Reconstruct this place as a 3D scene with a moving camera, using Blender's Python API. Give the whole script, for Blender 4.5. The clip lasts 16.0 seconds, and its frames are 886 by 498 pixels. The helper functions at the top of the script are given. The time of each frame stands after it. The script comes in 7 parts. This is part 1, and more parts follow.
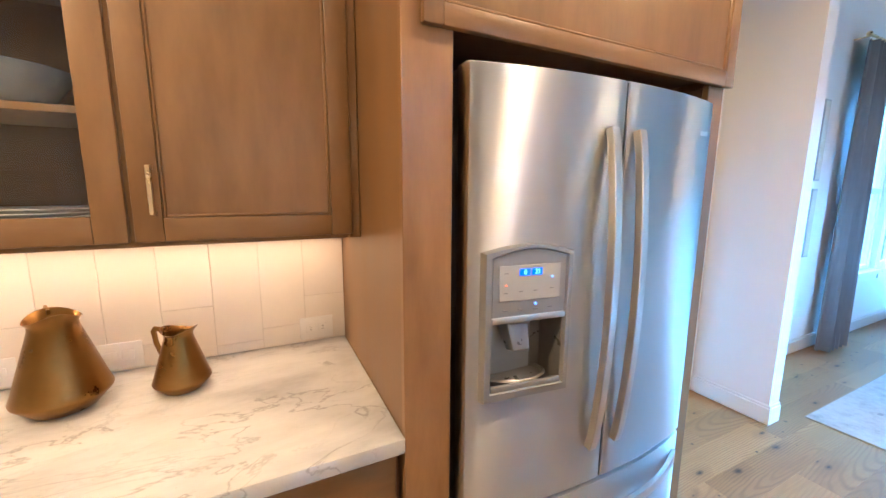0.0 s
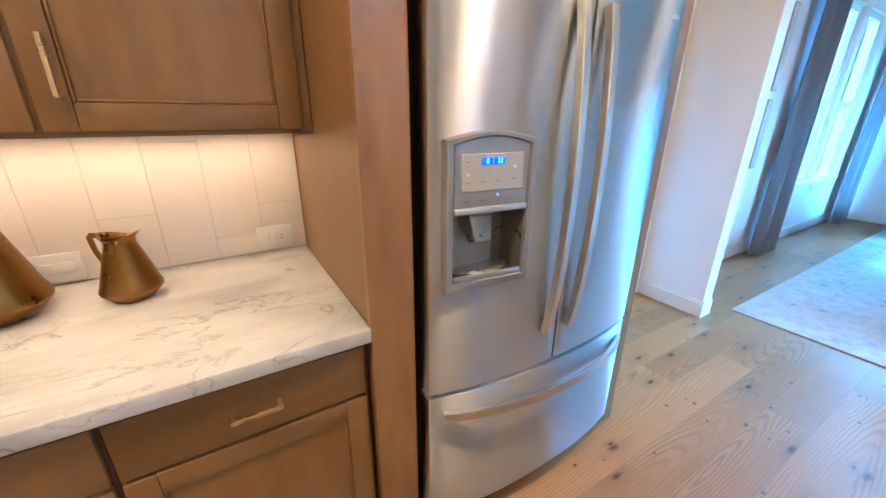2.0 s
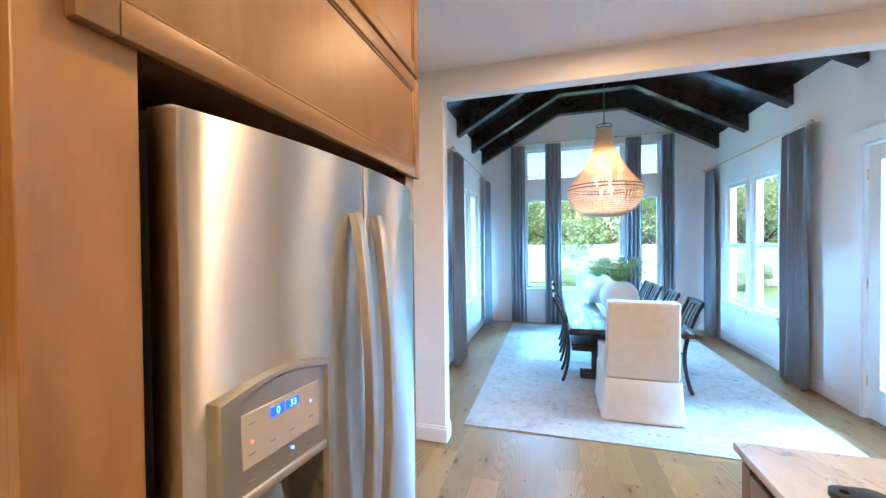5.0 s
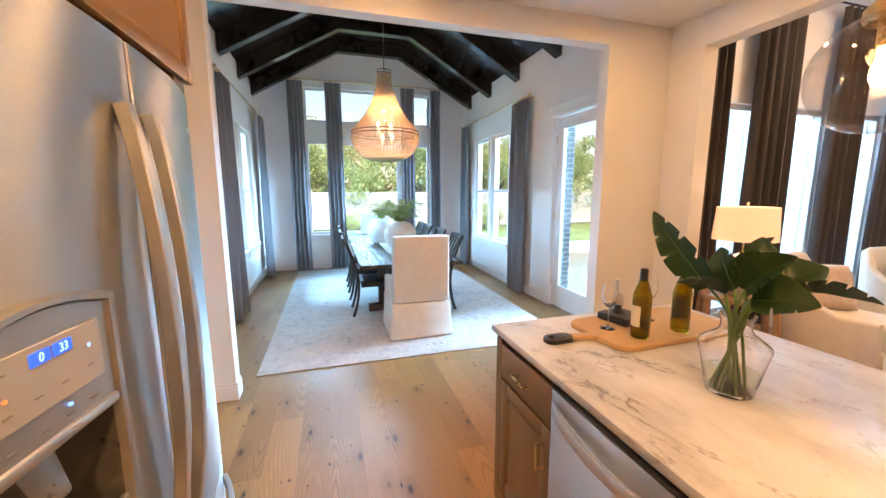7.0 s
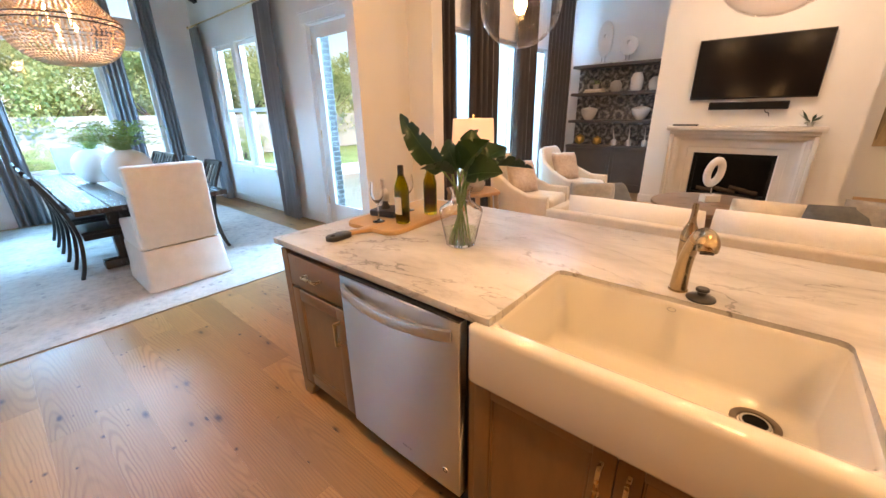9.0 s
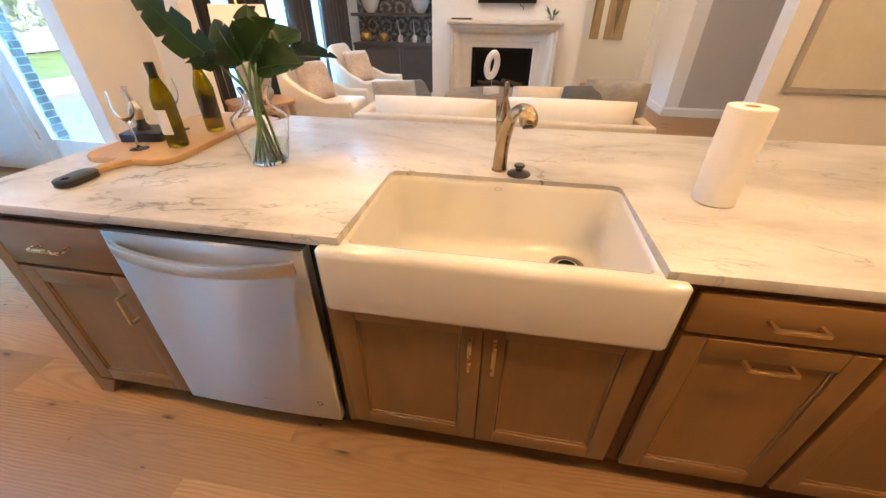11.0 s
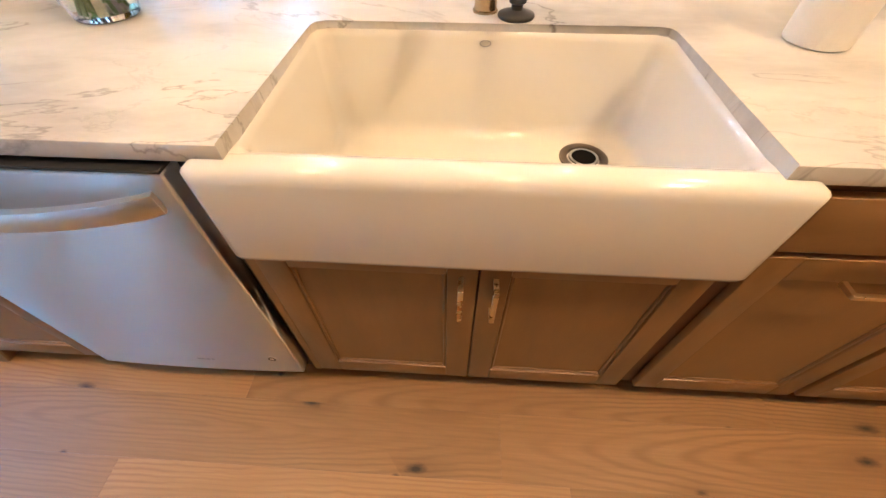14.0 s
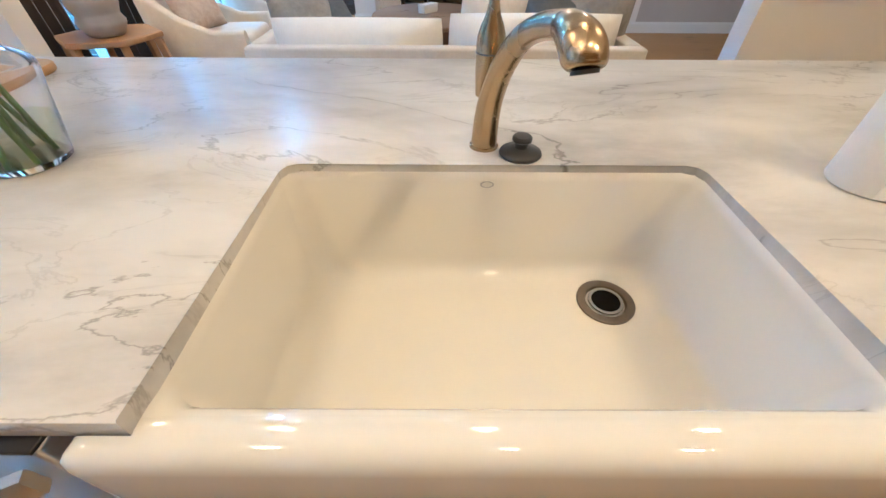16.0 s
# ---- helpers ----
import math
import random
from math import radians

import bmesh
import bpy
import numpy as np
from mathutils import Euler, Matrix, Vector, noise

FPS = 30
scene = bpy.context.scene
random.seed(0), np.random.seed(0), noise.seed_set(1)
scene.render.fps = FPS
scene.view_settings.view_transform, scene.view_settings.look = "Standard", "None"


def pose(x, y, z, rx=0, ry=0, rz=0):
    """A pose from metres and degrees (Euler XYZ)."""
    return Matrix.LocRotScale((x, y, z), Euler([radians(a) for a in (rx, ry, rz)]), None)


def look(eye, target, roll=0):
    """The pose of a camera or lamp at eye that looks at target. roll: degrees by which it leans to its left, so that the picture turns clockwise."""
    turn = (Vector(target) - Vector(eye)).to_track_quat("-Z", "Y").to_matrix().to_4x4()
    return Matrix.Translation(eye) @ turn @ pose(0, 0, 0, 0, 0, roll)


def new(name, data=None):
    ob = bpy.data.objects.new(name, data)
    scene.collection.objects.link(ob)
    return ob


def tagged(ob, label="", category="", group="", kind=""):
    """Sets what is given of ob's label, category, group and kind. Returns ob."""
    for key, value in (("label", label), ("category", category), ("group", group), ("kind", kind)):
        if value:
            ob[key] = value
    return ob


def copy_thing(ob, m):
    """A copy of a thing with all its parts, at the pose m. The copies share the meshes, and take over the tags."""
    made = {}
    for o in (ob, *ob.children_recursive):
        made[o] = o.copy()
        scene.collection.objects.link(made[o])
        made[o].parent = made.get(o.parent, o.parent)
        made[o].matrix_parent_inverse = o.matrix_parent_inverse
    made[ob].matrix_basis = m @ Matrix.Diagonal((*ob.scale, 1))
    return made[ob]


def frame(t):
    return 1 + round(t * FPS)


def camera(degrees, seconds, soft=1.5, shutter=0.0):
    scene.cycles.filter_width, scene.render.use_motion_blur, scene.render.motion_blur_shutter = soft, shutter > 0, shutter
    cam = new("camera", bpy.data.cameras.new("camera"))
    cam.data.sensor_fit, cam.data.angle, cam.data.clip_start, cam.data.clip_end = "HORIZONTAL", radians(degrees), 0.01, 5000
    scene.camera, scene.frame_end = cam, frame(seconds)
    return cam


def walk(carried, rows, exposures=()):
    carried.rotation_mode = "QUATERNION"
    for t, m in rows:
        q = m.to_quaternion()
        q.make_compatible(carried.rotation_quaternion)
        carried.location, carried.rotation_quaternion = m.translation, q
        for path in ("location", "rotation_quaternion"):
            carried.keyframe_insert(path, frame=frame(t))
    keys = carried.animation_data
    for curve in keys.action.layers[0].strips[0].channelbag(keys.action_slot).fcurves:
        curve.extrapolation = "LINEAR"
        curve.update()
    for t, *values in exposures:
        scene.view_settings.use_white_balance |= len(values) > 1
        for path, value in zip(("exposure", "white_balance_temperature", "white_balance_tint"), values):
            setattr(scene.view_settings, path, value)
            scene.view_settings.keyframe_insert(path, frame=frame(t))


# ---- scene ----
cam = camera(99.7, 16.0)
PATH = [
    (0, (0.615, 0.356, 1.555), (1.477, 2.134, 1.248), 0.3),
    (0.5, (0.605, 0.365, 1.529), (1.495, 2.11, 1.126), 0.3),
    (1, (0.598, 0.374, 1.502), (1.485, 2.094, 0.996), 0.4),
    (1.5, (0.611, 0.37, 1.476), (1.507, 2.051, 0.868), 0.2),
    (2, (0.631, 0.356, 1.463), (1.604, 1.962, 0.774), 0.4),
    (2.5, (0.653, 0.338, 1.492), (1.735, 1.89, 0.844), 0.2),
    (3, (0.666, 0.33, 1.534), (1.861, 1.851, 1.029), 0.1),
    (3.5, (0.696, 0.395, 1.593), (2.067, 1.807, 1.237), 0.1),
    (4, (0.72, 0.515, 1.639), (2.353, 1.656, 1.458), -0.1),
    (4.2, (0.725, 0.555, 1.649), (2.457, 1.55, 1.537), -0.1),
    (6.3, (0.508, 0.658, 1.632), (2.501, 0.706, 1.467), -0.2),
    (6.5, (0.545, 0.662, 1.598), (2.535, 0.578, 1.417), -0.1),
    (7, (0.622, 0.740, 1.563), (2.516, 0.175, 1.262), -0.1),
    (7.5, (0.625, 0.802, 1.542), (2.376, -0.074, 1.138), -0.2),
    (8, (0.570, 0.809, 1.507), (2.189, -0.234, 0.973), -0.3),
    (8.5, (0.506, 0.818, 1.489), (1.937, -0.420, 0.843), -0.8),
    (9, (0.464, 0.815, 1.485), (1.674, -0.623, 0.802), -0.9),
    (9.5, (0.469, 0.787, 1.477), (1.429, -0.806, 0.742), -0.8),
    (10, (0.499, 0.796, 1.450), (1.156, -0.906, 0.631), -0.8),
    (10.2, (0.511, 0.792, 1.448), (1.076, -0.916, 0.574), -0.4),
    (12.3, (0.655, 0.666, 1.285), (0.745, -0.759, -0.116), -0.0),
    (12.5, (0.656, 0.645, 1.266), (0.774, -0.736, -0.176), 0.2),
    (13, (0.642, 0.581, 1.241), (0.794, -0.755, -0.24), -0.3),
    (13.5, (0.631, 0.513, 1.212), (0.735, -0.757, -0.33), -0.1),
    (14, (0.628, 0.431, 1.224), (0.709, -0.855, -0.305), -0.2),
    (14.5, (0.64, 0.342, 1.241), (0.738, -1.025, -0.216), -0.1),
    (15, (0.649, 0.249, 1.242), (0.725, -1.139, -0.196), -0.2),
    (15.5, (0.659, 0.192, 1.258), (0.69, -1.235, -0.143), 0.0),
    (16, (0.673, 0.148, 1.272), (0.671, -1.333, -0.072), 0.3),
]
SKY = 0.15
# seconds, stops, kelvin, tint: the clip's white balance drifts from cool to warm and back
EXPOSURES = [(0.0, 1.36, 5150, 6), (2.0, 1.25, 4900, 4), (3.5, 1.25, 5000, 6), (4.2, 1.25, 5500, 8), (6.5, 1.15, 7500, 15), (7.0, 1.0, 8100, 20), (8.5, 0.95, 8000, 20), (10.0, 0.98, 6900, 12), (12.5, 1.42, 6200, 10), (14.5, 1.2, 5400, 5), (16.0, 0.95, 4750, -1)]
walk(cam, [(t, look(eye, target, roll)) for t, eye, target, roll in PATH], EXPOSURES)

# ---- light ----
world = bpy.data.worlds.new("world")
scene.world = world
world.use_nodes = True
wn = world.node_tree.nodes
sky = wn.new("ShaderNodeTexSky")
sky.sky_type, sky.sun_disc = "NISHITA", False
sky.sun_elevation, sky.sun_rotation = radians(48), radians(-95)
sky.air_density, sky.dust_density, sky.ozone_density = 1.0, 1.0, 1.5
wn["Background"].inputs[1].default_value = SKY
world.node_tree.links.new(sky.outputs[0], wn["Background"].inputs[0])


def lamp(name, kind, energy, colour, place, target=None, **more):
    data = bpy.data.lights.new(name, kind)
    data.energy, data.color = energy, colour
    if kind == "SUN":
        data.angle = more["angle"]
    if kind == "AREA":
        data.shape, data.size, data.size_y = more.get("shape", "RECTANGLE"), more["size"], more.get("size_y", more["size"])
        data.spread = more.get("spread", math.pi)
    if kind in ("POINT", "SPOT"):
        data.shadow_soft_size = more.get("size", 0.03)
    ob = new(name, data)
    ob.matrix_world = look(place, target or (place[0], place[1] + 1e-4, place[2] - 1))
    return ob


lamp("sun", "SUN", 5.0, (1.0, 0.94, 0.85), (-20, -2, 22), (0, 0, 0), angle=radians(0.6))
WARM = (1.0, 0.61, 0.29)
DAY = (0.21, 0.56, 1.0)
# recessed downlights in the kitchen and the living room
for px, py, pw in ((0.25, 0.55, 8), (1.75, 0.45, 13), (3.0, 0.3, 6), (-0.9, 0.65, 25), (-1.2, -1.3, 11), (2.8, -1.6, 5)):
    lamp("downlight_lamp", "AREA", pw, WARM, (px, py, 3.035), shape="DISK", size=0.16)
for px, py, pw in ((2.6, -4.2, 18), (0.6, -5.3, 19), (0.6, -3.4, 12), (-1.0, -4.6, 15)):
    lamp("downlight_lamp", "AREA", pw, (1.0, 0.74, 0.52), (px, py, 3.86), shape="DISK", size=0.16)
lamp("hall_lamp", "AREA", 14, (1.0, 0.72, 0.42), (-1.2, -8.3, 2.85), shape="DISK", size=0.2)
# strip under the wall cabinets
lamp("cabinet_strip_lamp", "AREA", 2.6, (1.0, 0.58, 0.29), (0.0, 1.85, 1.385), size=1.78, size_y=0.03)
# daylight that the sky sends in through the windows
lamp("window_daylight", "AREA", 4600, DAY, (17.0, -0.08, 6.7), (2.0, 0.2, 1.3), size=6.0, size_y=1.6)
lamp("window_daylight", "AREA", 1500, DAY, (7.0, 6.2, 3.6), (6.9, -1.0, 1.1), size=3.0, size_y=1.6)
lamp("window_daylight", "AREA", 3400, DAY, (5.9, -6.9, 3.4), (5.9, 1.0, 1.3), size=4.4, size_y=1.6)
lamp("window_daylight", "AREA", 150, (0.82, 0.92, 1.0), (7.0, -4.9, 5.7), (3.0, -4.9, 0.8), size=4.2, size_y=2.0)


# ---- materials ----
def node(nt, kind, **values):
    n = nt.nodes.new("ShaderNode" + kind)
    for key, value in values.items():
        if key == "operation":
            n.operation = value
        elif key == "data_type":
            n.data_type = value
        elif key == "blend_type":
            n.blend_type = value
        elif key == "wave_type":
            n.wave_type = value
        elif key == "bands_direction":
            n.bands_direction = value
        elif key == "feature":
            n.feature = value
        else:
            n.inputs[key].default_value = value
    return n


def base(name, rough=0.5, metal=0.0, **more):
    m = bpy.data.materials.new(name)
    m.use_nodes = True
    nt = m.node_tree
    p = nt.nodes["Principled BSDF"]
    p.inputs["Roughness"].default_value, p.inputs["Metallic"].default_value = rough, metal
    for key, value in more.items():
        p.inputs[key.replace("_", " ")].default_value = value
    return m, nt, p


def coords(nt, stretch=(1, 1, 1), spread=False):
    tc = node(nt, "TexCoord")
    mp = node(nt, "Mapping")
    mp.inputs["Scale"].default_value = stretch
    nt.links.new(tc.outputs["Object"], mp.inputs["Vector"])
    if spread:
        info = node(nt, "ObjectInfo")
        mul = node(nt, "Math", operation="MULTIPLY")
        mul.inputs[1].default_value = 91.0
        nt.links.new(info.outputs["Random"], mul.inputs[0])
        comb = node(nt, "CombineXYZ")
        for k in range(3):
            nt.links.new(mul.outputs[0], comb.inputs[k])
        nt.links.new(comb.outputs[0], mp.inputs["Location"])
    return mp


def ramp(nt, stops):
    r = nt.nodes.new("ShaderNodeValToRGB")
    e = r.color_ramp.elements
    while len(e) < len(stops):
        e.new(0.5)
    for k, (pos, c) in enumerate(stops):
        e[k].position = pos
        e[k].color = (*c, 1) if len(c) == 3 else c
    return r


def surface(name, a, b, rough=0.5, metal=0.0, scale=6.0, stretch=(1, 1, 1), bump=0.0, bscale=60.0, bstretch=None, detail=5.0, rvar=0.12, spread=False, lo=0.35, hi=0.68, **more):
    """Two tones mixed by noise at two sizes, with varied gloss and fine relief."""
    m, nt, p = base(name, rough, metal, **more)
    L = nt.links.new
    mp = coords(nt, stretch, spread)
    n1 = node(nt, "TexNoise", Scale=scale, Detail=detail, Roughness=0.6)
    n2 = node(nt, "TexNoise", Scale=scale * 0.17, Detail=2.0)
    L(mp.outputs[0], n1.inputs["Vector"]), L(mp.outputs[0], n2.inputs["Vector"])
    add = node(nt, "Math", operation="ADD")
    half = node(nt, "Math", operation="MULTIPLY")
    half.inputs[1].default_value = 0.5
    L(n1.outputs[0], add.inputs[0]), L(n2.outputs[0], add.inputs[1]), L(add.outputs[0], half.inputs[0])
    r = ramp(nt, ((lo, a), (hi, b)))
    L(half.outputs[0], r.inputs[0]), L(r.outputs[0], p.inputs["Base Color"])
    rr = node(nt, "MapRange")
    rr.inputs[1].default_value, rr.inputs[2].default_value = 0.3, 0.7
    rr.inputs[3].default_value, rr.inputs[4].default_value = max(0.02, rough - rvar * rough), rough + rvar * rough
    L(n1.outputs[0], rr.inputs[0]), L(rr.outputs[0], p.inputs["Roughness"])
    if bump:
        mb = coords(nt, bstretch or stretch)
        nb = node(nt, "TexNoise", Scale=bscale, Detail=4.0)
        L(mb.outputs[0], nb.inputs["Vector"])
        bp = node(nt, "Bump", Strength=bump, Distance=0.002)
        L(nb.outputs[0], bp.inputs["Height"]), L(bp.outputs[0], p.inputs["Normal"])
    return m


def marble():
    """White quartz: thin broken grey veins that wander, soft grey bands beside them, pale clouds."""
    m, nt, p = base("veined_quartz", 0.30, Specular_IOR_Level=0.28)
    L = nt.links.new
    mp = coords(nt, (0.75, 1.8, 1.0))
    mp.inputs["Rotation"].default_value = (0, 0, radians(-24))
    out = []
    # scale, warp, half width of the line, depth, shift
    for size, bent, wide, deep, off in ((0.95, 0.55, 0.0085, 1.0, 0.0), (0.95, 0.55, 0.10, 0.42, 0.0), (1.7, 0.8, 0.009, 0.62, 7.3), (3.4, 1.0, 0.012, 0.22, 3.1)):
        sh = node(nt, "VectorMath", operation="ADD")
        sh.inputs[1].default_value = (off, off * 0.6, off)
        L(mp.outputs[0], sh.inputs[0])
        n = node(nt, "TexNoise", Scale=size, Detail=7.0, Roughness=0.56, Distortion=bent)
        L(sh.outputs[0], n.inputs["Vector"])
        ct = node(nt, "Math", operation="SUBTRACT")
        ct.inputs[1].default_value = 0.5
        ab = node(nt, "Math", operation="ABSOLUTE")
        L(n.outputs[0], ct.inputs[0]), L(ct.outputs[0], ab.inputs[0])
        rg = node(nt, "MapRange")
        rg.inputs[1].default_value, rg.inputs[2].default_value, rg.inputs[3].default_value, rg.inputs[4].default_value = 0.0, wide, 1.0, 0.0
        L(ab.outputs[0], rg.inputs[0])
        brk = node(nt, "TexNoise", Scale=1.4 + size * 0.5, Detail=4.0)
        L(sh.outputs[0], brk.inputs["Vector"])
        bg = node(nt, "MapRange")
        bg.inputs[1].default_value, bg.inputs[2].default_value, bg.inputs[3].default_value, bg.inputs[4].default_value = 0.40, 0.56, 0.0, deep
        L(brk.outputs[0], bg.inputs[0])
        mu = node(nt, "Math", operation="MULTIPLY")
        L(rg.outputs[0], mu.inputs[0]), L(bg.outputs[0], mu.inputs[1])
        out.append(mu)
    vein = out[0]
    for other in out[1:]:
        mx = node(nt, "Math", operation="MAXIMUM")
        L(vein.outputs[0], mx.inputs[0]), L(other.outputs[0], mx.inputs[1])
        vein = mx
    cloud = node(nt, "TexNoise", Scale=2.6, Detail=6.0, Roughness=0.62)
    L(mp.outputs[0], cloud.inputs["Vector"])
    cr = ramp(nt, ((0.32, (0.41, 0.405, 0.40)), (0.46, (0.545, 0.54, 0.53)), (0.60, (0.62, 0.615, 0.605))))
    L(cloud.outputs[0], cr.inputs[0])
    mix = nt.nodes.new("ShaderNodeMix")
    mix.data_type = "RGBA"
    L(vein.outputs[0], mix.inputs[0]), L(cr.outputs[0], mix.inputs[6])
    mix.inputs[7].default_value = (0.16, 0.155, 0.15, 1)
    L(mix.outputs[2], p.inputs["Base Color"])
    return m


def oak():
    """Oak planks: long oval growth rings about a heart of each plank's own, pores, split knots, each plank of its own tone."""
    m, nt, p = base("oak_plank", 0.34)
    L = nt.links.new
    info = node(nt, "ObjectInfo")
    dice = node(nt, "TexWhiteNoise")
    dice.noise_dimensions = "1D"
    L(info.outputs["Random"], dice.inputs["W"])
    raw = coords(nt)
    mp = coords(nt, (1, 1, 1), True)
    heart = node(nt, "VectorMath", operation="MULTIPLY_ADD")
    heart.inputs[1].default_value, heart.inputs[2].default_value = (1.9, 0.34, 0.5), (-0.95, -0.17, 0.0)
    L(dice.outputs["Color"], heart.inputs[0])
    off = node(nt, "VectorMath", operation="ADD")
    L(raw.outputs[0], off.inputs[0]), L(heart.outputs[0], off.inputs[1])
    flat = node(nt, "VectorMath", operation="MULTIPLY")
    flat.inputs[1].default_value = (0.085, 1.0, 0.02)
    L(off.outputs[0], flat.inputs[0])
    # waviness of the rings, longer along the plank
    wm = node(nt, "VectorMath", operation="MULTIPLY")
    wm.inputs[1].default_value = (0.34, 1.0, 1.0)
    L(mp.outputs[0], wm.inputs[0])
    wob = node(nt, "TexNoise", Scale=9.0, Detail=4.0, Roughness=0.55)
    L(wm.outputs[0], wob.inputs["Vector"])
    ws = node(nt, "VectorMath", operation="MULTIPLY_ADD")
    ws.inputs[1].default_value, ws.inputs[2].default_value = (0.0, 0.040, 0.0), (0.0, -0.020, 0.0)
    L(wob.outputs["Color"], ws.inputs[0])
    bent = node(nt, "VectorMath", operation="ADD")
    L(flat.outputs[0], bent.inputs[0]), L(ws.outputs[0], bent.inputs[1])
    ring = node(nt, "TexWave", wave_type="RINGS", Scale=25.0, Distortion=1.6, Detail=2.0)
    ring.rings_direction = "SPHERICAL"
    ring.inputs["Detail Scale"].default_value = 0.6
    L(bent.outputs[0], ring.inputs["Vector"])
    line = ramp(nt, ((0.0, (1, 1, 1)), (0.22, (0.55, 0.55, 0.55)), (0.62, (0.0, 0.0, 0.0))))
    L(ring.outputs["Fac"], line.inputs[0])
    cloud = node(nt, "TexNoise", Scale=2.6, Detail=5.0)
    cm = node(nt, "VectorMath", operation="MULTIPLY")
    cm.inputs[1].default_value = (0.5, 1.9, 1.0)
    L(mp.outputs[0], cm.inputs[0]), L(cm.outputs[0], cloud.inputs["Vector"])
    show = node(nt, "MapRange")
    show.inputs[1].default_value, show.inputs[2].default_value, show.inputs[3].default_value, show.inputs[4].default_value = 0.36, 0.66, 0.06, 0.46
    L(cloud.outputs[0], show.inputs[0])
    lm = node(nt, "Math", operation="MULTIPLY")
    L(line.outputs[0], lm.inputs[0]), L(show.outputs[0], lm.inputs[1])
    pores = node(nt, "TexNoise", Scale=34.0, Detail=6.0, Roughness=0.72)
    pm = node(nt, "VectorMath", operation="MULTIPLY")
    pm.inputs[1].default_value = (0.09, 3.4, 1.0)
    L(mp.outputs[0], pm.inputs[0]), L(pm.outputs[0], pores.inputs["Vector"])
    both = nt.nodes.new("ShaderNodeMix")
    both.inputs[0].default_value = 0.45
    L(cloud.outputs[0], both.inputs[2]), L(pores.outputs[0], both.inputs[3])
    cr = ramp(nt, ((0.30, (0.280, 0.146, 0.050)), (0.5, (0.372, 0.201, 0.074)), (0.68, (0.428, 0.246, 0.100))))
    L(both.outputs[0], cr.inputs[0])
    grain = nt.nodes.new("ShaderNodeMix")
    grain.data_type = "RGBA"
    L(lm.outputs[0], grain.inputs[0]), L(cr.outputs[0], grain.inputs[6])
    grain.inputs[7].default_value = (0.125, 0.056, 0.018, 1)
    colour = grain
    # knots of two sizes: a brown halo, a dark heart with a ragged edge
    for sx, sy, part_, r0, r1, dark in ((2.2, 5.4, 0.50, 0.05, 0.30, (0.15, 0.072, 0.026, 1)), (2.2, 5.4, 0.50, 0.018, 0.080, (0.014, 0.010, 0.008, 1)), (7.0, 10.5, 0.13, 0.03, 0.12, (0.022, 0.015, 0.010, 1))):
        km = node(nt, "VectorMath", operation="MULTIPLY")
        km.inputs[1].default_value = (sx, sy, 1.0)
        L(mp.outputs[0], km.inputs[0])
        kv = node(nt, "TexVoronoi", Scale=1.0, Randomness=1.0)
        kv.voronoi_dimensions = "2D"
        L(km.outputs[0], kv.inputs["Vector"])
        kn = node(nt, "TexNoise", Scale=26.0, Detail=4.0, Roughness=0.7)
        L(wm.outputs[0], kn.inputs["Vector"])
        kd = node(nt, "Math", operation="MULTIPLY_ADD")
        kd.inputs[1].default_value, kd.inputs[2].default_value = 0.16, -0.08
        ks = node(nt, "Math", operation="ADD")
        L(kn.outputs[0], kd.inputs[0]), L(kd.outputs[0], ks.inputs[0]), L(kv.outputs["Distance"], ks.inputs[1])
        pick = node(nt, "SeparateColor")
        L(kv.outputs["Color"], pick.inputs[0])
        grow = node(nt, "MapRange")
        grow.inputs[3].default_value, grow.inputs[4].default_value = 0.5 * r1, 1.25 * r1
        L(pick.outputs[1], grow.inputs[0])
        kr = node(nt, "MapRange")
        kr.inputs[1].default_value, kr.inputs[3].default_value, kr.inputs[4].default_value = r0 * 0.5, 0.92 if r1 < 0.3 else 0.42, 0.0
        L(grow.outputs[0], kr.inputs[2]), L(ks.outputs[0], kr.inputs[0])
        pk = node(nt, "Math", operation="LESS_THAN")
        pk.inputs[1].default_value = part_
        L(pick.outputs[0], pk.inputs[0])
        kmul = node(nt, "Math", operation="MULTIPLY")
        L(kr.outputs[0], kmul.inputs[0]), L(pk.outputs[0], kmul.inputs[1])
        mix = nt.nodes.new("ShaderNodeMix")
        mix.data_type = "RGBA"
        L(kmul.outputs[0], mix.inputs[0]), L(colour.outputs[2], mix.inputs[6])
        mix.inputs[7].default_value = dark
        colour = mix
    tone = node(nt, "MapRange")
    tone.inputs[3].default_value, tone.inputs[4].default_value = 0.74, 1.10
    L(info.outputs["Random"], tone.inputs[0])
    hsv = node(nt, "HueSaturation")
    L(tone.outputs[0], hsv.inputs["Value"]), L(colour.outputs[2], hsv.inputs["Color"])
    L(hsv.outputs[0], p.inputs["Base Color"])
    rr = node(nt, "MapRange")
    rr.inputs[3].default_value, rr.inputs[4].default_value = 0.32, 0.54
    L(pores.outputs[0], rr.inputs[0]), L(rr.outputs[0], p.inputs["Roughness"])
    bp = node(nt, "Bump", Strength=0.16, Distance=0.002)
    L(both.outputs[0], bp.inputs["Height"]), L(bp.outputs[0], p.inputs["Normal"])
    return m


def glass(name, tint=(1, 1, 1), rough=0.0, ior=1.45):
    m, nt, p = base(name, rough)
    p.inputs["Transmission Weight"].default_value, p.inputs["IOR"].default_value = 1.0, ior
    p.inputs["Base Color"].default_value = (*tint, 1)
    return m


def thin_glass(name, tint, rough=0.01):
    """A pane that lets light straight through and mirrors at a slant."""
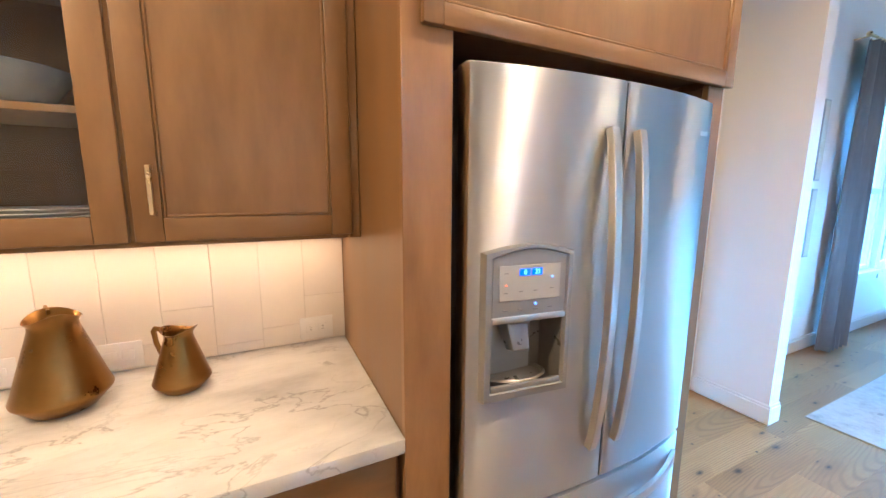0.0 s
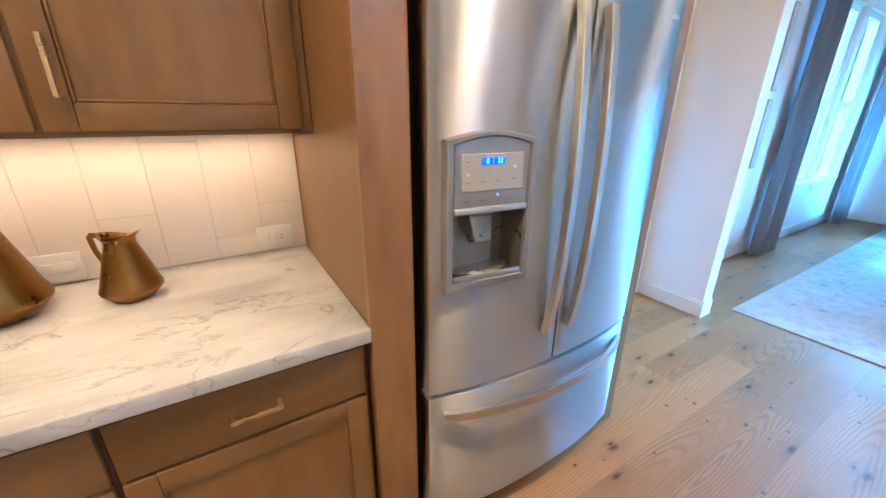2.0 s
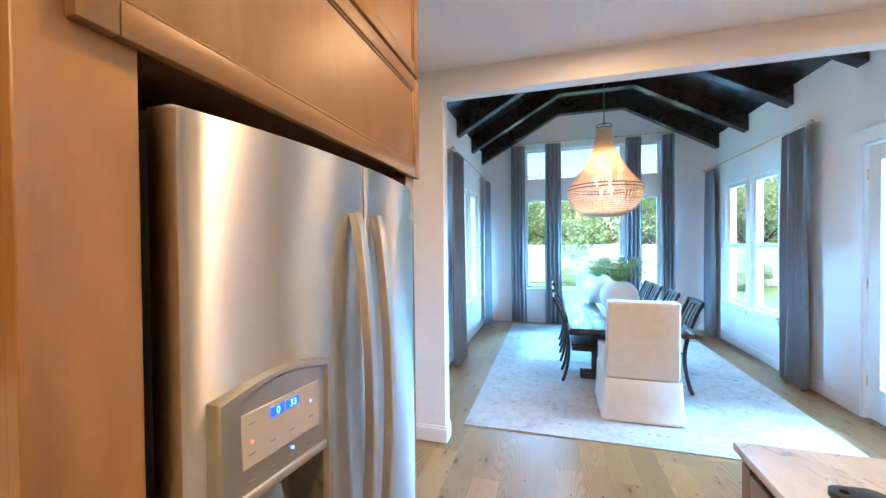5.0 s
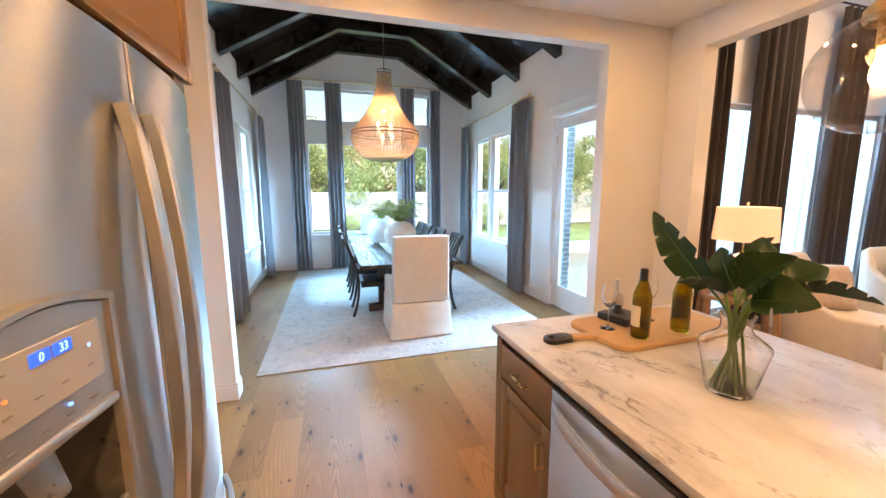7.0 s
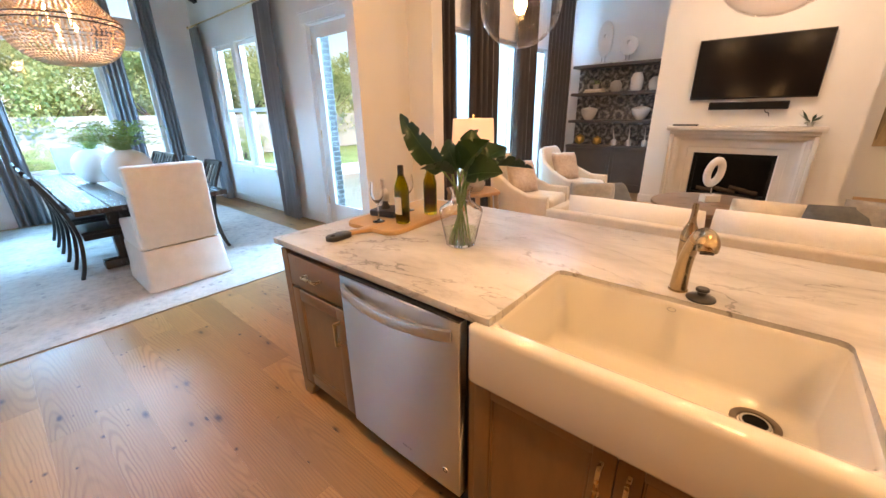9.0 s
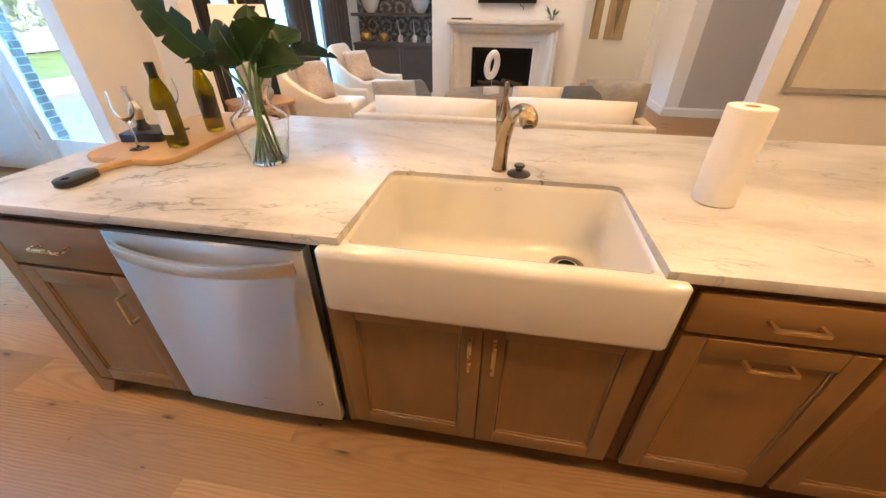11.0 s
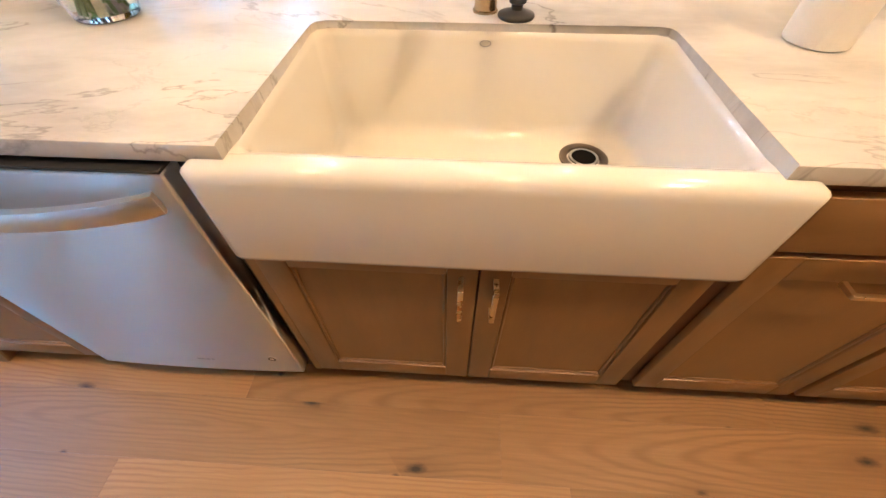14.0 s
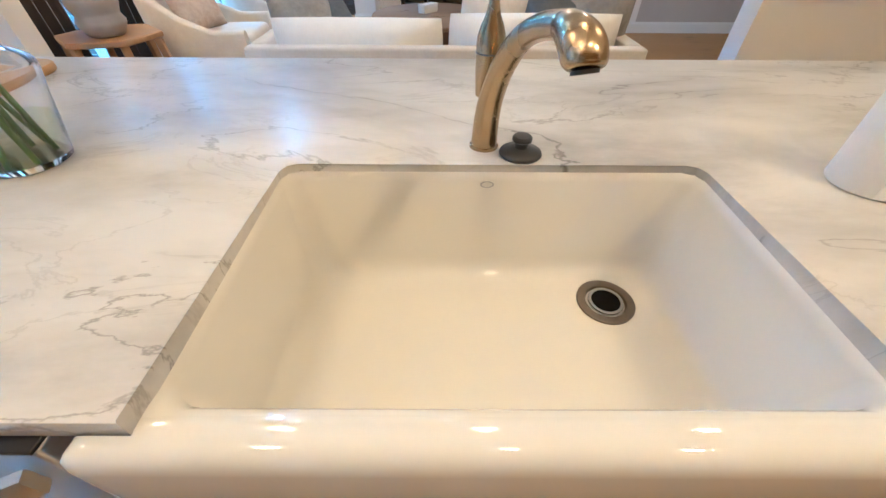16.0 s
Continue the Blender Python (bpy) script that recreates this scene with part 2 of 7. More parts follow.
    m, nt, p = base(name, rough)
    out = nt.nodes["Material Output"]
    clear = node(nt, "BsdfTransparent", Color=(*tint, 1))
    gloss = node(nt, "BsdfGlossy", Roughness=rough)
    lw = node(nt, "LayerWeight", Blend=0.5)
    pw = node(nt, "Math", operation="POWER")
    pw.inputs[1].default_value = 4.0
    fr = node(nt, "Math", operation="MULTIPLY_ADD")
    fr.inputs[1].default_value, fr.inputs[2].default_value = 0.6, 0.03
    nt.links.new(lw.outputs["Facing"], pw.inputs[0]), nt.links.new(pw.outputs[0], fr.inputs[0])
    mix = node(nt, "MixShader")
    nt.links.new(fr.outputs[0], mix.inputs[0]), nt.links.new(clear.outputs[0], mix.inputs[1]), nt.links.new(gloss.outputs[0], mix.inputs[2])
    nt.links.new(mix.outputs[0], out.inputs["Surface"])
    return m


def glow(name, colour, strength):
    m, nt, p = base(name, 0.5)
    p.inputs["Base Color"].default_value = (*colour, 1)
    p.inputs["Emission Color"].default_value, p.inputs["Emission Strength"].default_value = (*colour, 1), strength
    return m


def rug_cloth():
    m, nt, p = base("faded_rug", 0.95)
    L = nt.links.new
    mp = coords(nt)
    n1 = node(nt, "TexNoise", Scale=2.3, Detail=9.0, Roughness=0.72)
    n2 = node(nt, "TexNoise", Scale=13.0, Detail=6.0, Roughness=0.75)
    L(mp.outputs[0], n1.inputs["Vector"]), L(mp.outputs[0], n2.inputs["Vector"])
    mu = node(nt, "Math", operation="MULTIPLY")
    L(n1.outputs[0], mu.inputs[0]), L(n2.outputs[0], mu.inputs[1])
    cr = ramp(nt, ((0.13, (0.26, 0.26, 0.26)), (0.20, (0.43, 0.42, 0.40)), (0.32, (0.54, 0.52, 0.49))))
    L(mu.outputs[0], cr.inputs[0]), L(cr.outputs[0], p.inputs["Base Color"])
    bp = node(nt, "Bump", Strength=0.5, Distance=0.003)
    nb = node(nt, "TexNoise", Scale=300.0)
    L(mp.outputs[0], nb.inputs["Vector"]), L(nb.outputs[0], bp.inputs["Height"]), L(bp.outputs[0], p.inputs["Normal"])
    return m


WHITE = surface("white_wall_paint", (0.78, 0.775, 0.76), (0.82, 0.815, 0.80), 0.7, scale=3.0, bump=0.12, bscale=190.0)
TRIM = surface("white_trim_paint", (0.77, 0.77, 0.76), (0.82, 0.82, 0.81), 0.32, scale=5.0, bump=0.04, bscale=60.0)
# greyer than the white walls: this wall's shade is put into its colour
SHADEDWALL = surface("shaded_wall_paint", (0.48, 0.45, 0.44), (0.53, 0.50, 0.48), 0.75, scale=3.0, bump=0.12, bscale=190.0)
CEIL = surface("ceiling_paint", (0.76, 0.755, 0.74), (0.80, 0.80, 0.785), 0.85, scale=4.0, bump=0.2, bscale=120.0)
WOODV = surface("stained_maple", (0.158, 0.085, 0.031), (0.262, 0.147, 0.059), 0.36, scale=8.0, stretch=(1.6, 1.6, 0.4), bump=0.1, bscale=80.0, spread=True)
WOODH = surface("stained_maple_crossgrain", (0.158, 0.085, 0.031), (0.262, 0.147, 0.059), 0.36, scale=8.0, stretch=(0.4, 1.6, 1.6), bump=0.1, bscale=80.0, spread=True)
# dark copy of the maple: shade inside bodies and gaps is put into the colour
WOODSHADE = surface("cabinet_shadow_wood", (0.10, 0.05, 0.024), (0.14, 0.07, 0.035), 0.5, scale=8.0)
KNOTTY = surface("knotty_panel", (0.185, 0.095, 0.036), (0.38, 0.212, 0.088), 0.32, scale=5.0, stretch=(2.4, 2.4, 0.5), detail=7.0, bump=0.1, bscale=80.0)
OAK = oak()
QUARTZ = marble()
STEEL = surface("brushed_steel", (0.52, 0.52, 0.52), (0.57, 0.57, 0.57), 0.45, 1.0, scale=2.0, stretch=(0.5, 0.5, 4), rvar=0.06, Anisotropic=1.0, Anisotropic_Rotation=0.25)
tan = node(STEEL.node_tree, "CombineXYZ", X=1.0, Y=0.0, Z=0.0)
STEEL.node_tree.links.new(tan.outputs[0], STEEL.node_tree.nodes["Principled BSDF"].inputs["Tangent"])
STEELDW = surface("brushed_steel_panel", (0.58, 0.58, 0.58), (0.63, 0.63, 0.63), 0.37, 1.0, scale=2.0, stretch=(0.5, 0.5, 4), rvar=0.06, Anisotropic=1.0, Anisotropic_Rotation=0.25)
tan = node(STEELDW.node_tree, "CombineXYZ", X=1.0, Y=0.0, Z=0.0)
STEELDW.node_tree.links.new(tan.outputs[0], STEELDW.node_tree.nodes["Principled BSDF"].inputs["Tangent"])
STEELH = surface("brushed_steel_bar", (0.64, 0.64, 0.63), (0.68, 0.68, 0.67), 0.36, 1.0, scale=3.0, rvar=0.05)
PANELGREY = surface("silver_grey_plastic", (0.36, 0.37, 0.37), (0.41, 0.42, 0.42), 0.34, 0.7, scale=20.0)
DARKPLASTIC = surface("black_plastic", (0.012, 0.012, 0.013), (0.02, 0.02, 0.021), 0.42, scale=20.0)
BRASS = surface("brushed_brass", (0.66, 0.50, 0.28), (0.74, 0.58, 0.34), 0.3, 1.0, scale=24.0, rvar=0.25)
BRONZEPOT = surface("aged_brass_pitcher", (0.225, 0.118, 0.028), (0.345, 0.190, 0.055), 0.33, 0.95, scale=7.0, bump=0.08, bscale=60.0, rvar=0.3)
FAUCET = surface("champagne_bronze", (0.43, 0.32, 0.19), (0.50, 0.38, 0.24), 0.25, 1.0, scale=14.0, rvar=0.25)
TILE = surface("glazed_tile", (0.72, 0.665, 0.60), (0.78, 0.735, 0.675), 0.22, scale=5.0, spread=True, bump=0.1, bscale=16.0)
GROUT = surface("pale_grout", (0.60, 0.555, 0.50), (0.65, 0.61, 0.555), 0.9, scale=60.0, bump=0.3, bscale=250.0)
CERAMIC = surface("white_fireclay", (0.66, 0.645, 0.60), (0.69, 0.675, 0.63), 0.05, scale=3.0, rvar=0.2, Coat_Weight=0.4)
CURTAIN = surface("grey_linen", (0.17, 0.185, 0.205), (0.225, 0.24, 0.26), 0.9, scale=40.0, stretch=(1, 1, 0.15), bump=0.3, bscale=500.0, Sheen_Weight=0.2)
DRAPE = surface("charcoal_velvet", (0.030, 0.025, 0.024), (0.055, 0.046, 0.043), 0.8, scale=30.0, stretch=(1, 1, 0.15), bump=0.2, bscale=400.0, Sheen_Weight=0.3)
BEAMWOOD = surface("dark_stained_beam", (0.011, 0.009, 0.008), (0.026, 0.021, 0.017), 0.24, scale=10.0, stretch=(1, 1, 1), bump=0.25, bscale=50.0)
RUG = rug_cloth()
RUGLINE = surface("rug_border_thread", (0.22, 0.22, 0.23), (0.46, 0.45, 0.43), 0.95, scale=12.0, detail=8.0)
SLIP = surface("oatmeal_linen", (0.62, 0.59, 0.54), (0.69, 0.66, 0.61), 0.92, scale=90.0, bump=0.35, bscale=600.0, Sheen_Weight=0.15)
SOFACLOTH = surface("cream_boucle", (0.60, 0.55, 0.48), (0.68, 0.63, 0.56), 0.95, scale=70.0, bump=0.45, bscale=420.0, Sheen_Weight=0.2)
CHAIRWOOD = surface("ebony_chair_wood", (0.016, 0.014, 0.013), (0.032, 0.028, 0.025), 0.35, scale=12.0, stretch=(3, 3, 0.4))
TABLEWOOD = surface("dark_table_wood", (0.035, 0.027, 0.022), (0.065, 0.05, 0.04), 0.26, scale=9.0, stretch=(0.25, 2.5, 1), bump=0.1, bscale=60.0)
LIGHTWOOD = surface("honey_wood", (0.36, 0.21, 0.10), (0.47, 0.29, 0.15), 0.42, scale=9.0, stretch=(0.3, 2, 1), bump=0.1, bscale=70.0)
TABLEBROWN = surface("walnut_top", (0.16, 0.10, 0.06), (0.24, 0.155, 0.10), 0.3, scale=8.0, stretch=(0.3, 2, 1))
BOARDWOOD = surface("acacia_board", (0.42, 0.25, 0.11), (0.55, 0.36, 0.18), 0.45, scale=8.0, stretch=(3.5, 0.35, 1), bump=0.1, bscale=70.0)
BUILTIN = surface("taupe_cabinet_paint", (0.095, 0.084, 0.078), (0.122, 0.108, 0.10), 0.38, scale=9.0, bump=0.05)
STONE = surface("cast_limestone", (0.60, 0.56, 0.50), (0.68, 0.64, 0.58), 0.75, scale=6.0, bump=0.25, bscale=90.0)
DRAINSHADE = surface("drain_hole_shade", (0.003, 0.003, 0.003), (0.006, 0.006, 0.005), 0.8, scale=30.0, Specular_IOR_Level=0.1)
FIREBLACK = surface("firebox_black", (0.005, 0.005, 0.005), (0.011, 0.010, 0.010), 0.55, scale=14.0, bump=0.2, Specular_IOR_Level=0.2)
SCREEN = surface("dark_screen", (0.003, 0.003, 0.004), (0.004, 0.004, 0.005), 0.14, scale=2.0, rvar=0.1, Specular_IOR_Level=0.35)
PLANT = surface("fern_green", (0.17, 0.30, 0.06), (0.28, 0.42, 0.12), 0.5, scale=20.0, spread=True, Transmission_Weight=0.0)
LEAF = surface("monstera_green", (0.014, 0.048, 0.014), (0.035, 0.085, 0.028), 0.3, scale=16.0, spread=True)
STEM = surface("green_stem", (0.10, 0.19, 0.05), (0.16, 0.27, 0.08), 0.4, scale=20.0)
PLASTER = surface("white_plaster_vase", (0.72, 0.71, 0.69), (0.79, 0.78, 0.76), 0.85, scale=9.0, bump=0.4, bscale=70.0)
CHINA = surface("white_china", (0.74, 0.73, 0.71), (0.79, 0.78, 0.76), 0.25, scale=10.0)
BEAD = surface("pale_wood_bead", (0.62, 0.46, 0.30), (0.74, 0.58, 0.42), 0.75, scale=40.0, spread=True)
CLEAR = glass("clear_glass")
PANE = thin_glass("window_glass", (0.97, 0.99, 1.0))
WATER = thin_glass("vase_water", (0.93, 0.95, 0.84))
BOTTLE = glass("olive_bottle_glass", (0.56, 0.46, 0.03))
THIN = thin_glass("thin_globe_glass", (0.95, 0.93, 0.92))
CUSHION = surface("white_cotton_cushion", (0.80, 0.79, 0.77), (0.85, 0.84, 0.82), 0.93, scale=60.0, bump=0.35, bscale=420.0)
FOIL = surface("black_foil", (0.010, 0.010, 0.010), (0.018, 0.018, 0.018), 0.35, scale=30.0)
LABEL = surface("paper_label", (0.62, 0.60, 0.52), (0.68, 0.66, 0.58), 0.8, scale=30.0)
PAPER = surface("paper_towel", (0.76, 0.75, 0.73), (0.80, 0.79, 0.775), 0.95, scale=30.0, bump=0.5, bscale=180.0)
BLUEGREY = surface("slate_pillow", (0.10, 0.115, 0.135), (0.15, 0.165, 0.185), 0.92, scale=60.0, bump=0.3, bscale=400.0)
FUR = surface("grey_fur_pillow", (0.26, 0.26, 0.26), (0.42, 0.41, 0.40), 0.95, scale=26.0, bump=0.9, bscale=160.0)
PATTERN = surface("patterned_pillow", (0.44, 0.34, 0.28), (0.66, 0.57, 0.50), 0.92, scale=24.0, bump=0.3, bscale=300.0)
GOLD = surface("polished_gold", (0.72, 0.46, 0.12), (0.80, 0.54, 0.18), 0.36, 1.0, scale=20.0)
BULB = glow("lamp_filament", (1.0, 0.62, 0.28), 22.0)
SHADEGLOW = glow("lit_linen_shade", (1.0, 0.70, 0.46), 0.27)
DISPLAYBACK = glow("blue_display_backlight", (0.012, 0.10, 0.75), 0.75)
DISPLAY = glow("blue_display_digits", (0.20, 0.50, 1.0), 1.5)
DOTRED = glow("red_indicator", (1.0, 0.16, 0.05), 1.0)
DOTBLUE = glow("blue_indicator", (0.1, 0.3, 1.0), 1.4)
DOWNGLOW = glow("downlight_lens", (1.0, 0.74, 0.46), 5.0)
GRASS = surface("lawn_grass", (0.10, 0.16, 0.045), (0.22, 0.28, 0.10), 0.95, scale=5.0, bump=0.8, bscale=60.0)
PATIO = surface("patio_concrete", (0.42, 0.41, 0.39), (0.52, 0.51, 0.49), 0.9, scale=3.0, bump=0.3, bscale=40.0)
FENCE = surface("fence_paint", (0.30, 0.305, 0.31), (0.37, 0.375, 0.38), 0.8, scale=6.0)
FOLIAGE = surface("tree_leaves", (0.27, 0.33, 0.15), (0.42, 0.47, 0.24), 0.6, scale=0.9, spread=True, lo=0.42, hi=0.6)
# leaves let part of the sunlight through
fnt = FOLIAGE.node_tree
thru = node(fnt, "BsdfTranslucent", Color=(0.42, 0.50, 0.18, 1))
leafmix = node(fnt, "MixShader", Fac=0.45)
fnt.links.new(fnt.nodes["Principled BSDF"].outputs[0], leafmix.inputs[1]), fnt.links.new(thru.outputs[0], leafmix.inputs[2])
fnt.links.new(leafmix.outputs[0], fnt.nodes["Material Output"].inputs["Surface"])
BARK = surface("bark", (0.07, 0.05, 0.035), (0.13, 0.10, 0.07), 0.95, scale=9.0, bump=0.8, bscale=30.0)
BRICK = surface("grey_brown_brick", (0.07, 0.062, 0.056), (0.14, 0.125, 0.115), 0.9, scale=9.0, spread=True, bump=0.5, bscale=60.0)
MORTAR = surface("pale_mortar", (0.30, 0.285, 0.27), (0.38, 0.365, 0.345), 0.95, scale=30.0, bump=0.3)
ARTWOOD = surface("weathered_art_panel", (0.30, 0.22, 0.13), (0.50, 0.39, 0.25), 0.8, scale=8.0, stretch=(3, 3, 0.4), bump=0.4)
WICKER = surface("woven_wicker", (0.22, 0.11, 0.04), (0.38, 0.21, 0.09), 0.6, scale=40.0, bump=0.8, bscale=120.0)


# ---- mesh helpers ----
def mesh_of(bm, name, material, smooth=None):
    me = bpy.data.meshes.new(name)
    bmesh.ops.recalc_face_normals(bm, faces=bm.faces)
    bm.to_mesh(me)
    bm.free()
    for m in material if isinstance(material, (list, tuple)) else [material]:
        me.materials.append(m)
    if smooth is not None:
        me.polygons.foreach_set("use_smooth", [True] * len(me.polygons))
        me.set_sharp_from_angle(angle=radians(smooth))
    return me


def part(name, bm, material, parent, label="", smooth=40):
    ob = new(name, mesh_of(bm, name, material, smooth))
    ob.parent = parent
    if label:
        ob["label"] = label
    return ob


def thing(name, place, label, category, group="", turn=0.0, kind=""):
    ob = new(name)
    ob.empty_display_size = 0.1
    ob.matrix_world = pose(*place, 0, 0, turn)
    return tagged(ob, label, category, group, kind)


def solo(name, bm, material, label, category="", kind="", place=(0, 0, 0), turn=0.0, smooth=40, group=""):
    ob = new(name, mesh_of(bm, name, material, smooth))
    ob.matrix_world = pose(*place, 0, 0, turn)
    return tagged(ob, label, category, group, kind)


def setting(name, bm, material, label, smooth=None):
    return solo(name, bm, material, label, "", "structure", smooth=smooth)


def box(x0, x1, y0, y1, z0, z1, bevel=0.0, seg=2, bm=None):
    bm = bm or bmesh.new()
    made = bmesh.ops.create_cube(bm, size=1.0)["verts"]
    for v in made:
        v.co = Vector((x0 + (v.co.x + 0.5) * (x1 - x0), y0 + (v.co.y + 0.5) * (y1 - y0), z0 + (v.co.z + 0.5) * (z1 - z0)))
    if bevel:
        edges = list({e for v in made for e in v.link_edges})
        bmesh.ops.bevel(bm, geom=edges, offset=bevel, segments=seg, affect="EDGES", profile=0.5)
    return bm


def lathe(profile, seg=40, bm=None, centre=(0, 0), squash=(1, 1)):
    """A turned shape from (radius, height) pairs."""
    bm = bm or bmesh.new()
    rings = []
    for r, z in profile:
        if r < 1e-5:
            rings.append([bm.verts.new((centre[0], centre[1], z))])
        else:
            rings.append([bm.verts.new((centre[0] + r * squash[0] * math.cos(2 * math.pi * k / seg), centre[1] + r * squash[1] * math.sin(2 * math.pi * k / seg), z)) for k in range(seg)])
    for a, b in zip(rings, rings[1:]):
        for k in range(seg):
            n = (k + 1) % seg
            if len(a) == 1 and len(b) > 1:
                bm.faces.new((a[0], b[k], b[n]))
            elif len(b) == 1 and len(a) > 1:
                bm.faces.new((a[k], b[0], a[n]))
            elif len(a) > 1:
                bm.faces.new((a[k], b[k], b[n], a[n]))
    return bm


def sweep(points, size, seg=12, bm=None, flat=None, square=False, up=(0, 0, 1)):
    """A bar along points; size is a radius or a radius per point; flat gives (half width, half depth)."""
    bm = bm or bmesh.new()
    pts = [Vector(p) for p in points]
    rings = []
    for k, p in enumerate(pts):
        d = (pts[min(k + 1, len(pts) - 1)] - pts[max(k - 1, 0)]).normalized()
        side = d.cross(Vector(up))
        if side.length < 1e-3:
            side = d.cross(Vector((0, 1, 0)))
        side.normalize()
        other = side.cross(d).normalized()
        r = size[k] if isinstance(size, (list, tuple)) else size
        ring = []
        n = 8 if square else seg
        for j in range(n):
            a = 2 * math.pi * (j + 0.5) / n
            c, s = math.cos(a), math.sin(a)
            if square:
                corner = (j // 2, j % 2)
                sx, sy = ((1, 1), (-1, 1), (-1, -1), (1, -1))[corner[0]]
                b = 0.82
                c, s = (sx, sy * b) if (corner[1] == 0) == (sx * sy > 0) else (sx * b, sy)
            w, h = (flat[0] * r, flat[1] * r) if flat else (r, r)
            ring.append(bm.verts.new(p + side * c * w + other * s * h))
        rings.append(ring)
    n = len(rings[0])
    for a, b in zip(rings, rings[1:]):
        for k in range(n):
            bm.faces.new((a[k], b[k], b[(k + 1) % n], a[(k + 1) % n]))
    bm.faces.new(rings[0])
    bm.faces.new(rings[-1])
    return bm


def arc(fn, n):
    return [fn(k / n) for k in range(n + 1)]


def pillow(w, d, h, bm=None, n=12, puff=0.5):
    """A stuffed cushion lying flat, corners pinched."""
    bm = bm or bmesh.new()
    grid = {}
    for s in (1, -1):
        for i in range(n + 1):
            for j in range(n + 1):
                u, v = 2 * i / n - 1, 2 * j / n - 1
                edge = i in (0, n) or j in (0, n)
                if edge and s < 0:
                    grid[s, i, j] = grid[1, i, j]
                    continue
                t = ((1 - u ** 4) * (1 - v ** 4)) ** puff
                pinch = 1 - 0.06 * (u * u) * (v * v)
                wob = 0.04 * noise.noise((u * 2 + w * 9, v * 2 + d * 5, s))
                grid[s, i, j] = bm.verts.new((u * w / 2 * pinch * (1 - 0.04 * (1 - v * v)), v * d / 2 * pinch * (1 - 0.04 * (1 - u * u)), s * h / 2 * t * (1 + wob * 4)))
        for i in range(n):
            for j in range(n):
                q = [grid[s, i, j], grid[s, i + 1, j], grid[s, i + 1, j + 1], grid[s, i, j + 1]]
                bm.faces.new(q if s > 0 else q[::-1])
    return bm


def tilt(bm, m):
    bmesh.ops.transform(bm, matrix=m, verts=bm.verts)
    return bm


def panel_wall(axis, lo, hi, a0, a1, z0, z1, holes=(), bm=None):
    """A wall lo..hi thick across the axis, a0..a1 long, with (a0, a1, z0, z1) holes through it."""
    bm = bm or bmesh.new()
    cuts = sorted({a0, a1, *[h[0] for h in holes], *[h[1] for h in holes]})
    cuts = [c for c in cuts if a0 <= c <= a1]
    for p, q in zip(cuts, cuts[1:]):
        mid = (p + q) / 2
        gaps = sorted((h[2], h[3]) for h in holes if h[0] < mid < h[1])
        z = z0
        for g0, g1 in gaps + [(z1, z1)]:
            if g0 > z + 1e-4:
                box(*((lo, hi, p, q) if axis == "x" else (p, q, lo, hi)), z, g0, bm=bm)
            z = max(z, g1)
    return bm


# ---- the rooms ----
OPEN_L, OPEN_R, OPEN_TOP = 1.49, -1.71, 2.86
KX, DX, DFAR, DL, DR = 3.615, 3.74, 8.65, 2.0, -2.13
KC, LC = 3.07, 3.90
sub = bmesh.new()
box(-4.3, 9.0, -10.0, 2.3, -0.12, -0.021, bm=sub)
floor_ob = setting("floor", sub, WOODSHADE, "pale knotty oak plank floor")

FAR_WINDOWS = ((0.60, 1.17), (-0.70, 0.50), (-1.36, -0.82))
SIDE_WINDOWS = ((6.42, 7.12), (7.24, 7.94))
setting("wall_dining_far", panel_wall("x", DFAR, DFAR + 0.16, DR - 0.16, DL + 0.16, 0, 4.75, [(a, b, z0, z1) for a, b in FAR_WINDOWS for z0, z1 in ((0.70, 2.57), (2.92, 3.58))]), WHITE, "white painted dining room end wall")
setting("wall_dining_north", panel_wall("y", DL, DL + 0.16, DX, DFAR, 0, 3.62, [(a, b, 0.68, 2.57) for a, b in ((6.28, 6.98), (7.10, 7.80))]), WHITE, "white painted dining room side wall")
setting("wall_dining_south", panel_wall("y", DR - 0.16, DR, DX, DFAR, 0, 3.62, [(a, b, 0.67, 2.57) for a, b in SIDE_WINDOWS] + [(4.12, 5.06, 0.0, 2.52)]), WHITE, "white painted dining room wall with glazed door")
setting("wall_opening", panel_wall("x", KX, DX, -2.40, 2.16, 0, 4.75, [(OPEN_R, OPEN_L, 0, OPEN_TOP)]), WHITE, "white painted wall with wide cased opening")
setting("wall_kitchen_north", panel_wall("y", 1.992, 2.15, -4.2, KX, 0, KC + 0.2), WHITE, "white painted kitchen wall behind cabinets")
# never in view: added to shut the kitchen's west end
setting("wall_kitchen_west", panel_wall("x", -4.36, -4.2, -2.4, 2.15, 0, LC + 0.1), WHITE, "unseen plain white wall added to close the kitchen")
STUB = 3.27
setting("wall_stub", panel_wall("y", -2.56, -2.40, STUB, 3.90, 0, LC), WHITE, "white painted wall end beside the living room")
setting("wall_picture", panel_wall("y", -2.56, -2.40, -4.2, -1.16, 0, LC), WHITE, "white wall beside the living room with framed picture")
setting("wall_header", panel_wall("y", -2.56, -2.40, -1.16, STUB, 2.80, LC), WHITE, "white dropped header over the living room opening")
LIVWIN = ((-3.95, -3.40), (-5.10, -4.48), (-6.18, -5.66))
setting("wall_living_east", panel_wall("x", 3.80, 3.96, -7.46, -2.56, 0, LC, [(a, b, 0.12, 2.52) for a, b in LIVWIN]), WHITE, "white living room window wall")
setting("wall_living_south", panel_wall("y", -7.46, -7.30, -0.42, 3.80, 0, LC), WHITE, "white living room end wall")
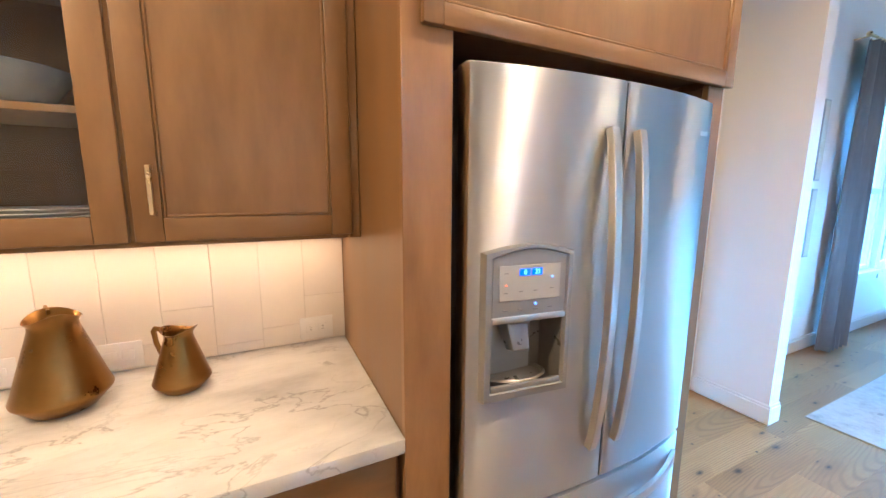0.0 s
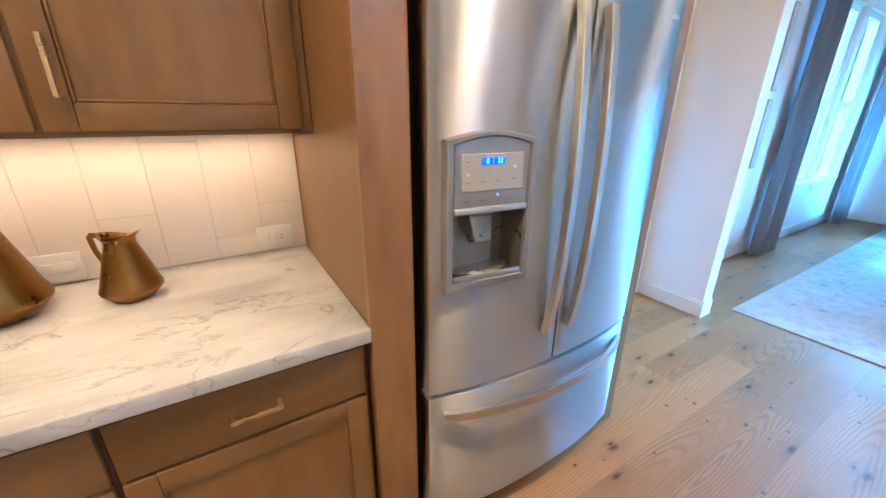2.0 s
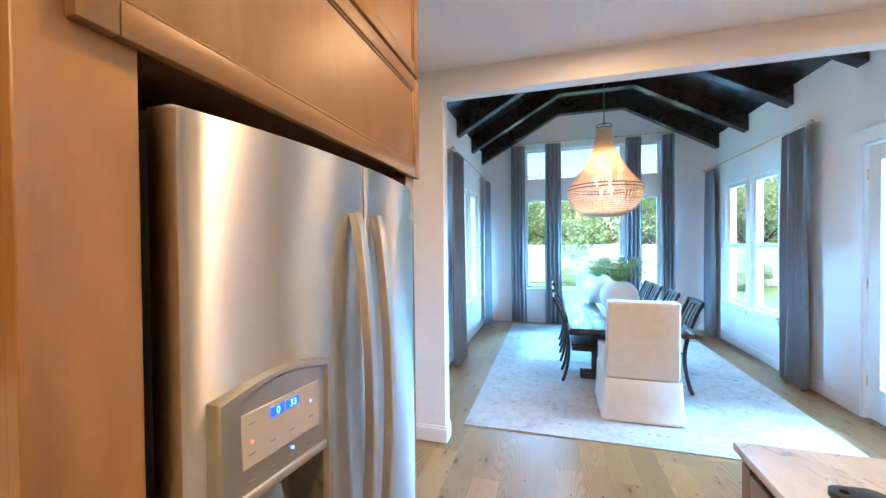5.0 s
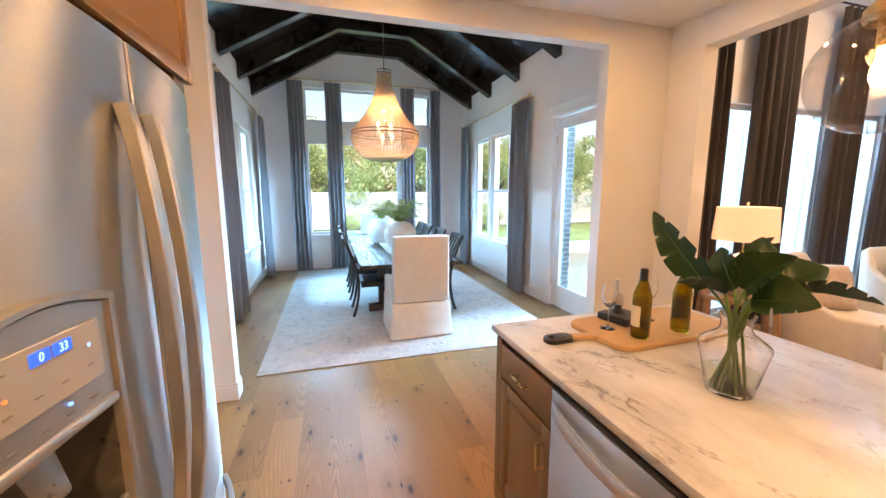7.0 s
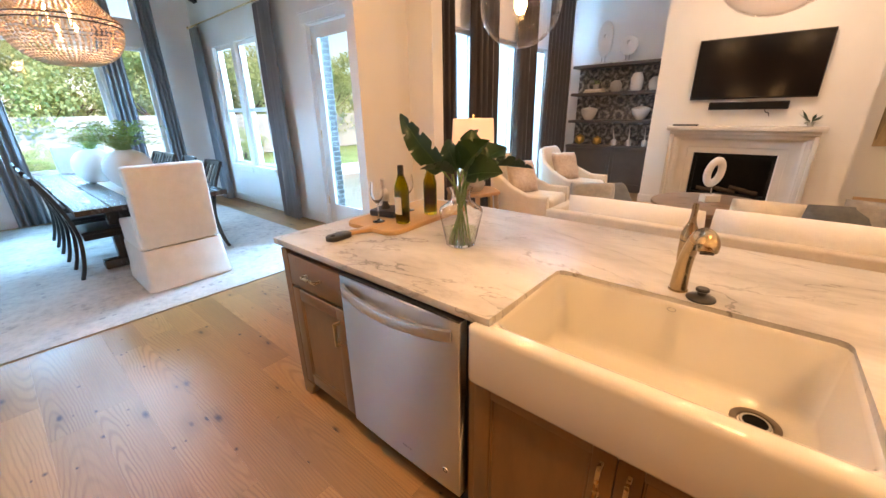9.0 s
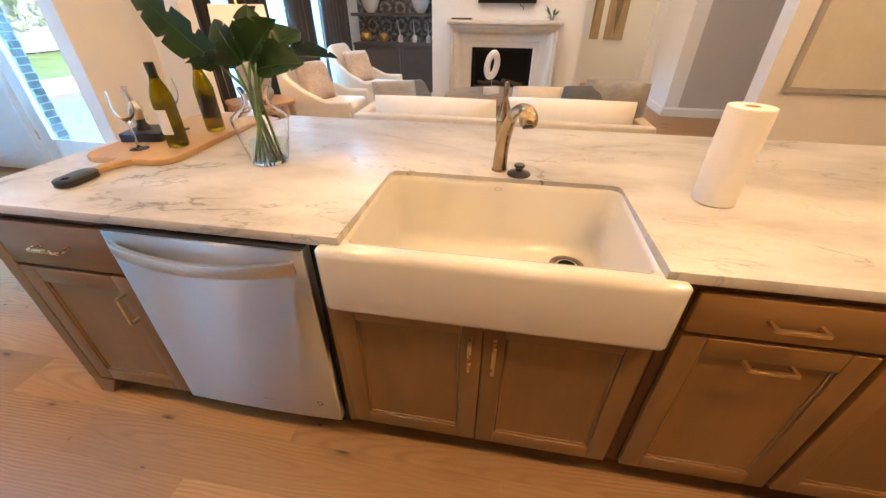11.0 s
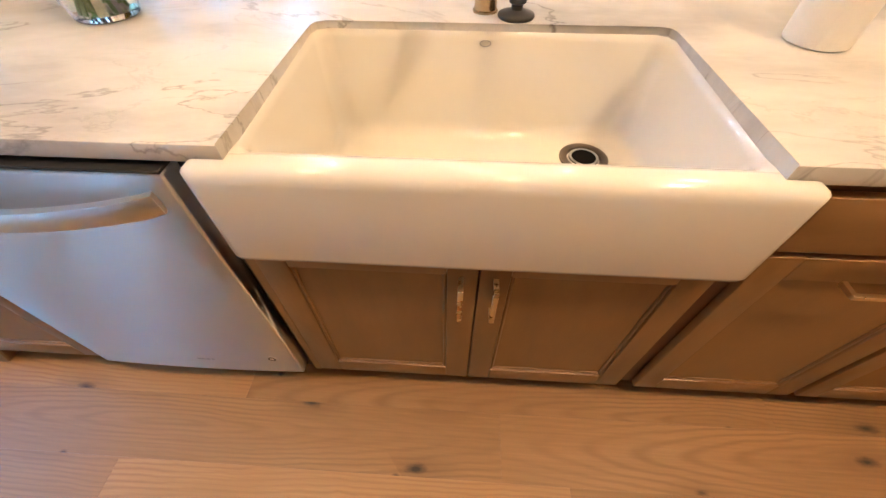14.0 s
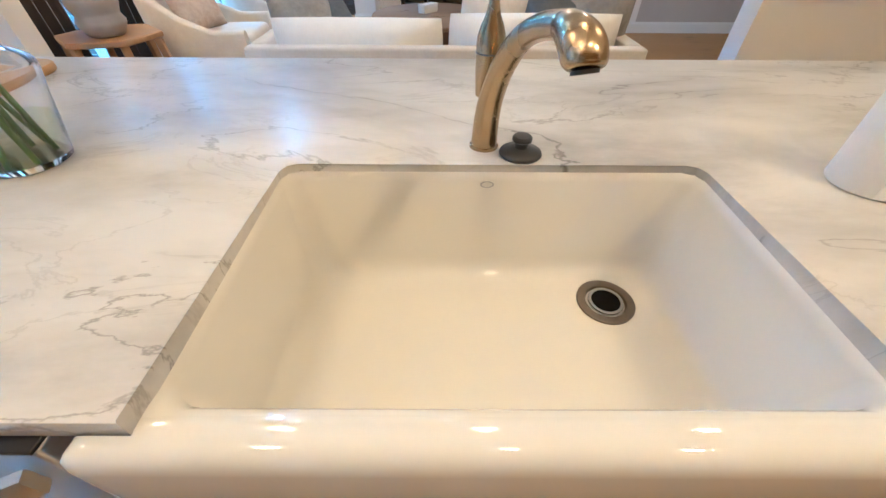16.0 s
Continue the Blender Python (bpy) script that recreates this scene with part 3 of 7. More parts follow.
setting("wall_chimney_breast", panel_wall("y", -7.30, -6.25, -0.42, 1.965, 0, LC, [(0.30, 1.30, 0.20, 0.86)]), WHITE, "white chimney breast with fireplace recess")
setting("wall_hall_opening", panel_wall("y", -7.05, -6.90, -1.78, -0.42, 0, LC, [(-1.63, -0.64, 0, 2.29)]), WHITE, "white wall with doorway to a hall")
setting("wall_living_return", panel_wall("x", -1.98, -1.78, -7.05, -5.80, 0, LC), WHITE, "white wall return beside the hall")
setting("wall_living_grey", panel_wall("y", -5.98, -5.80, -4.2, -1.98, 0, LC), SHADEDWALL, "shaded grey living room wall")
setting("wall_living_west", panel_wall("x", -4.36, -4.2, -5.80, -2.40, 0, LC), WHITE, "plain white living room end wall")
hall = panel_wall("y", -8.95, -8.80, -3.2, 0.6, 0, 3.0)
panel_wall("x", 0.45, 0.6, -8.80, -7.46, 0, 3.0, bm=hall)
panel_wall("x", -3.2, -3.05, -8.80, -7.05, 0, 3.0, bm=hall)
panel_wall("y", -7.44, -7.31, -0.42, 0.45, 0, 3.0, bm=hall)
setting("wall_hall", hall, WHITE, "white hall walls behind the doorway")
setting("ceiling_hall", box(-3.2, 0.6, -8.95, -7.06, 3.0, 3.1), CEIL, "white hall ceiling")
setting("ceiling_kitchen", box(-4.2, KX, -2.40, 1.992, KC, KC + 0.14), CEIL, "white kitchen ceiling")
setting("ceiling_living", box(-4.2, 3.96, -7.46, -2.56, LC, LC + 0.14), CEIL, "white living room ceiling")

# dining ceiling: dark boards in a clipped gable, with beams under it
RIDGE, EAVE, HIP = 4.34, 3.50, 0.60
CY = (DL + DR) / 2


def gable(off):
    """The inner line of the gable, lowered by off, from one wall to the other."""
    return [(DR, EAVE - off), (CY - HIP, RIDGE - off), (CY + HIP, RIDGE - off), (DL, EAVE - off)]


def profile_slab(line_low, line_high, x0, x1):
    bm = bmesh.new()
    rows = [[bm.verts.new((x, y, z)) for y, z in line_low + line_high[::-1]] for x in (x0, x1)]
    n = len(rows[0])
    for k in range(n):
        bm.faces.new((rows[0][k], rows[0][(k + 1) % n], rows[1][(k + 1) % n], rows[1][k]))
    m = len(line_low)
    for row in rows:
        for k in range(m - 1):
            bm.faces.new((row[k], row[k + 1], row[n - 2 - k], row[n - 1 - k]))
    return bm


cb = profile_slab(gable(0.0), [(y, z + 0.1) for y, z in gable(0.0)], DX, DFAR)
line = gable(0.0)
for (ya, za), (yb, zb) in zip(line, line[1:]):
    length = math.hypot(yb - ya, zb - za)
    count = round(length / 0.19)
    for k in range(count):
        u0, u1 = (k + 0.03) / count, (k + 0.97) / count
        q = box(DX + 0.004, DFAR - 0.004, 0, 1, 0, 0.012)
        ny, nz = (zb - za) / length, -(yb - ya) / length
        for v in q.verts:
            u = u0 + v.co.y * (u1 - u0)
            h = v.co.z
            v.co.y, v.co.z = ya + (yb - ya) * u + ny * h, za + (zb - za) * u + nz * h
        tmp = bpy.data.meshes.new("tmp")
        q.to_mesh(tmp)
        q.free()
        cb.from_mesh(tmp)
        bpy.data.meshes.remove(tmp)
setting("ceiling_dining", cb, BEAMWOOD, "dark stained board ceiling in a clipped gable")
for bx in (8.20, 7.20, 6.15, 5.05, 4.05):
    inner = [(DR + 0.01, 3.25), (CY - HIP + 0.03, 4.10), (CY + HIP - 0.03, 4.10), (DL - 0.01, 3.25)]
    outer = [(DR + 0.01, 3.486), (CY - HIP, 4.325), (CY + HIP, 4.325), (DL - 0.01, 3.486)]
    b = profile_slab(inner, outer, bx - 0.075, bx + 0.075)
    bmesh.ops.bevel(b, geom=b.edges[:], offset=0.008, segments=1, affect="EDGES")
    tagged(solo("ceiling_beam", b, BEAMWOOD, "dark stained wooden ceiling beam under the boards", "beam", smooth=None), group="dining ceiling beams")


# skirting
def skirt(name, runs, label="white painted skirting board"):
    bm = bmesh.new()
    for x0, x1, y0, y1, nx, ny in runs:
        for t, z0, z1 in ((0.016, 0.0, 0.115), (0.010, 0.115, 0.135)):
            if nx:
                box(*sorted((x0, x0 + nx * t)), y0, y1, z0, z1, 0.003, 1, bm=bm)
            else:
                box(x0, x1, *sorted((y0, y0 + ny * t)), z0, z1, 0.003, 1, bm=bm)
    setting(name, bm, TRIM, label, 40)


skirt("baseboard_dining", [(DX, DFAR, DL, 0, 0, -1), (DX, 4.02, DR, 0, 0, 1), (5.16, DFAR, DR, 0, 0, 1), (DFAR, 0, DR + 0.02, DL - 0.02, -1, 0), (DX, 0, OPEN_L, DL - 0.02, 1, 0), (DX, 0, DR + 0.02, OPEN_R, 1, 0)])
skirt("baseboard_opening", [(KX, 0, OPEN_L - 0.016, 1.99, -1, 0), (KX, 0, -2.38, OPEN_R + 0.016, -1, 0), (KX, DX, OPEN_L, 0, 0, -1), (KX, DX, OPEN_R, 0, 0, 1), (STUB - 0.016, KX, -2.40, 0, 0, 1), (STUB, 0, -2.56, -2.40, -1, 0)])
skirt("baseboard_living", [(3.80, 0, -7.28, -2.58, -1, 0), (-0.436, 1.981, -6.25, 0, 0, 1), (1.965, 0, -6.88, -6.266, 1, 0), (-0.42, 0, -6.88, -6.266, -1, 0), (-1.76, -1.63, -6.90, 0, 0, 1), (-0.64, -0.44, -6.90, 0, 0, 1), (-1.78, 0, -6.88, -5.784, 1, 0), (-4.18, -1.764, -5.80, 0, 0, 1), (-4.18, -1.144, -2.40, 0, 0, 1), (-1.16, 0, -2.56, -2.40, 1, 0), (-3.0, 0.45, -8.80, 0, 0, 1)])


# ---- windows and the patio door ----
def window(name, axis, at, out, a0, a1, z0, z1, label, rails=(), sill=True, mull=()):
    """A framed window in a wall face 'at'; out is the way outdoors along the axis."""
    w = thing(name, (0, 0, 0), label, "window", kind="structure")
    f, d0, d1 = 0.055, 0.05, 0.11

    def slab(p0, p1, q0, q1, e0, e1, bev=0.004):
        lo, hi = sorted((at + out * e0, at + out * e1))
        return box(lo, hi, p0, p1, q0, q1, bev, 1) if axis == "x" else box(p0, p1, lo, hi, q0, q1, bev, 1)

    for nm, dims in (("frame_side", (a0, a0 + f, z0, z1)), ("frame_side", (a1 - f, a1, z0, z1)), ("frame_head", (a0 + f, a1 - f, z1 - f, z1)), ("frame_foot", (a0 + f, a1 - f, z0, z0 + f))):
        part(nm, slab(*dims, d0, d1), TRIM, w)
    for r in rails:
        part("sash_rail", slab(a0 + f, a1 - f, r - 0.03, r + 0.03, d0 - 0.01, d1 - 0.01), TRIM, w)
    for u in mull:
        part("mullion", slab(u - 0.03, u + 0.03, z0 + f, z1 - f, d0 - 0.01, d1 - 0.01), TRIM, w)
    g = part("pane", slab(a0 + f - 0.004, a1 - f + 0.004, z0 + f - 0.004, z1 - f + 0.004, 0.075, 0.081, 0), PANE, w)
    g.visible_shadow = False
    if sill:
        part("sill", slab(a0 - 0.05, a1 + 0.05, z0 - 0.03, z0 + 0.012, -0.05, d0), TRIM, w)
        part("apron", slab(a0 - 0.03, a1 + 0.03, z0 - 0.11, z0 - 0.031, -0.016, -0.001), TRIM, w)
    return w


k = 0
for a, b in FAR_WINDOWS:
    k += 1
    window("window_%d" % k, "x", DFAR, 1, a, b, 0.70, 2.57, "tall white framed dining room window to the garden")
    k += 1
    window("window_%d" % k, "x", DFAR, 1, a, b, 2.92, 3.58, "white framed transom window above a tall window", sill=False)
for a, b in ((6.28, 6.98), (7.10, 7.80)):
    k += 1
    window("window_%d" % k, "y", DL, 1, a, b, 0.68, 2.57, "white sash window with lower sash rail", rails=(1.58,))
for a, b in SIDE_WINDOWS:
    k += 1
    window("window_%d" % k, "y", DR, -1, a, b, 0.67, 2.57, "white sash window looking to the patio", rails=(1.58,))
for a, b in LIVWIN:
    k += 1
    window("window_%d" % k, "x", 3.80, 1, a, b, 0.12, 2.52, "tall white living room window behind dark drapes", sill=False)

door = thing("door_1", (0, 0, 0), "white framed full-glass patio door, closed", "door", kind="structure")
d0, d1 = DR - 0.075, DR - 0.03
X0, X1, DT = 4.13, 5.05, 2.505
for nm, dims in (("stile", (X0, X0 + 0.13, 0.012, DT)), ("stile", (X1 - 0.13, X1, 0.012, DT)), ("rail", (X0 + 0.13, X1 - 0.13, DT - 0.13, DT)), ("rail", (X0 + 0.13, X1 - 0.13, 0.012, 0.30))):
    part(nm, box(dims[0], dims[1], d0, d1, dims[2], dims[3], 0.004, 1), TRIM, door)
g = part("pane", box(X0 + 0.126, X1 - 0.126, DR - 0.056, DR - 0.050, 0.296, DT - 0.126), PANE, door)
g.visible_shadow = False
for dims in ((X0 + 0.13, X0 + 0.145, 0.30, DT - 0.13), (X1 - 0.145, X1 - 0.13, 0.30, DT - 0.13), (X0 + 0.145, X1 - 0.145, 0.30, 0.315), (X0 + 0.145, X1 - 0.145, DT - 0.145, DT - 0.13)):
    part("glazing_bead", box(dims[0], dims[1], d1 - 0.004, d1 + 0.008, dims[2], dims[3], 0.002, 1), TRIM, door)
for hz in (0.3, 1.2, 2.2):
    part("hinge", box(X1 - 0.004, X1 + 0.008, d1 - 0.004, d1 + 0.008, hz, hz + 0.1, 0.002, 1), BRASS, door)
cas = bmesh.new()
for dims in ((5.06, 5.15, 0, 2.53), (4.03, 4.12, 0, 2.53), (4.0, 5.18, 2.53, 2.64)):
    box(dims[0], dims[1], DR, DR + 0.022, dims[2], dims[3], 0.005, 1, bm=cas)
box(3.985, 5.195, DR, DR + 0.035, 2.64, 2.665, 0.005, 1, bm=cas)
setting("trim_patio_door", cas, TRIM, "white painted door casing", 40)


# ---- kitchen: wall run ----
def shaker(parent, x0, x1, z0, z1, face, name="door", out=-1, wood=None, rail=0.062, glassy=False):
    """A framed door or drawer front in a plane y = face; out is the way it faces."""
    y0, y1 = sorted((face, face - out * 0.021))
    d = new(name)
    d.parent = parent

    def bar(nm, a, b, c, e, mat_):
        part(nm, box(a, b, y0, y1, c, e, 0.0035, 2), mat_, d)

    bar("stile", x0, x0 + rail, z0, z1, WOODV)
    bar("stile", x1 - rail, x1, z0, z1, WOODV)
    bar("rail", x0 + rail, x1 - rail, z0, z0 + rail, WOODH)
    bar("rail", x0 + rail, x1 - rail, z1 - rail, z1, WOODH)
    m0, m1 = sorted((face - out * 0.010, face - out * 0.018))
    if glassy:
        part("pane", box(x0 + rail - 0.003, x1 - rail + 0.003, m0, m0 + 0.004, z0 + rail - 0.003, z1 - rail + 0.003), PANE, d)
    else:
        part("panel", box(x0 + rail - 0.003, x1 - rail + 0.003, m0, m1, z0 + rail - 0.003, z1 - rail + 0.003), WOODV, d)
        lip = bmesh.new()
        a, b, c, e = x0 + rail, x1 - rail, z0 + rail, z1 - rail
        l0, l1 = sorted((face - out * 0.0045, face - out * 0.0135))
        for dims in ((a, a + 0.009, c, e), (b - 0.009, b, c, e), (a + 0.009, b - 0.009, c, c + 0.009), (a + 0.009, b - 0.009, e - 0.009, e)):
            box(dims[0], dims[1], l0, l1, dims[2], dims[3], 0.003, 1, bm=lip)
        part("moulding", lip, WOODV, d)
    return d


def flat_front(parent, x0, x1, z0, z1, face, out=-1, name="drawer_front"):
    y0, y1 = sorted((face, face - out * 0.021))
    d = part(name, box(x0, x1, y0, y1, z0, z1, 0.005, 2), WOODH, parent)
    return d


def pull(parent, x, z, face, out, length=0.13, upright=False, r=0.0055, stand=0.03):
    """A square brass bar pull with two posts."""
    y = face + out * stand
    h = length / 2
    bm = bmesh.new()
    lo, hi = sorted((y - 0.005, y + 0.005))
    p0, p1 = sorted((face, y))
    if upright:
        box(x - 0.0055, x + 0.0055, lo, hi, z - h, z + h, 0.0015, 1, bm=bm)
        for s in (-1, 1):
            box(x - 0.005, x + 0.005, p0, p1, z + s * h * 0.94 - 0.005, z + s * h * 0.94 + 0.005, bm=bm)
    else:
        box(x - h, x + h, lo, hi, z - 0.0055, z + 0.0055, 0.0015, 1, bm=bm)
        for s in (-1, 1):
            box(x + s * h * 0.94 - 0.005, x + s * h * 0.94 + 0.005, p0, p1, z - 0.005, z + 0.005, bm=bm)
    return part("pull", bm, BRASS, parent, "brushed brass bar pull")


# fridge surround
end = thing("fridge_side_panel", (0, 0, 0), "tall stained knotty maple fridge side panel", "panel")
part("side", box(0.918, 0.938, 1.222, 1.988, 0.0, KC - 0.01, 0.002, 1), WOODV, end)
part("stile", box(0.916, 1.048, 1.198, 1.221, 0.0, KC - 0.01, 0.002, 1), KNOTTY, end)
part("inner_side", box(1.028, 1.046, 1.222, 1.988, 0.0, 1.92, 0.002, 1), WOODSHADE, end)
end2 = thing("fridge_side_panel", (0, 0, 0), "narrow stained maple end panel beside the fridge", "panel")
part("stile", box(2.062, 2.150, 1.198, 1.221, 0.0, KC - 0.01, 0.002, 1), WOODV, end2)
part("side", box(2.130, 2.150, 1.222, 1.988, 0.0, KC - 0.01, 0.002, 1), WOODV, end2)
part("inner_side", box(2.064, 2.080, 1.222, 1.988, 0.0, 1.92, 0.002, 1), WOODSHADE, end2)
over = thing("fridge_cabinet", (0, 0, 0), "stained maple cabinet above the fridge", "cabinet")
part("body", box(1.050, 2.060, 1.205, 1.985, 1.945, KC - 0.012), WOODSHADE, over)
for x0, x1, z0, z1 in ((0.962, 2.166, 1.925, 2.335), (0.962, 1.560, 2.35, 3.03), (1.566, 2.166, 2.35, 3.03)):
    shaker(over, x0, x1, z0, z1, 1.175, rail=0.05)
# black sheet behind the fridge, painting the shade of the gap around it
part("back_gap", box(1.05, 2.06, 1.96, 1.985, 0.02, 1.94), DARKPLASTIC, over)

# fridge with bowed french doors and a drawer
FX0, FX1, FS = 1.072, 2.036, 1.548
fridge = thing("refrigerator", ((FX0 + FX1) / 2, 1.55, 0.0), "stainless steel french-door fridge with ice dispenser", "refrigerator")
FC = (FX0 + FX1) / 2


def bow(x):
    """Front face of the doors (world y) at a world x."""
    u = (x - FC) / ((FX1 - FX0) / 2)
    return 1.110 + 0.052 * abs(u) ** 2.4


def bowed(x0, x1, z0, z1, depth=0.085, n=14, hole=None, roll=0.007):
    """A door slab whose front follows bow(), with rounded edges and an optional rectangular recess hole (x0, x1, z0, z1)."""
    bm = bmesh.new()
    xs = [x0, x0 + roll * 0.35, x0 + roll] + [x0 + roll + (x1 - x0 - 2 * roll) * k / n for k in range(1, n)] + [x1 - roll, x1 - roll * 0.35, x1]
    zs = [z0, z0 + roll * 0.35, z0 + roll, z1 - roll, z1 - roll * 0.35, z1]
    if hole:
        xs = sorted(xs + [hole[0], hole[1]])
        zs = sorted(zs + [hole[2], hole[3]])

    def soft(v, lo, hi):
        d = min(v - lo, hi - v)
        return 0 if d >= roll else roll * (1 - math.sqrt(max(0.0, 1 - ((roll - d) / roll) ** 2)))

    grid = [[bm.verts.new((x - FC, bow(x) + soft(x, x0, x1) + soft(z, z0, z1) - 1.55, z)) for z in zs] for x in xs]
    back = {}
    yb = bow(FX0) + depth - 0.03 - 1.55
    for i in range(len(xs)):
        for j in range(len(zs)):
            if i in (0, len(xs) - 1) or j in (0, len(zs) - 1):
                back[i, j] = bm.verts.new((xs[i] - FC, yb, zs[j]))
    for i in range(len(xs) - 1):
        for j in range(len(zs) - 1):
            if hole and hole[0] - 1e-6 <= xs[i] < hole[1] - 1e-6 and hole[2] - 1e-6 <= zs[j] < hole[3] - 1e-6:
                continue
            bm.faces.new((grid[i][j], grid[i + 1][j], grid[i + 1][j + 1], grid[i][j + 1]))
    edge = [(i, 0) for i in range(len(xs))] + [(len(xs) - 1, j) for j in range(1, len(zs))] + [(i, len(zs) - 1) for i in range(len(xs) - 2, -1, -1)] + [(0, j) for j in range(len(zs) - 2, 0, -1)]
    for a, b in zip(edge, edge[1:] + edge[:1]):
        bm.faces.new((grid[a[0]][a[1]], grid[b[0]][b[1]], back[b], back[a]))
    bm.faces.new([back[e] for e in edge])
    return bm


DXA, DXB, DZA, DZB = 1.132, 1.350, 1.022, 1.205
part("body", box(FX0 + 0.015 - FC, FX1 - 0.015 - FC, -0.345, 0.40, 0.045, 1.835, 0.006, 2), PANELGREY, fridge)
part("hinge_cover", box(FX0 + 0.01 - FC, FX0 + 0.13 - FC, -0.37, -0.26, 1.836, 1.862, 0.008, 2), PANELGREY, fridge)
part("hinge_cover", box(FX1 - 0.13 - FC, FX1 - 0.01 - FC, -0.37, -0.26, 1.836, 1.862, 0.008, 2), PANELGREY, fridge)
ldoor = part("door", bowed(FX0, FS - 0.004, 0.640, 1.858, hole=(DXA, DXB, 0.997 + (DZA - 0.998) * 1.044, 0.997 + (DZB - 0.998) * 1.044)), STEEL, fridge, "stainless door with water and ice dispenser", 35)
rdoor = part("door", bowed(FS + 0.004, FX1, 0.640, 1.858), STEEL, fridge, "", 35)
drawer = part("freezer_drawer", bowed(FX0, FX1, 0.105, 0.628, n=26), STEEL, fridge, "", 35)
part("gasket", box(FS - 0.0038 - FC, FS + 0.0038 - FC, bow(FS) + 0.004 - 1.55, bow(FS) + 0.05 - 1.55, 0.645, 1.853), DARKPLASTIC, fridge, "black rubber door gasket")
part("gasket", box(FX0 + 0.02 - FC, FX1 - 0.02 - FC, bow(FX0) + 0.006 - 1.55, bow(FX0) + 0.05 - 1.55, 0.6285, 0.6395), DARKPLASTIC, fridge, "black rubber drawer gasket")
part("base_grille", box(FX0 + 0.03 - FC, FX1 - 0.03 - FC, -0.33, -0.28, 0.012, 0.10, 0.004, 1), DARKPLASTIC, fridge)
for sx in (FX0 + 0.06, FX1 - 0.08):
    part("foot", lathe([(0, 0.0), (0.022, 0.0), (0.022, 0.02), (0.012, 0.026), (0.012, 0.05), (0, 0.05)], 16, centre=(sx - FC, -0.31)), PANELGREY, fridge)
for hx, owner in ((1.484, ldoor), (1.592, rdoor)):
    def line_of(t, hx=hx):
        z = 0.775 + t * (1.725 - 0.775)
        s = math.sin(math.pi * t)
        return (hx - FC, bow(hx) - 1.55 - 0.010 - 0.038 * s ** 0.7, z)
    h = part("handle", sweep(arc(line_of, 26), 1.0, flat=(0.0145, 0.0125), square=True, up=(0, 1, 0)), STEELH, owner, "bowed brushed steel handle", 24)


def line_of(t):
    x = FX0 + 0.045 + t * (FX1 - FX0 - 0.09)
    return (x - FC, bow(x) - 1.55 - 0.006 - 0.055 * math.sin(math.pi * t) ** 0.8, 0.556 + 0.012 * math.sin(math.pi * t))


part("handle", sweep(arc(line_of, 26), 1.0, flat=(0.008, 0.017), square=True), STEELH, drawer, "bowed brushed steel handle", 24)

# dispenser: proud frame, arched head, panel with display, recess with chute and tray
DF = bow(1.24) - 1.55


def arched(x0, x1, z0, z1, rise, y0, y1, hole=None):
    """A plate with an arched top edge between y0 (front) and y1; hole (x0, x1, z0, z1 with the same rise) goes through it."""
    bm = bmesh.new()
    n = 14
    outer = [(x0, z0), (x1, z0)] + [(x1 + (x0 - x1) * k / n, z1 + rise * math.sin(math.pi * k / n)) for k in range(n + 1)]
    if not hole:
        f = [bm.verts.new((x - FC, y0, z)) for x, z in outer]
        b = [bm.verts.new((x - FC, y1, z)) for x, z in outer]
        bm.faces.new(f), bm.faces.new(b[::-1])
        for k in range(len(f)):
            bm.faces.new((f[k], f[(k + 1) % len(f)], b[(k + 1) % len(f)], b[k]))
        return bm
    a0, a1, c0, c1 = hole
    inner = [(a0, c0), (a1, c0)] + [(a1 + (a0 - a1) * k / n, c1 + rise * math.sin(math.pi * k / n)) for k in range(n + 1)]
    rows = [[bm.verts.new((x - FC, y, z)) for x, z in ring] for ring, y in ((outer, y1), (outer, y0 + 0.006), ([((x - 1.239) * 0.975 + 1.239, (z - 1.2) * 0.985 + 1.2) for x, z in outer], y0), ([((x - 1.239) * 1.03 + 1.239, (z - 1.2) * 1.015 + 1.2) for x, z in inner], y0), (inner, y0 + 0.007), (inner, y1))]
    for p, q in zip(rows, rows[1:]):
        for k in range(len(p)):
            bm.faces.new((p[k], p[(k + 1) % len(p)], q[(k + 1) % len(p)], q[k]))
    return bm


disp = part("dispenser_frame", arched(1.107, 1.371, 0.998, 1.385, 0.02, DF - 0.016, DF + 0.02, (1.130, 1.352, 1.022, 1.372)), PANELGREY, ldoor, "silver dispenser frame", 35)
part("control_panel", arched(1.132, 1.350, 1.222, 1.372, 0.018, DF - 0.010, DF + 0.01), PANELGREY, ldoor, "grey control panel")
part("control_plate", box(1.150 - FC, 1.332 - FC, DF - 0.0125, DF - 0.009, 1.262, 1.352, 0.0012, 1), surface("pale_control_plate", (0.40, 0.41, 0.42), (0.44, 0.45, 0.46), 0.35, scale=30.0), ldoor)
part("crossbar", box(1.130 - FC, 1.352 - FC, DF - 0.016, DF + 0.01, 1.205, 1.222, 0.004, 2), STEELH, ldoor)
rec = bmesh.new()
for dims in ((DXA, DXB, DF + 0.085, DF + 0.09, DZA, DZB), (DXA - 0.004, DXA, DF - 0.004, DF + 0.09, DZA, DZB), (DXB, DXB + 0.004, DF - 0.004, DF + 0.09, DZA, DZB), (DXA, DXB, DF - 0.004, DF + 0.09, DZA - 0.004, DZA), (DXA, DXB, DF - 0.004, DF + 0.09, DZB, DZB + 0.004)):
    box(dims[0] - FC, dims[1] - FC, *dims[2:], bm=rec)
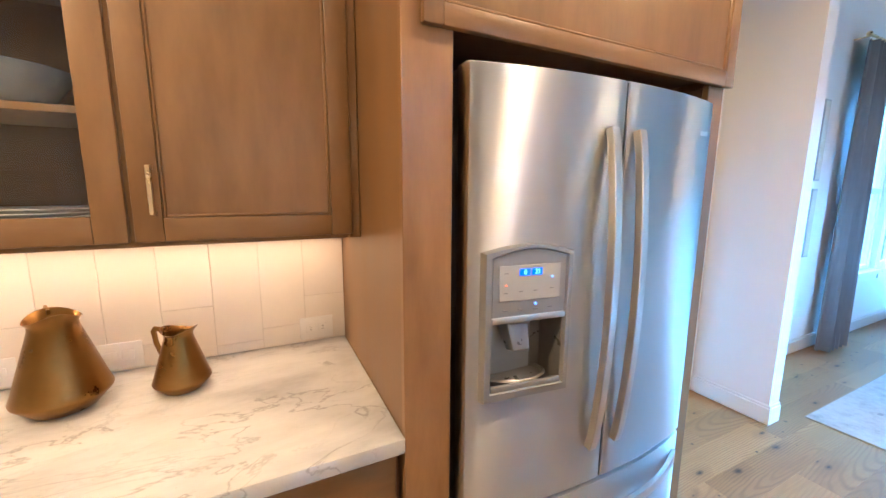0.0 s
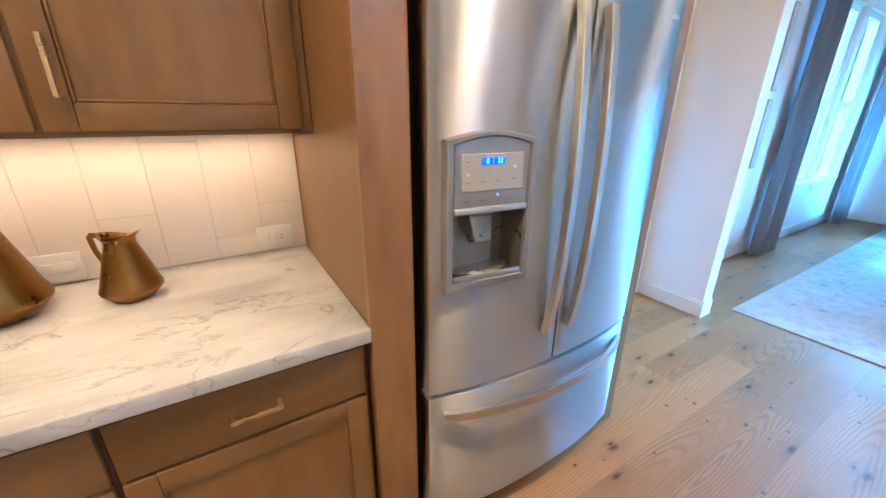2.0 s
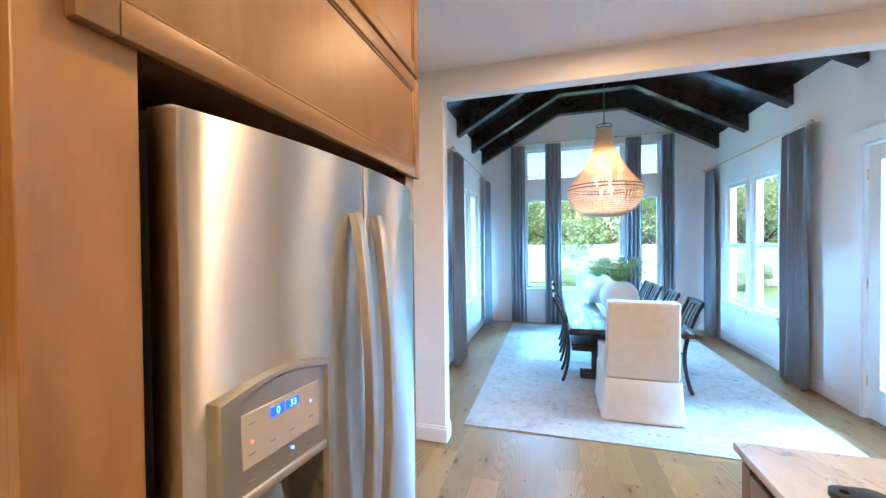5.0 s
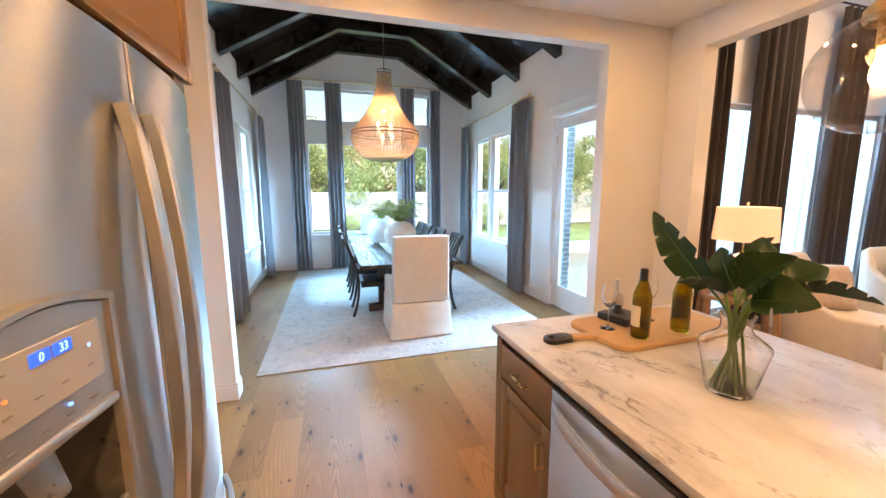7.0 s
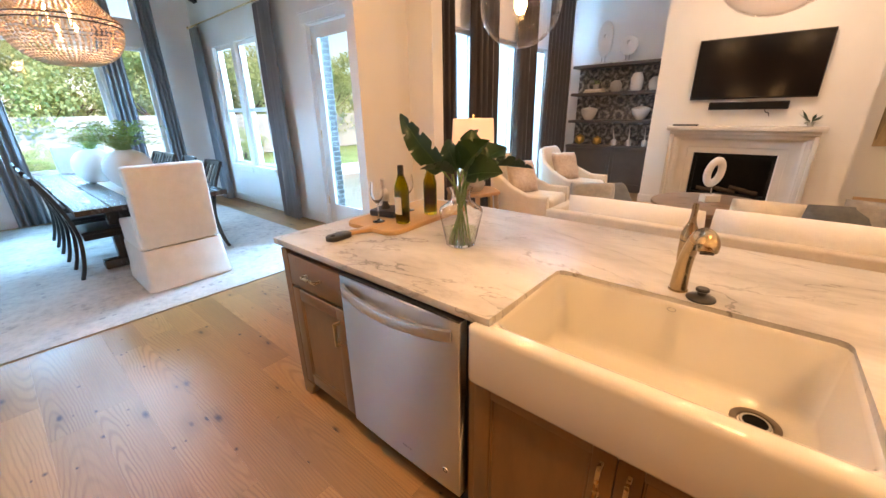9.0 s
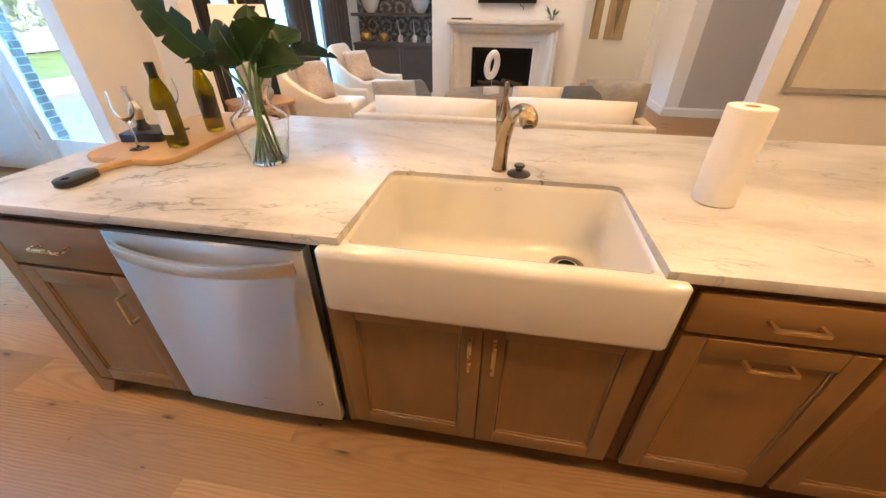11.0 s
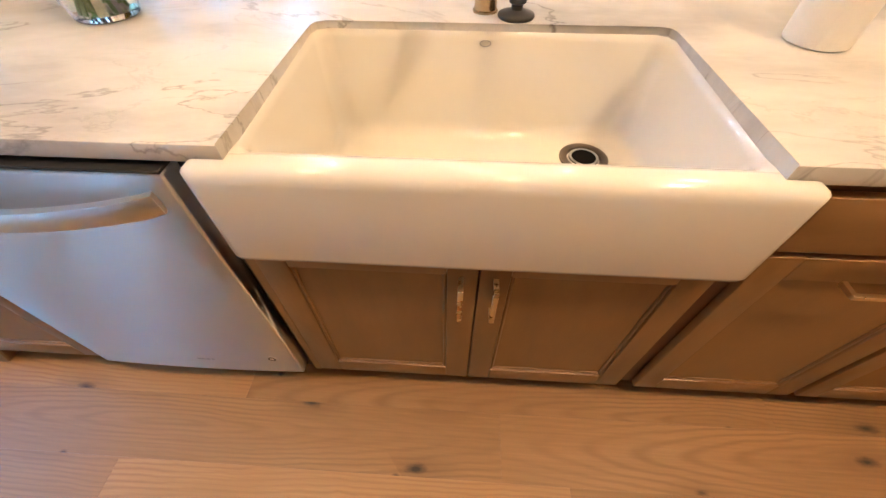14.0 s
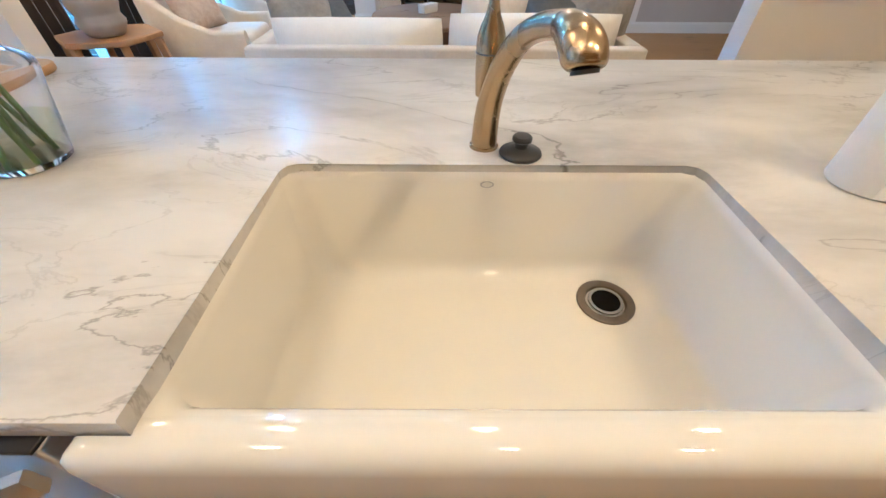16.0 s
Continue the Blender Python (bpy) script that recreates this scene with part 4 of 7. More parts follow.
part("recess", rec, surface("grey_recess", (0.20, 0.19, 0.18), (0.25, 0.24, 0.23), 0.3, 0.6, scale=20.0), ldoor)
chute = box(-0.034, 0.034, -0.028, 0.028, -0.085, 0.0, 0.008, 2)
for v in chute.verts:
    if v.co.z < -0.04:
        v.co.x *= 0.78
        v.co.y = v.co.y * 0.7 - 0.012
tilt(chute, pose(1.226 - FC, DF + 0.045, DZB - 0.006, -14, 0, 0))
part("chute", chute, surface("dark_silver_plastic", (0.18, 0.18, 0.18), (0.23, 0.23, 0.23), 0.3, 0.5, scale=30.0), ldoor)
part("chute_head", box(1.195 - FC, 1.262 - FC, DF + 0.005, DF + 0.07, DZB - 0.012, DZB, 0.004, 1), PANELGREY, ldoor)
part("tray", lathe([(0, DZA), (0.098, DZA), (0.102, DZA + 0.014), (0.092, DZA + 0.018), (0.086, DZA + 0.010), (0, DZA + 0.008)], 32, centre=(1.241 - FC, DF + 0.058), squash=(1.0, 0.62)), bpy.data.materials["grey_recess"], ldoor, "drip tray with curved lip")
part("tray_apron", box(DXA - FC, DXB - FC, DF - 0.012, DF + 0.0, DZA - 0.002, DZA + 0.016, 0.005, 2), PANELGREY, ldoor)


def writing(text, size, x, y, z, material, parent, rx=90, name="digits", align="CENTER"):
    cu = bpy.data.curves.new(name, "FONT")
    cu.body, cu.size, cu.align_x, cu.align_y, cu.extrude = text, size, align, "CENTER", 0.0003
    tmp = new(name, cu)
    dg = bpy.context.evaluated_depsgraph_get()
    me = bpy.data.meshes.new_from_object(tmp.evaluated_get(dg))
    bpy.data.objects.remove(tmp)
    me.materials.clear()
    me.materials.append(material)
    ob = new(name, me)
    ob.parent = parent
    ob.matrix_basis = pose(x, y, z, rx, 0, 0)
    return ob


for dx, txt in ((1.222, "0"), (1.258, "33")):
    scr = part("display_window", box(dx - 0.016 - FC, dx + 0.016 - FC, DF - 0.0145, DF - 0.012, 1.325, 1.343, 0.001, 1), DISPLAYBACK, ldoor)
    writing(txt, 0.017, dx - FC, DF - 0.0152, 1.334, DISPLAY, ldoor)
for dx, dz, mt in ((1.168, 1.303, DOTRED), (1.305, 1.318, DOTBLUE), (1.258, 1.262 - 0.012, DOTBLUE)):
    part("indicator", box(dx - 0.002 - FC, dx + 0.002 - FC, DF - 0.0145, DF - 0.0105, dz - 0.002, dz + 0.002), mt, ldoor)
for dx, dz in ((1.168, 1.333), (1.168, 1.283), (1.212, 1.285), (1.255, 1.285), (1.305, 1.288), (1.168, 1.238), (1.212, 1.238), (1.258, 1.236), (1.303, 1.238)):
    part("button_mark", box(dx - 0.006 - FC, dx + 0.006 - FC, DF - 0.0133, DF - 0.0095, dz - 0.001, dz + 0.001), surface("grey_ink", (0.2, 0.2, 0.21), (0.25, 0.25, 0.26), 0.5, scale=20.0) if "grey_ink" not in bpy.data.materials else bpy.data.materials["grey_ink"], ldoor)
part("badge", box(1.935 - FC, 1.985 - FC, bow(1.96) - 1.55 - 0.003, bow(1.96) - 1.55 + 0.001, 1.742, 1.756, 0.001, 1), STEELH, rdoor, "small chrome maker's badge")

# the dispenser leans back with the bow of the door
GROW = Matrix(((1, 0, 0, 0), (-0.115, 1, 0, 0.115 * (1.241 - FC)), (0, 0, 1.044, 0.997 - 1.044 * 0.998), (0, 0, 0, 1)))
for ob in list(ldoor.children):
    if ob.name.split(".")[0] == "digits":
        ob.matrix_basis = GROW @ ob.matrix_basis
    elif ob.name.split(".")[0] != "handle":
        ob.data.transform(GROW)

# base cabinets on the fridge wall
RUN0 = -2.2
for x0, x1 in ((0.335, 0.900), (-0.245, 0.320), (-0.825, -0.260), (-1.405, -0.840), (-2.0, -1.42)):
    cab = thing("base_cabinet", (0, 0, 0), "stained maple base cabinet with drawer over deep panel front", "cabinet", "base cabinets on the fridge wall")
    part("body", box(x0 - 0.007, x1 + (0.014 if x1 > 0.8 else 0.007), 1.247, 1.988, 0.095, 0.870), WOODSHADE, cab)
    part("toe_kick", box(x0, x1, 1.31, 1.33, 0.0, 0.094), WOODSHADE, cab)
    d = flat_front(cab, x0, x1, 0.690, 0.850, 1.224)
    pull(d, (x0 + x1) / 2, 0.770, 1.224, -1, 0.115)
    d = shaker(cab, x0, x1, 0.105, 0.680, 1.224, "deep_drawer")
    pull(d, (x0 + x1) / 2, 0.40, 1.224, -1, 0.115)
solo("worktop", box(RUN0, 0.917, 1.196, 1.988, 0.872, 0.915, 0.004, 2), QUARTZ, "white grey-veined quartz worktop on the wall cabinets", "worktop")

# wall cabinets
wall_cab = thing("wall_cabinet", (0, 0, 0), "stained maple wall cabinet with brass pull", "cabinet")
part("body", box(0.26, 0.915, 1.645, 1.985, 1.408, KC - 0.012), WOODSHADE, wall_cab)
part("side_stile", box(0.880, 0.916, 1.622, 1.646, 1.398, KC - 0.012, 0.002, 1), WOODV, wall_cab)
part("light_rail", box(-2.0, 0.915, 1.625, 1.643, 1.398, 1.418, 0.002, 1), WOODH, wall_cab)
d = shaker(wall_cab, 0.306, 0.886, 1.412, 2.32, 1.608, rail=0.066)
pull(d, 0.356, 1.553, 1.608, -1, 0.128, True)
d = shaker(wall_cab, 0.306, 0.886, 2.335, 3.03, 1.608, rail=0.066)
glass_cab = thing("glass_wall_cabinet", (0, 0, 0), "stained maple wall cabinet with glass door", "cabinet")
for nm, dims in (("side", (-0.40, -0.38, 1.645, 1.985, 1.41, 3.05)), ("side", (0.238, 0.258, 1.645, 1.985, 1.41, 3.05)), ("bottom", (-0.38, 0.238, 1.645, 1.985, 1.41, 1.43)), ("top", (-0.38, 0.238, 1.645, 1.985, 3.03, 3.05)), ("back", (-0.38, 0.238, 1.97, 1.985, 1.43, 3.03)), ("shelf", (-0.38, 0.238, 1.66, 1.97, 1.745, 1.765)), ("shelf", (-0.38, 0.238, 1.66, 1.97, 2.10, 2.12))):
    part(nm, box(*dims, 0.0015, 1), WOODV if nm != "back" else WOODSHADE, glass_cab)
part("stile", box(0.24, 0.305, 1.628, 1.644, 1.41, 3.05, 0.0015, 1), WOODV, glass_cab)
shaker(glass_cab, -0.37, 0.292, 1.412, 2.32, 1.608, rail=0.072, glassy=True)
shaker(glass_cab, -0.37, 0.292, 2.335, 3.03, 1.608, rail=0.072)
for k in range(6):
    pz = 1.4305 + k * 0.011
    solo("plate", lathe([(0, 0.0), (0.07, 0.0), (0.115, 0.009), (0.135, 0.015), (0.135, 0.018), (0.112, 0.013), (0.07, 0.006), (0, 0.006)], 36), CHINA, "white china plate stacked in the glass cabinet", "plate", place=(0.045, 1.80, pz), group="stacked plates")
bowl = thing("serving_bowl", (0.02, 1.80, 1.7655), "blue and white bowl on the cabinet shelf", "bowl")
part("bowl", lathe([(0, 0.0), (0.06, 0.0), (0.10, 0.03), (0.15, 0.10), (0.147, 0.102), (0.095, 0.035), (0, 0.012)], 36), surface("blue_glazed_china", (0.16, 0.22, 0.30), (0.42, 0.48, 0.54), 0.25, scale=14.0), bowl)
far_cab = thing("wall_cabinet", (0, 0, 0), "stained maple wall cabinet with closed door", "cabinet")
part("body", box(-1.95, -0.402, 1.645, 1.985, 1.412, 3.05), WOODSHADE, far_cab)
for a, b in ((-0.98, -0.402), (-1.57, -0.99)):
    shaker(far_cab, a, b, 1.412, 2.32, 1.608)

# backsplash
bs = setting("wall_backsplash", box(-2.1, 0.917, 1.976, 1.991, 0.9155, 1.408), GROUT, "cream glazed tile backsplash")
TW, TH = 0.163, 0.405
edges = [0.917 - TW * k for k in range(18)]
shared = {}
for c in range(17):
    x1 = edges[c] - 0.0012
    x0 = x1 - TW + 0.0024
    cut = 1.117 if c % 3 == 0 else (1.405 if c % 3 == 1 else 1.36)
    zs = sorted({0.917, 1.4075, *[z for z in (cut - TH, cut, cut + TH) if 0.93 < z < 1.40]})
    for z0, z1 in zip(zs, zs[1:]):
        key = round(z1 - z0, 4)
        if key not in shared:
            b = box(0, x1 - x0, -0.003, 0.0, 0.0012, key - 0.0012, 0.0008, 1)
            shared[key] = mesh_of(b, "tile", TILE, 40)
        t = new("tile", shared[key])
        t.parent = bs
        t.matrix_basis = pose(x0, 1.976, z0)


def outlet(x, z, label, slots=True):
    o = thing("outlet_plate", (x, 1.9695, z), label, "outlet")
    part("plate", box(-0.067, 0.067, -0.006, 0, -0.048, 0.048, 0.003, 2), CHINA, o)
    for s in (-1, 1):
        part("socket", box(s * 0.024 - 0.019, s * 0.024 + 0.019, -0.0085, -0.006, -0.017, 0.017, 0.002, 2), CHINA, o)
        if slots:
            for q in (-0.006, 0.006):
                part("slot", box(s * 0.024 - 0.004, s * 0.024 + 0.004, -0.0092, -0.0084, q - 0.001, q + 0.001), DARKPLASTIC, o)
    return o


outlet(0.797, 0.976, "white double power outlet on the backsplash")
outlet(0.135, 0.976, "white switch plate on the backsplash", False)
outlet(-0.19, 0.975, "white double power outlet on the backsplash")


def pitcher(place, s, turn, label):
    p = thing("pitcher", place, label, "pitcher", "brass pitchers", turn)
    prof = [(0.0, 0.0), (0.055, 0.0), (0.062, 0.004), (0.093, 0.038), (0.0945, 0.044), (0.088, 0.062), (0.046, 0.205), (0.045, 0.222), (0.052, 0.240)]
    b = bmesh.new()
    seg = 48
    inner = [(0.0495, 0.240), (0.042, 0.222), (0.043, 0.205), (0.075, 0.08), (0.0, 0.03)]
    lathe([(r * s, z * s) for r, z in prof + inner], seg, bm=b)
    for v in b.verts:
        h = v.co.z / s
        if h > 0.215:
            k = (h - 0.215) / 0.025
            a = math.atan2(v.co.y, v.co.x)
            lip = max(0.0, math.cos(a)) ** 6
            v.co.x += s * k * (0.022 * lip - 0.006 * max(0, -math.cos(a)))
            v.co.z += s * k * (0.012 * lip - 0.014 * math.sin(a) ** 2 + 0.004 * max(0, -math.cos(a)))
    part("body", b, BRONZEPOT, p)
    pts = [(-0.046, 0.232), (-0.085, 0.236), (-0.090, 0.228), (-0.084, 0.18), (-0.066, 0.128)]
    part("handle", sweep([(x * s, 0, z * s) for x, z in pts], s, flat=(0.0085, 0.0035), square=True, up=(0, 1, 0)), BRONZEPOT, p)
    return p


pitcher((0.058, 1.765, 0.915), 1.20, -62, "tall aged brass pitcher on the quartz worktop")
pitcher((0.352, 1.745, 0.915), 0.86, -25, "small aged brass pitcher on the quartz worktop")

# ---- island ----
IX0, IX1, IY0, IY1 = -1.15, 2.258, -1.165, 0.0
SX0, SX1, SYB = 0.182, 0.977, -0.486
outline = [(IX0, IY0), (IX1, IY0), (IX1, IY1), (SX1, IY1), (SX1, SYB + 0.03), (SX1 - 0.009, SYB + 0.009), (SX1 - 0.03, SYB), (SX0 + 0.03, SYB), (SX0 + 0.009, SYB + 0.009), (SX0, SYB + 0.03), (SX0, IY1), (IX0, IY1)]
top = bmesh.new()
lo = [top.verts.new((x, y, 0.884)) for x, y in outline]
hi = [top.verts.new((x, y, 0.915)) for x, y in outline]
top.faces.new(lo[::-1])
top.faces.new(hi)
for k in range(len(outline)):
    n = (k + 1) % len(outline)
    top.faces.new((lo[k], lo[n], hi[n], hi[k]))
bmesh.ops.bevel(top, geom=[e for e in top.edges if e.verts[0].co.z == e.verts[1].co.z], offset=0.003, segments=2, affect="EDGES", profile=0.5)
solo("island_worktop", top, QUARTZ, "white grey-veined quartz island worktop with sink cutout", "worktop")
FACE = -0.005


def island_body(name, x0, x1, label, z1=0.872):
    c = thing(name, (0, 0, 0), label, "cabinet", "island cabinets")
    part("body", box(x0, x1, -0.66, -0.028, 0.098, z1), WOODSHADE, c)
    part("toe_kick", box(x0, x1, -0.10, -0.085, 0.0, 0.097), WOODSHADE, c)
    return c


c = island_body("island_cabinet", 1.722, 2.200, "narrow stained maple island cabinet with drawer and door")
d = flat_front(c, 1.728, 2.150, 0.690, 0.855, FACE, 1)
pull(d, 1.94, 0.775, FACE, 1, 0.115)
d = shaker(c, 1.728, 2.150, 0.105, 0.678, FACE, out=1)
pull(d, 1.768, 0.555, FACE, 1, 0.115, True)
part("corner_stile", box(2.152, 2.205, -0.026, FACE, 0.098, 0.872, 0.003, 1), WOODV, c)
part("end_panel", box(2.2005, 2.218, -0.66, -0.0265, 0.0, 0.872, 0.003, 1), WOODV, c)
foot = box(2.09, 2.205, -0.06, FACE - 0.001, 0.0, 0.097, 0.004, 1)
for v in foot.verts:
    if v.co.x < 2.12 and v.co.z < 0.05:
        v.co.x += 0.05
part("bracket_foot", foot, WOODV, c)
back = thing("island_cabinet", (0, 0, 0), "stained maple panelled island back", "cabinet")
part("panel", box(IX0 + 0.04, 2.218, -0.70, -0.662, 0.0, 0.872, 0.002, 1), WOODV, back)

dw = thing("dishwasher", (1.391, 0, 0), "stainless steel dishwasher with curved bar handle", "dishwasher")
part("tub", box(-0.322, 0.322, -0.60, -0.035, 0.09, 0.872), DARKPLASTIC, dw)
dslab = box(-0.312, 0.316, -0.034, 0.016, 0.108, 0.868, 0.006, 3)
bmesh.ops.bisect_plane(dslab, geom=dslab.verts[:] + dslab.edges[:] + dslab.faces[:], plane_co=(0.002, 0, 0), plane_no=(1, 0, 0))
for k in (-0.24, -0.16, -0.08, 0.08, 0.16, 0.24):
    bmesh.ops.bisect_plane(dslab, geom=dslab.verts[:] + dslab.edges[:] + dslab.faces[:], plane_co=(k, 0, 0), plane_no=(1, 0, 0))
for v in dslab.verts:
    if v.co.y > 0:
        v.co.y -= 0.006 * ((v.co.x - 0.002) / 0.314) ** 2
ddoor = part("door", dslab, STEELDW, dw)
part("control_strip", box(-0.312, 0.316, -0.034, 0.012, 0.8685, 0.8745, 0.001, 1), DARKPLASTIC, dw)


def line_of(t):
    x = -0.285 + 0.57 * t
    s = math.sin(math.pi * t)
    return (x, 0.020 + 0.045 * s ** 0.7, 0.818 - 0.012 * s)


part("handle", sweep(arc(line_of, 26), 1.0, flat=(0.008, 0.020), square=True), STEELH, ddoor, "curved brushed steel handle", 24)
part("toe_panel", box(-0.31, 0.31, -0.075, -0.06, 0.0, 0.10), DARKPLASTIC, dw)
part("round_badge", tilt(lathe([(0, 0.0), (0.014, 0.0), (0.014, 0.0012), (0, 0.0012)], 28), pose(-0.246, 0.0126, 0.205, -90, 0, 0)), CHINA, ddoor, "round white and black badge")
part("badge_ring", tilt(lathe([(0.007, 0.0), (0.0115, 0.0), (0.0115, 0.0018), (0.007, 0.0018), (0.007, 0.0)], 28), pose(-0.246, 0.0126, 0.205, -90, 0, 0)), DARKPLASTIC, ddoor)
for bx, bw in ((-0.068, 0.007), (-0.056, 0.010), (-0.042, 0.012), (-0.028, 0.010)):
    part("logo_mark", box(bx, bx + bw, 0.0155, 0.0168, 0.182, 0.190, 0.0005, 1), PANELGREY, ddoor)

cab = island_body("sink_cabinet", 0.125, 1.042, "stained maple sink cabinet with two doors", 0.635)
for a, b, hx in ((0.586, 1.030, 0.620), (0.142, 0.583, 0.550)):
    d = shaker(cab, a, b, 0.110, 0.688, FACE, out=1)
    pull(d, hx, 0.562, FACE, 1, 0.115, True)
part("side_stile", box(1.031, 1.052, -0.026, FACE - 0.004, 0.098, 0.676), WOODV, cab)

for x0, x1 in ((-0.352, 0.092), (-0.815, -0.372)):
    c = island_body("island_cabinet", x0 - 0.012, x1 + 0.030, "stained maple island cabinet with drawer and pull-out")
    d = flat_front(c, x0, x1, 0.735, 0.858, FACE, 1)
    pull(d, (x0 + x1) / 2, 0.797, FACE, 1, 0.115)
    d = shaker(c, x0, x1, 0.110, 0.722, FACE, out=1)
    pull(d, (x0 + x1) / 2, 0.660, FACE, 1, 0.115)
c = island_body("island_cabinet", -1.10, -0.83, "stained maple end cabinet of the island")
shaker(c, -1.09, -0.83, 0.110, 0.858, FACE, out=1, rail=0.05)


# apron sink
def rounded(x0, x1, y0, y1, r, n=6):
    pts = []
    for cx, cy, a0 in ((x1 - r, y1 - r, 0), (x0 + r, y1 - r, 90), (x0 + r, y0 + r, 180), (x1 - r, y0 + r, 270)):
        for k in range(n + 1):
            a = radians(a0 + 90 * k / n)
            pts.append((cx + r * math.cos(a), cy + r * math.sin(a)))
    return pts


def loft(rings, bm=None, close=True):
    bm = bm or bmesh.new()
    rows = [[bm.verts.new(p) for p in ring] for ring in rings]
    for a, b in zip(rows, rows[1:]):
        for k in range(len(a)):
            bm.faces.new((a[k], a[(k + 1) % len(a)], b[(k + 1) % len(a)], b[k]))
    if close:
        bm.faces.new(rows[0][::-1])
        bm.faces.new(rows[-1])
    return bm


sink = thing("farmhouse_sink", (0, 0, 0), "white glazed fireclay farmhouse sink in the island", "sink")
AX0, AX1, AZ0, AZ1 = 0.128, 1.036, 0.684, 0.893


def ring_at(pts, z):
    return [(x, y, z) for x, y in pts]


LIP = 0.900
shell = [
    ring_at(rounded(AX0 + 0.03, AX1 - 0.03, -0.52, -0.012, 0.02), AZ0 - 0.04),
    ring_at(rounded(AX0 + 0.012, AX1 - 0.012, -0.535, -0.002, 0.022), AZ0 - 0.02),
    ring_at(rounded(AX0 + 0.010, AX1 - 0.010, -0.535, -0.002, 0.022), LIP),
    ring_at(rounded(SX0 - 0.005, SX1 + 0.005, SYB - 0.005, -0.016, 0.030), LIP),
    ring_at(rounded(SX0 + 0.002, SX1 - 0.002, SYB + 0.003, -0.026, 0.032), LIP - 0.004),
    ring_at(rounded(SX0 + 0.006, SX1 - 0.006, SYB + 0.007, -0.036, 0.036), LIP - 0.02),
    ring_at(rounded(SX0 + 0.020, SX1 - 0.020, SYB + 0.018, -0.050, 0.05), 0.690),
    ring_at(rounded(SX0 + 0.026, SX1 - 0.026, SYB + 0.023, -0.056, 0.05), 0.670),
    ring_at(rounded(SX0 + 0.038, SX1 - 0.038, SYB + 0.034, -0.068, 0.05), 0.656),
    ring_at(rounded(SX0 + 0.056, SX1 - 0.056, SYB + 0.050, -0.086, 0.045), 0.650),
    ring_at(rounded(SX0 + 0.080, SX1 - 0.080, SYB + 0.074, -0.112, 0.035), 0.649),
]
shell = [[(x, y, z - 0.009 if y > -0.09 and z > 0.87 else z) for x, y, z in ring] for ring in shell]
part("basin", loft(shell), CERAMIC, sink, smooth=60)
# apron with one rounded top edge, and the ledge behind it between the worktop ends
AP = [(0.002, 0.690), (0.010, 0.685), (0.020, 0.685), (0.027, 0.690), (0.030, 0.700), (0.030, 0.866), (0.0285, 0.876), (0.0245, 0.884), (0.018, 0.890), (0.010, 0.893), (0.002, 0.893)]
ap = bmesh.new()
cols = []


def round_off(d, r):
    """How far a rounded end draws back at a distance d from it."""
    return r - math.sqrt(max(0.0, r * r - (r - min(d, r)) ** 2))


INS = (0.0, 0.0015, 0.004, 0.009, 0.016, 0.025, 0.036)
for x, d in [(AX0 + q, q) for q in INS] + [(AX1 - q, q) for q in INS[::-1]]:
    low, side = 0.685 + round_off(d, 0.034), round_off(d, 0.014)
    cols.append([ap.verts.new((x, min(y, max(0.002, 0.030 - side)), min(max(z, low), 0.893 - side))) for y, z in AP])
for p, q in zip(cols, cols[1:]):
    for k in range(len(AP)):
        n = (k + 1) % len(AP)
        ap.faces.new((p[k], p[n], q[n], q[k]))
ap.faces.new(cols[0]), ap.faces.new(cols[-1][::-1])
part("apron", ap, CERAMIC, sink, smooth=60)
LG = [(0.003, 0.893), (-0.010, 0.893), (-0.018, 0.891), (-0.026, 0.884), (-0.032, 0.870), (-0.035, 0.850), (0.003, 0.850)]
lg = bmesh.new()
cols = [[lg.verts.new((x, y, z - 0.0004)) for y, z in LG] for x in (SX0 + 0.002, SX1 - 0.002)]
for k in range(len(LG)):
    n = (k + 1) % len(LG)
    lg.faces.new((cols[0][k], cols[0][n], cols[1][n], cols[1][k]))
lg.faces.new(cols[0]), lg.faces.new(cols[1][::-1])
part("front_ledge", lg, CERAMIC, sink, smooth=60)
DRX, DRY = 0.324, -0.370
part("drain", lathe([(0.060, 0.651), (0.060, 0.6545), (0.056, 0.6565), (0.043, 0.6545), (0.040, 0.650), (0.040, 0.610), (0.0, 0.608), (0.0, 0.600), (0.044, 0.60), (0.060, 0.651)], 40, centre=(DRX, DRY)), surface("drain_bronze", (0.17, 0.145, 0.12), (0.24, 0.21, 0.18), 0.32, 0.9, scale=30.0), sink, "dark steel drain ring")
# flat black disc over the solid basin: the hole's darkness as colour
part("drain_well", lathe([(0, 0.6535), (0.037, 0.6535), (0.037, 0.655), (0, 0.655)], 32, centre=(DRX, DRY)), DRAINSHADE, sink)
part("drain_step", lathe([(0.030, 0.6552), (0.0335, 0.6562), (0.0365, 0.6552)], 32, centre=(DRX, DRY)), PANELGREY, sink)
part("overflow_mark", tilt(lathe([(0.0105, 0), (0.0135, 0), (0.0135, 0.0012), (0.0105, 0.0012), (0.0105, 0)], 32, squash=(1, 0.55)), pose(0.587, SYB + 0.0095, 0.876, -90, 0, 0)), PANELGREY, sink, "grey oval maker's mark")

# tap
FXP, FYP = 0.590, -0.560
tap = thing("kitchen_tap", (FXP, FYP, 0.915), "champagne bronze pull-out kitchen tap", "tap")
part("base_ring", lathe([(0, 0), (0.029, 0), (0.029, 0.004), (0.0265, 0.006), (0, 0.006)], 32), FAUCET, tap)


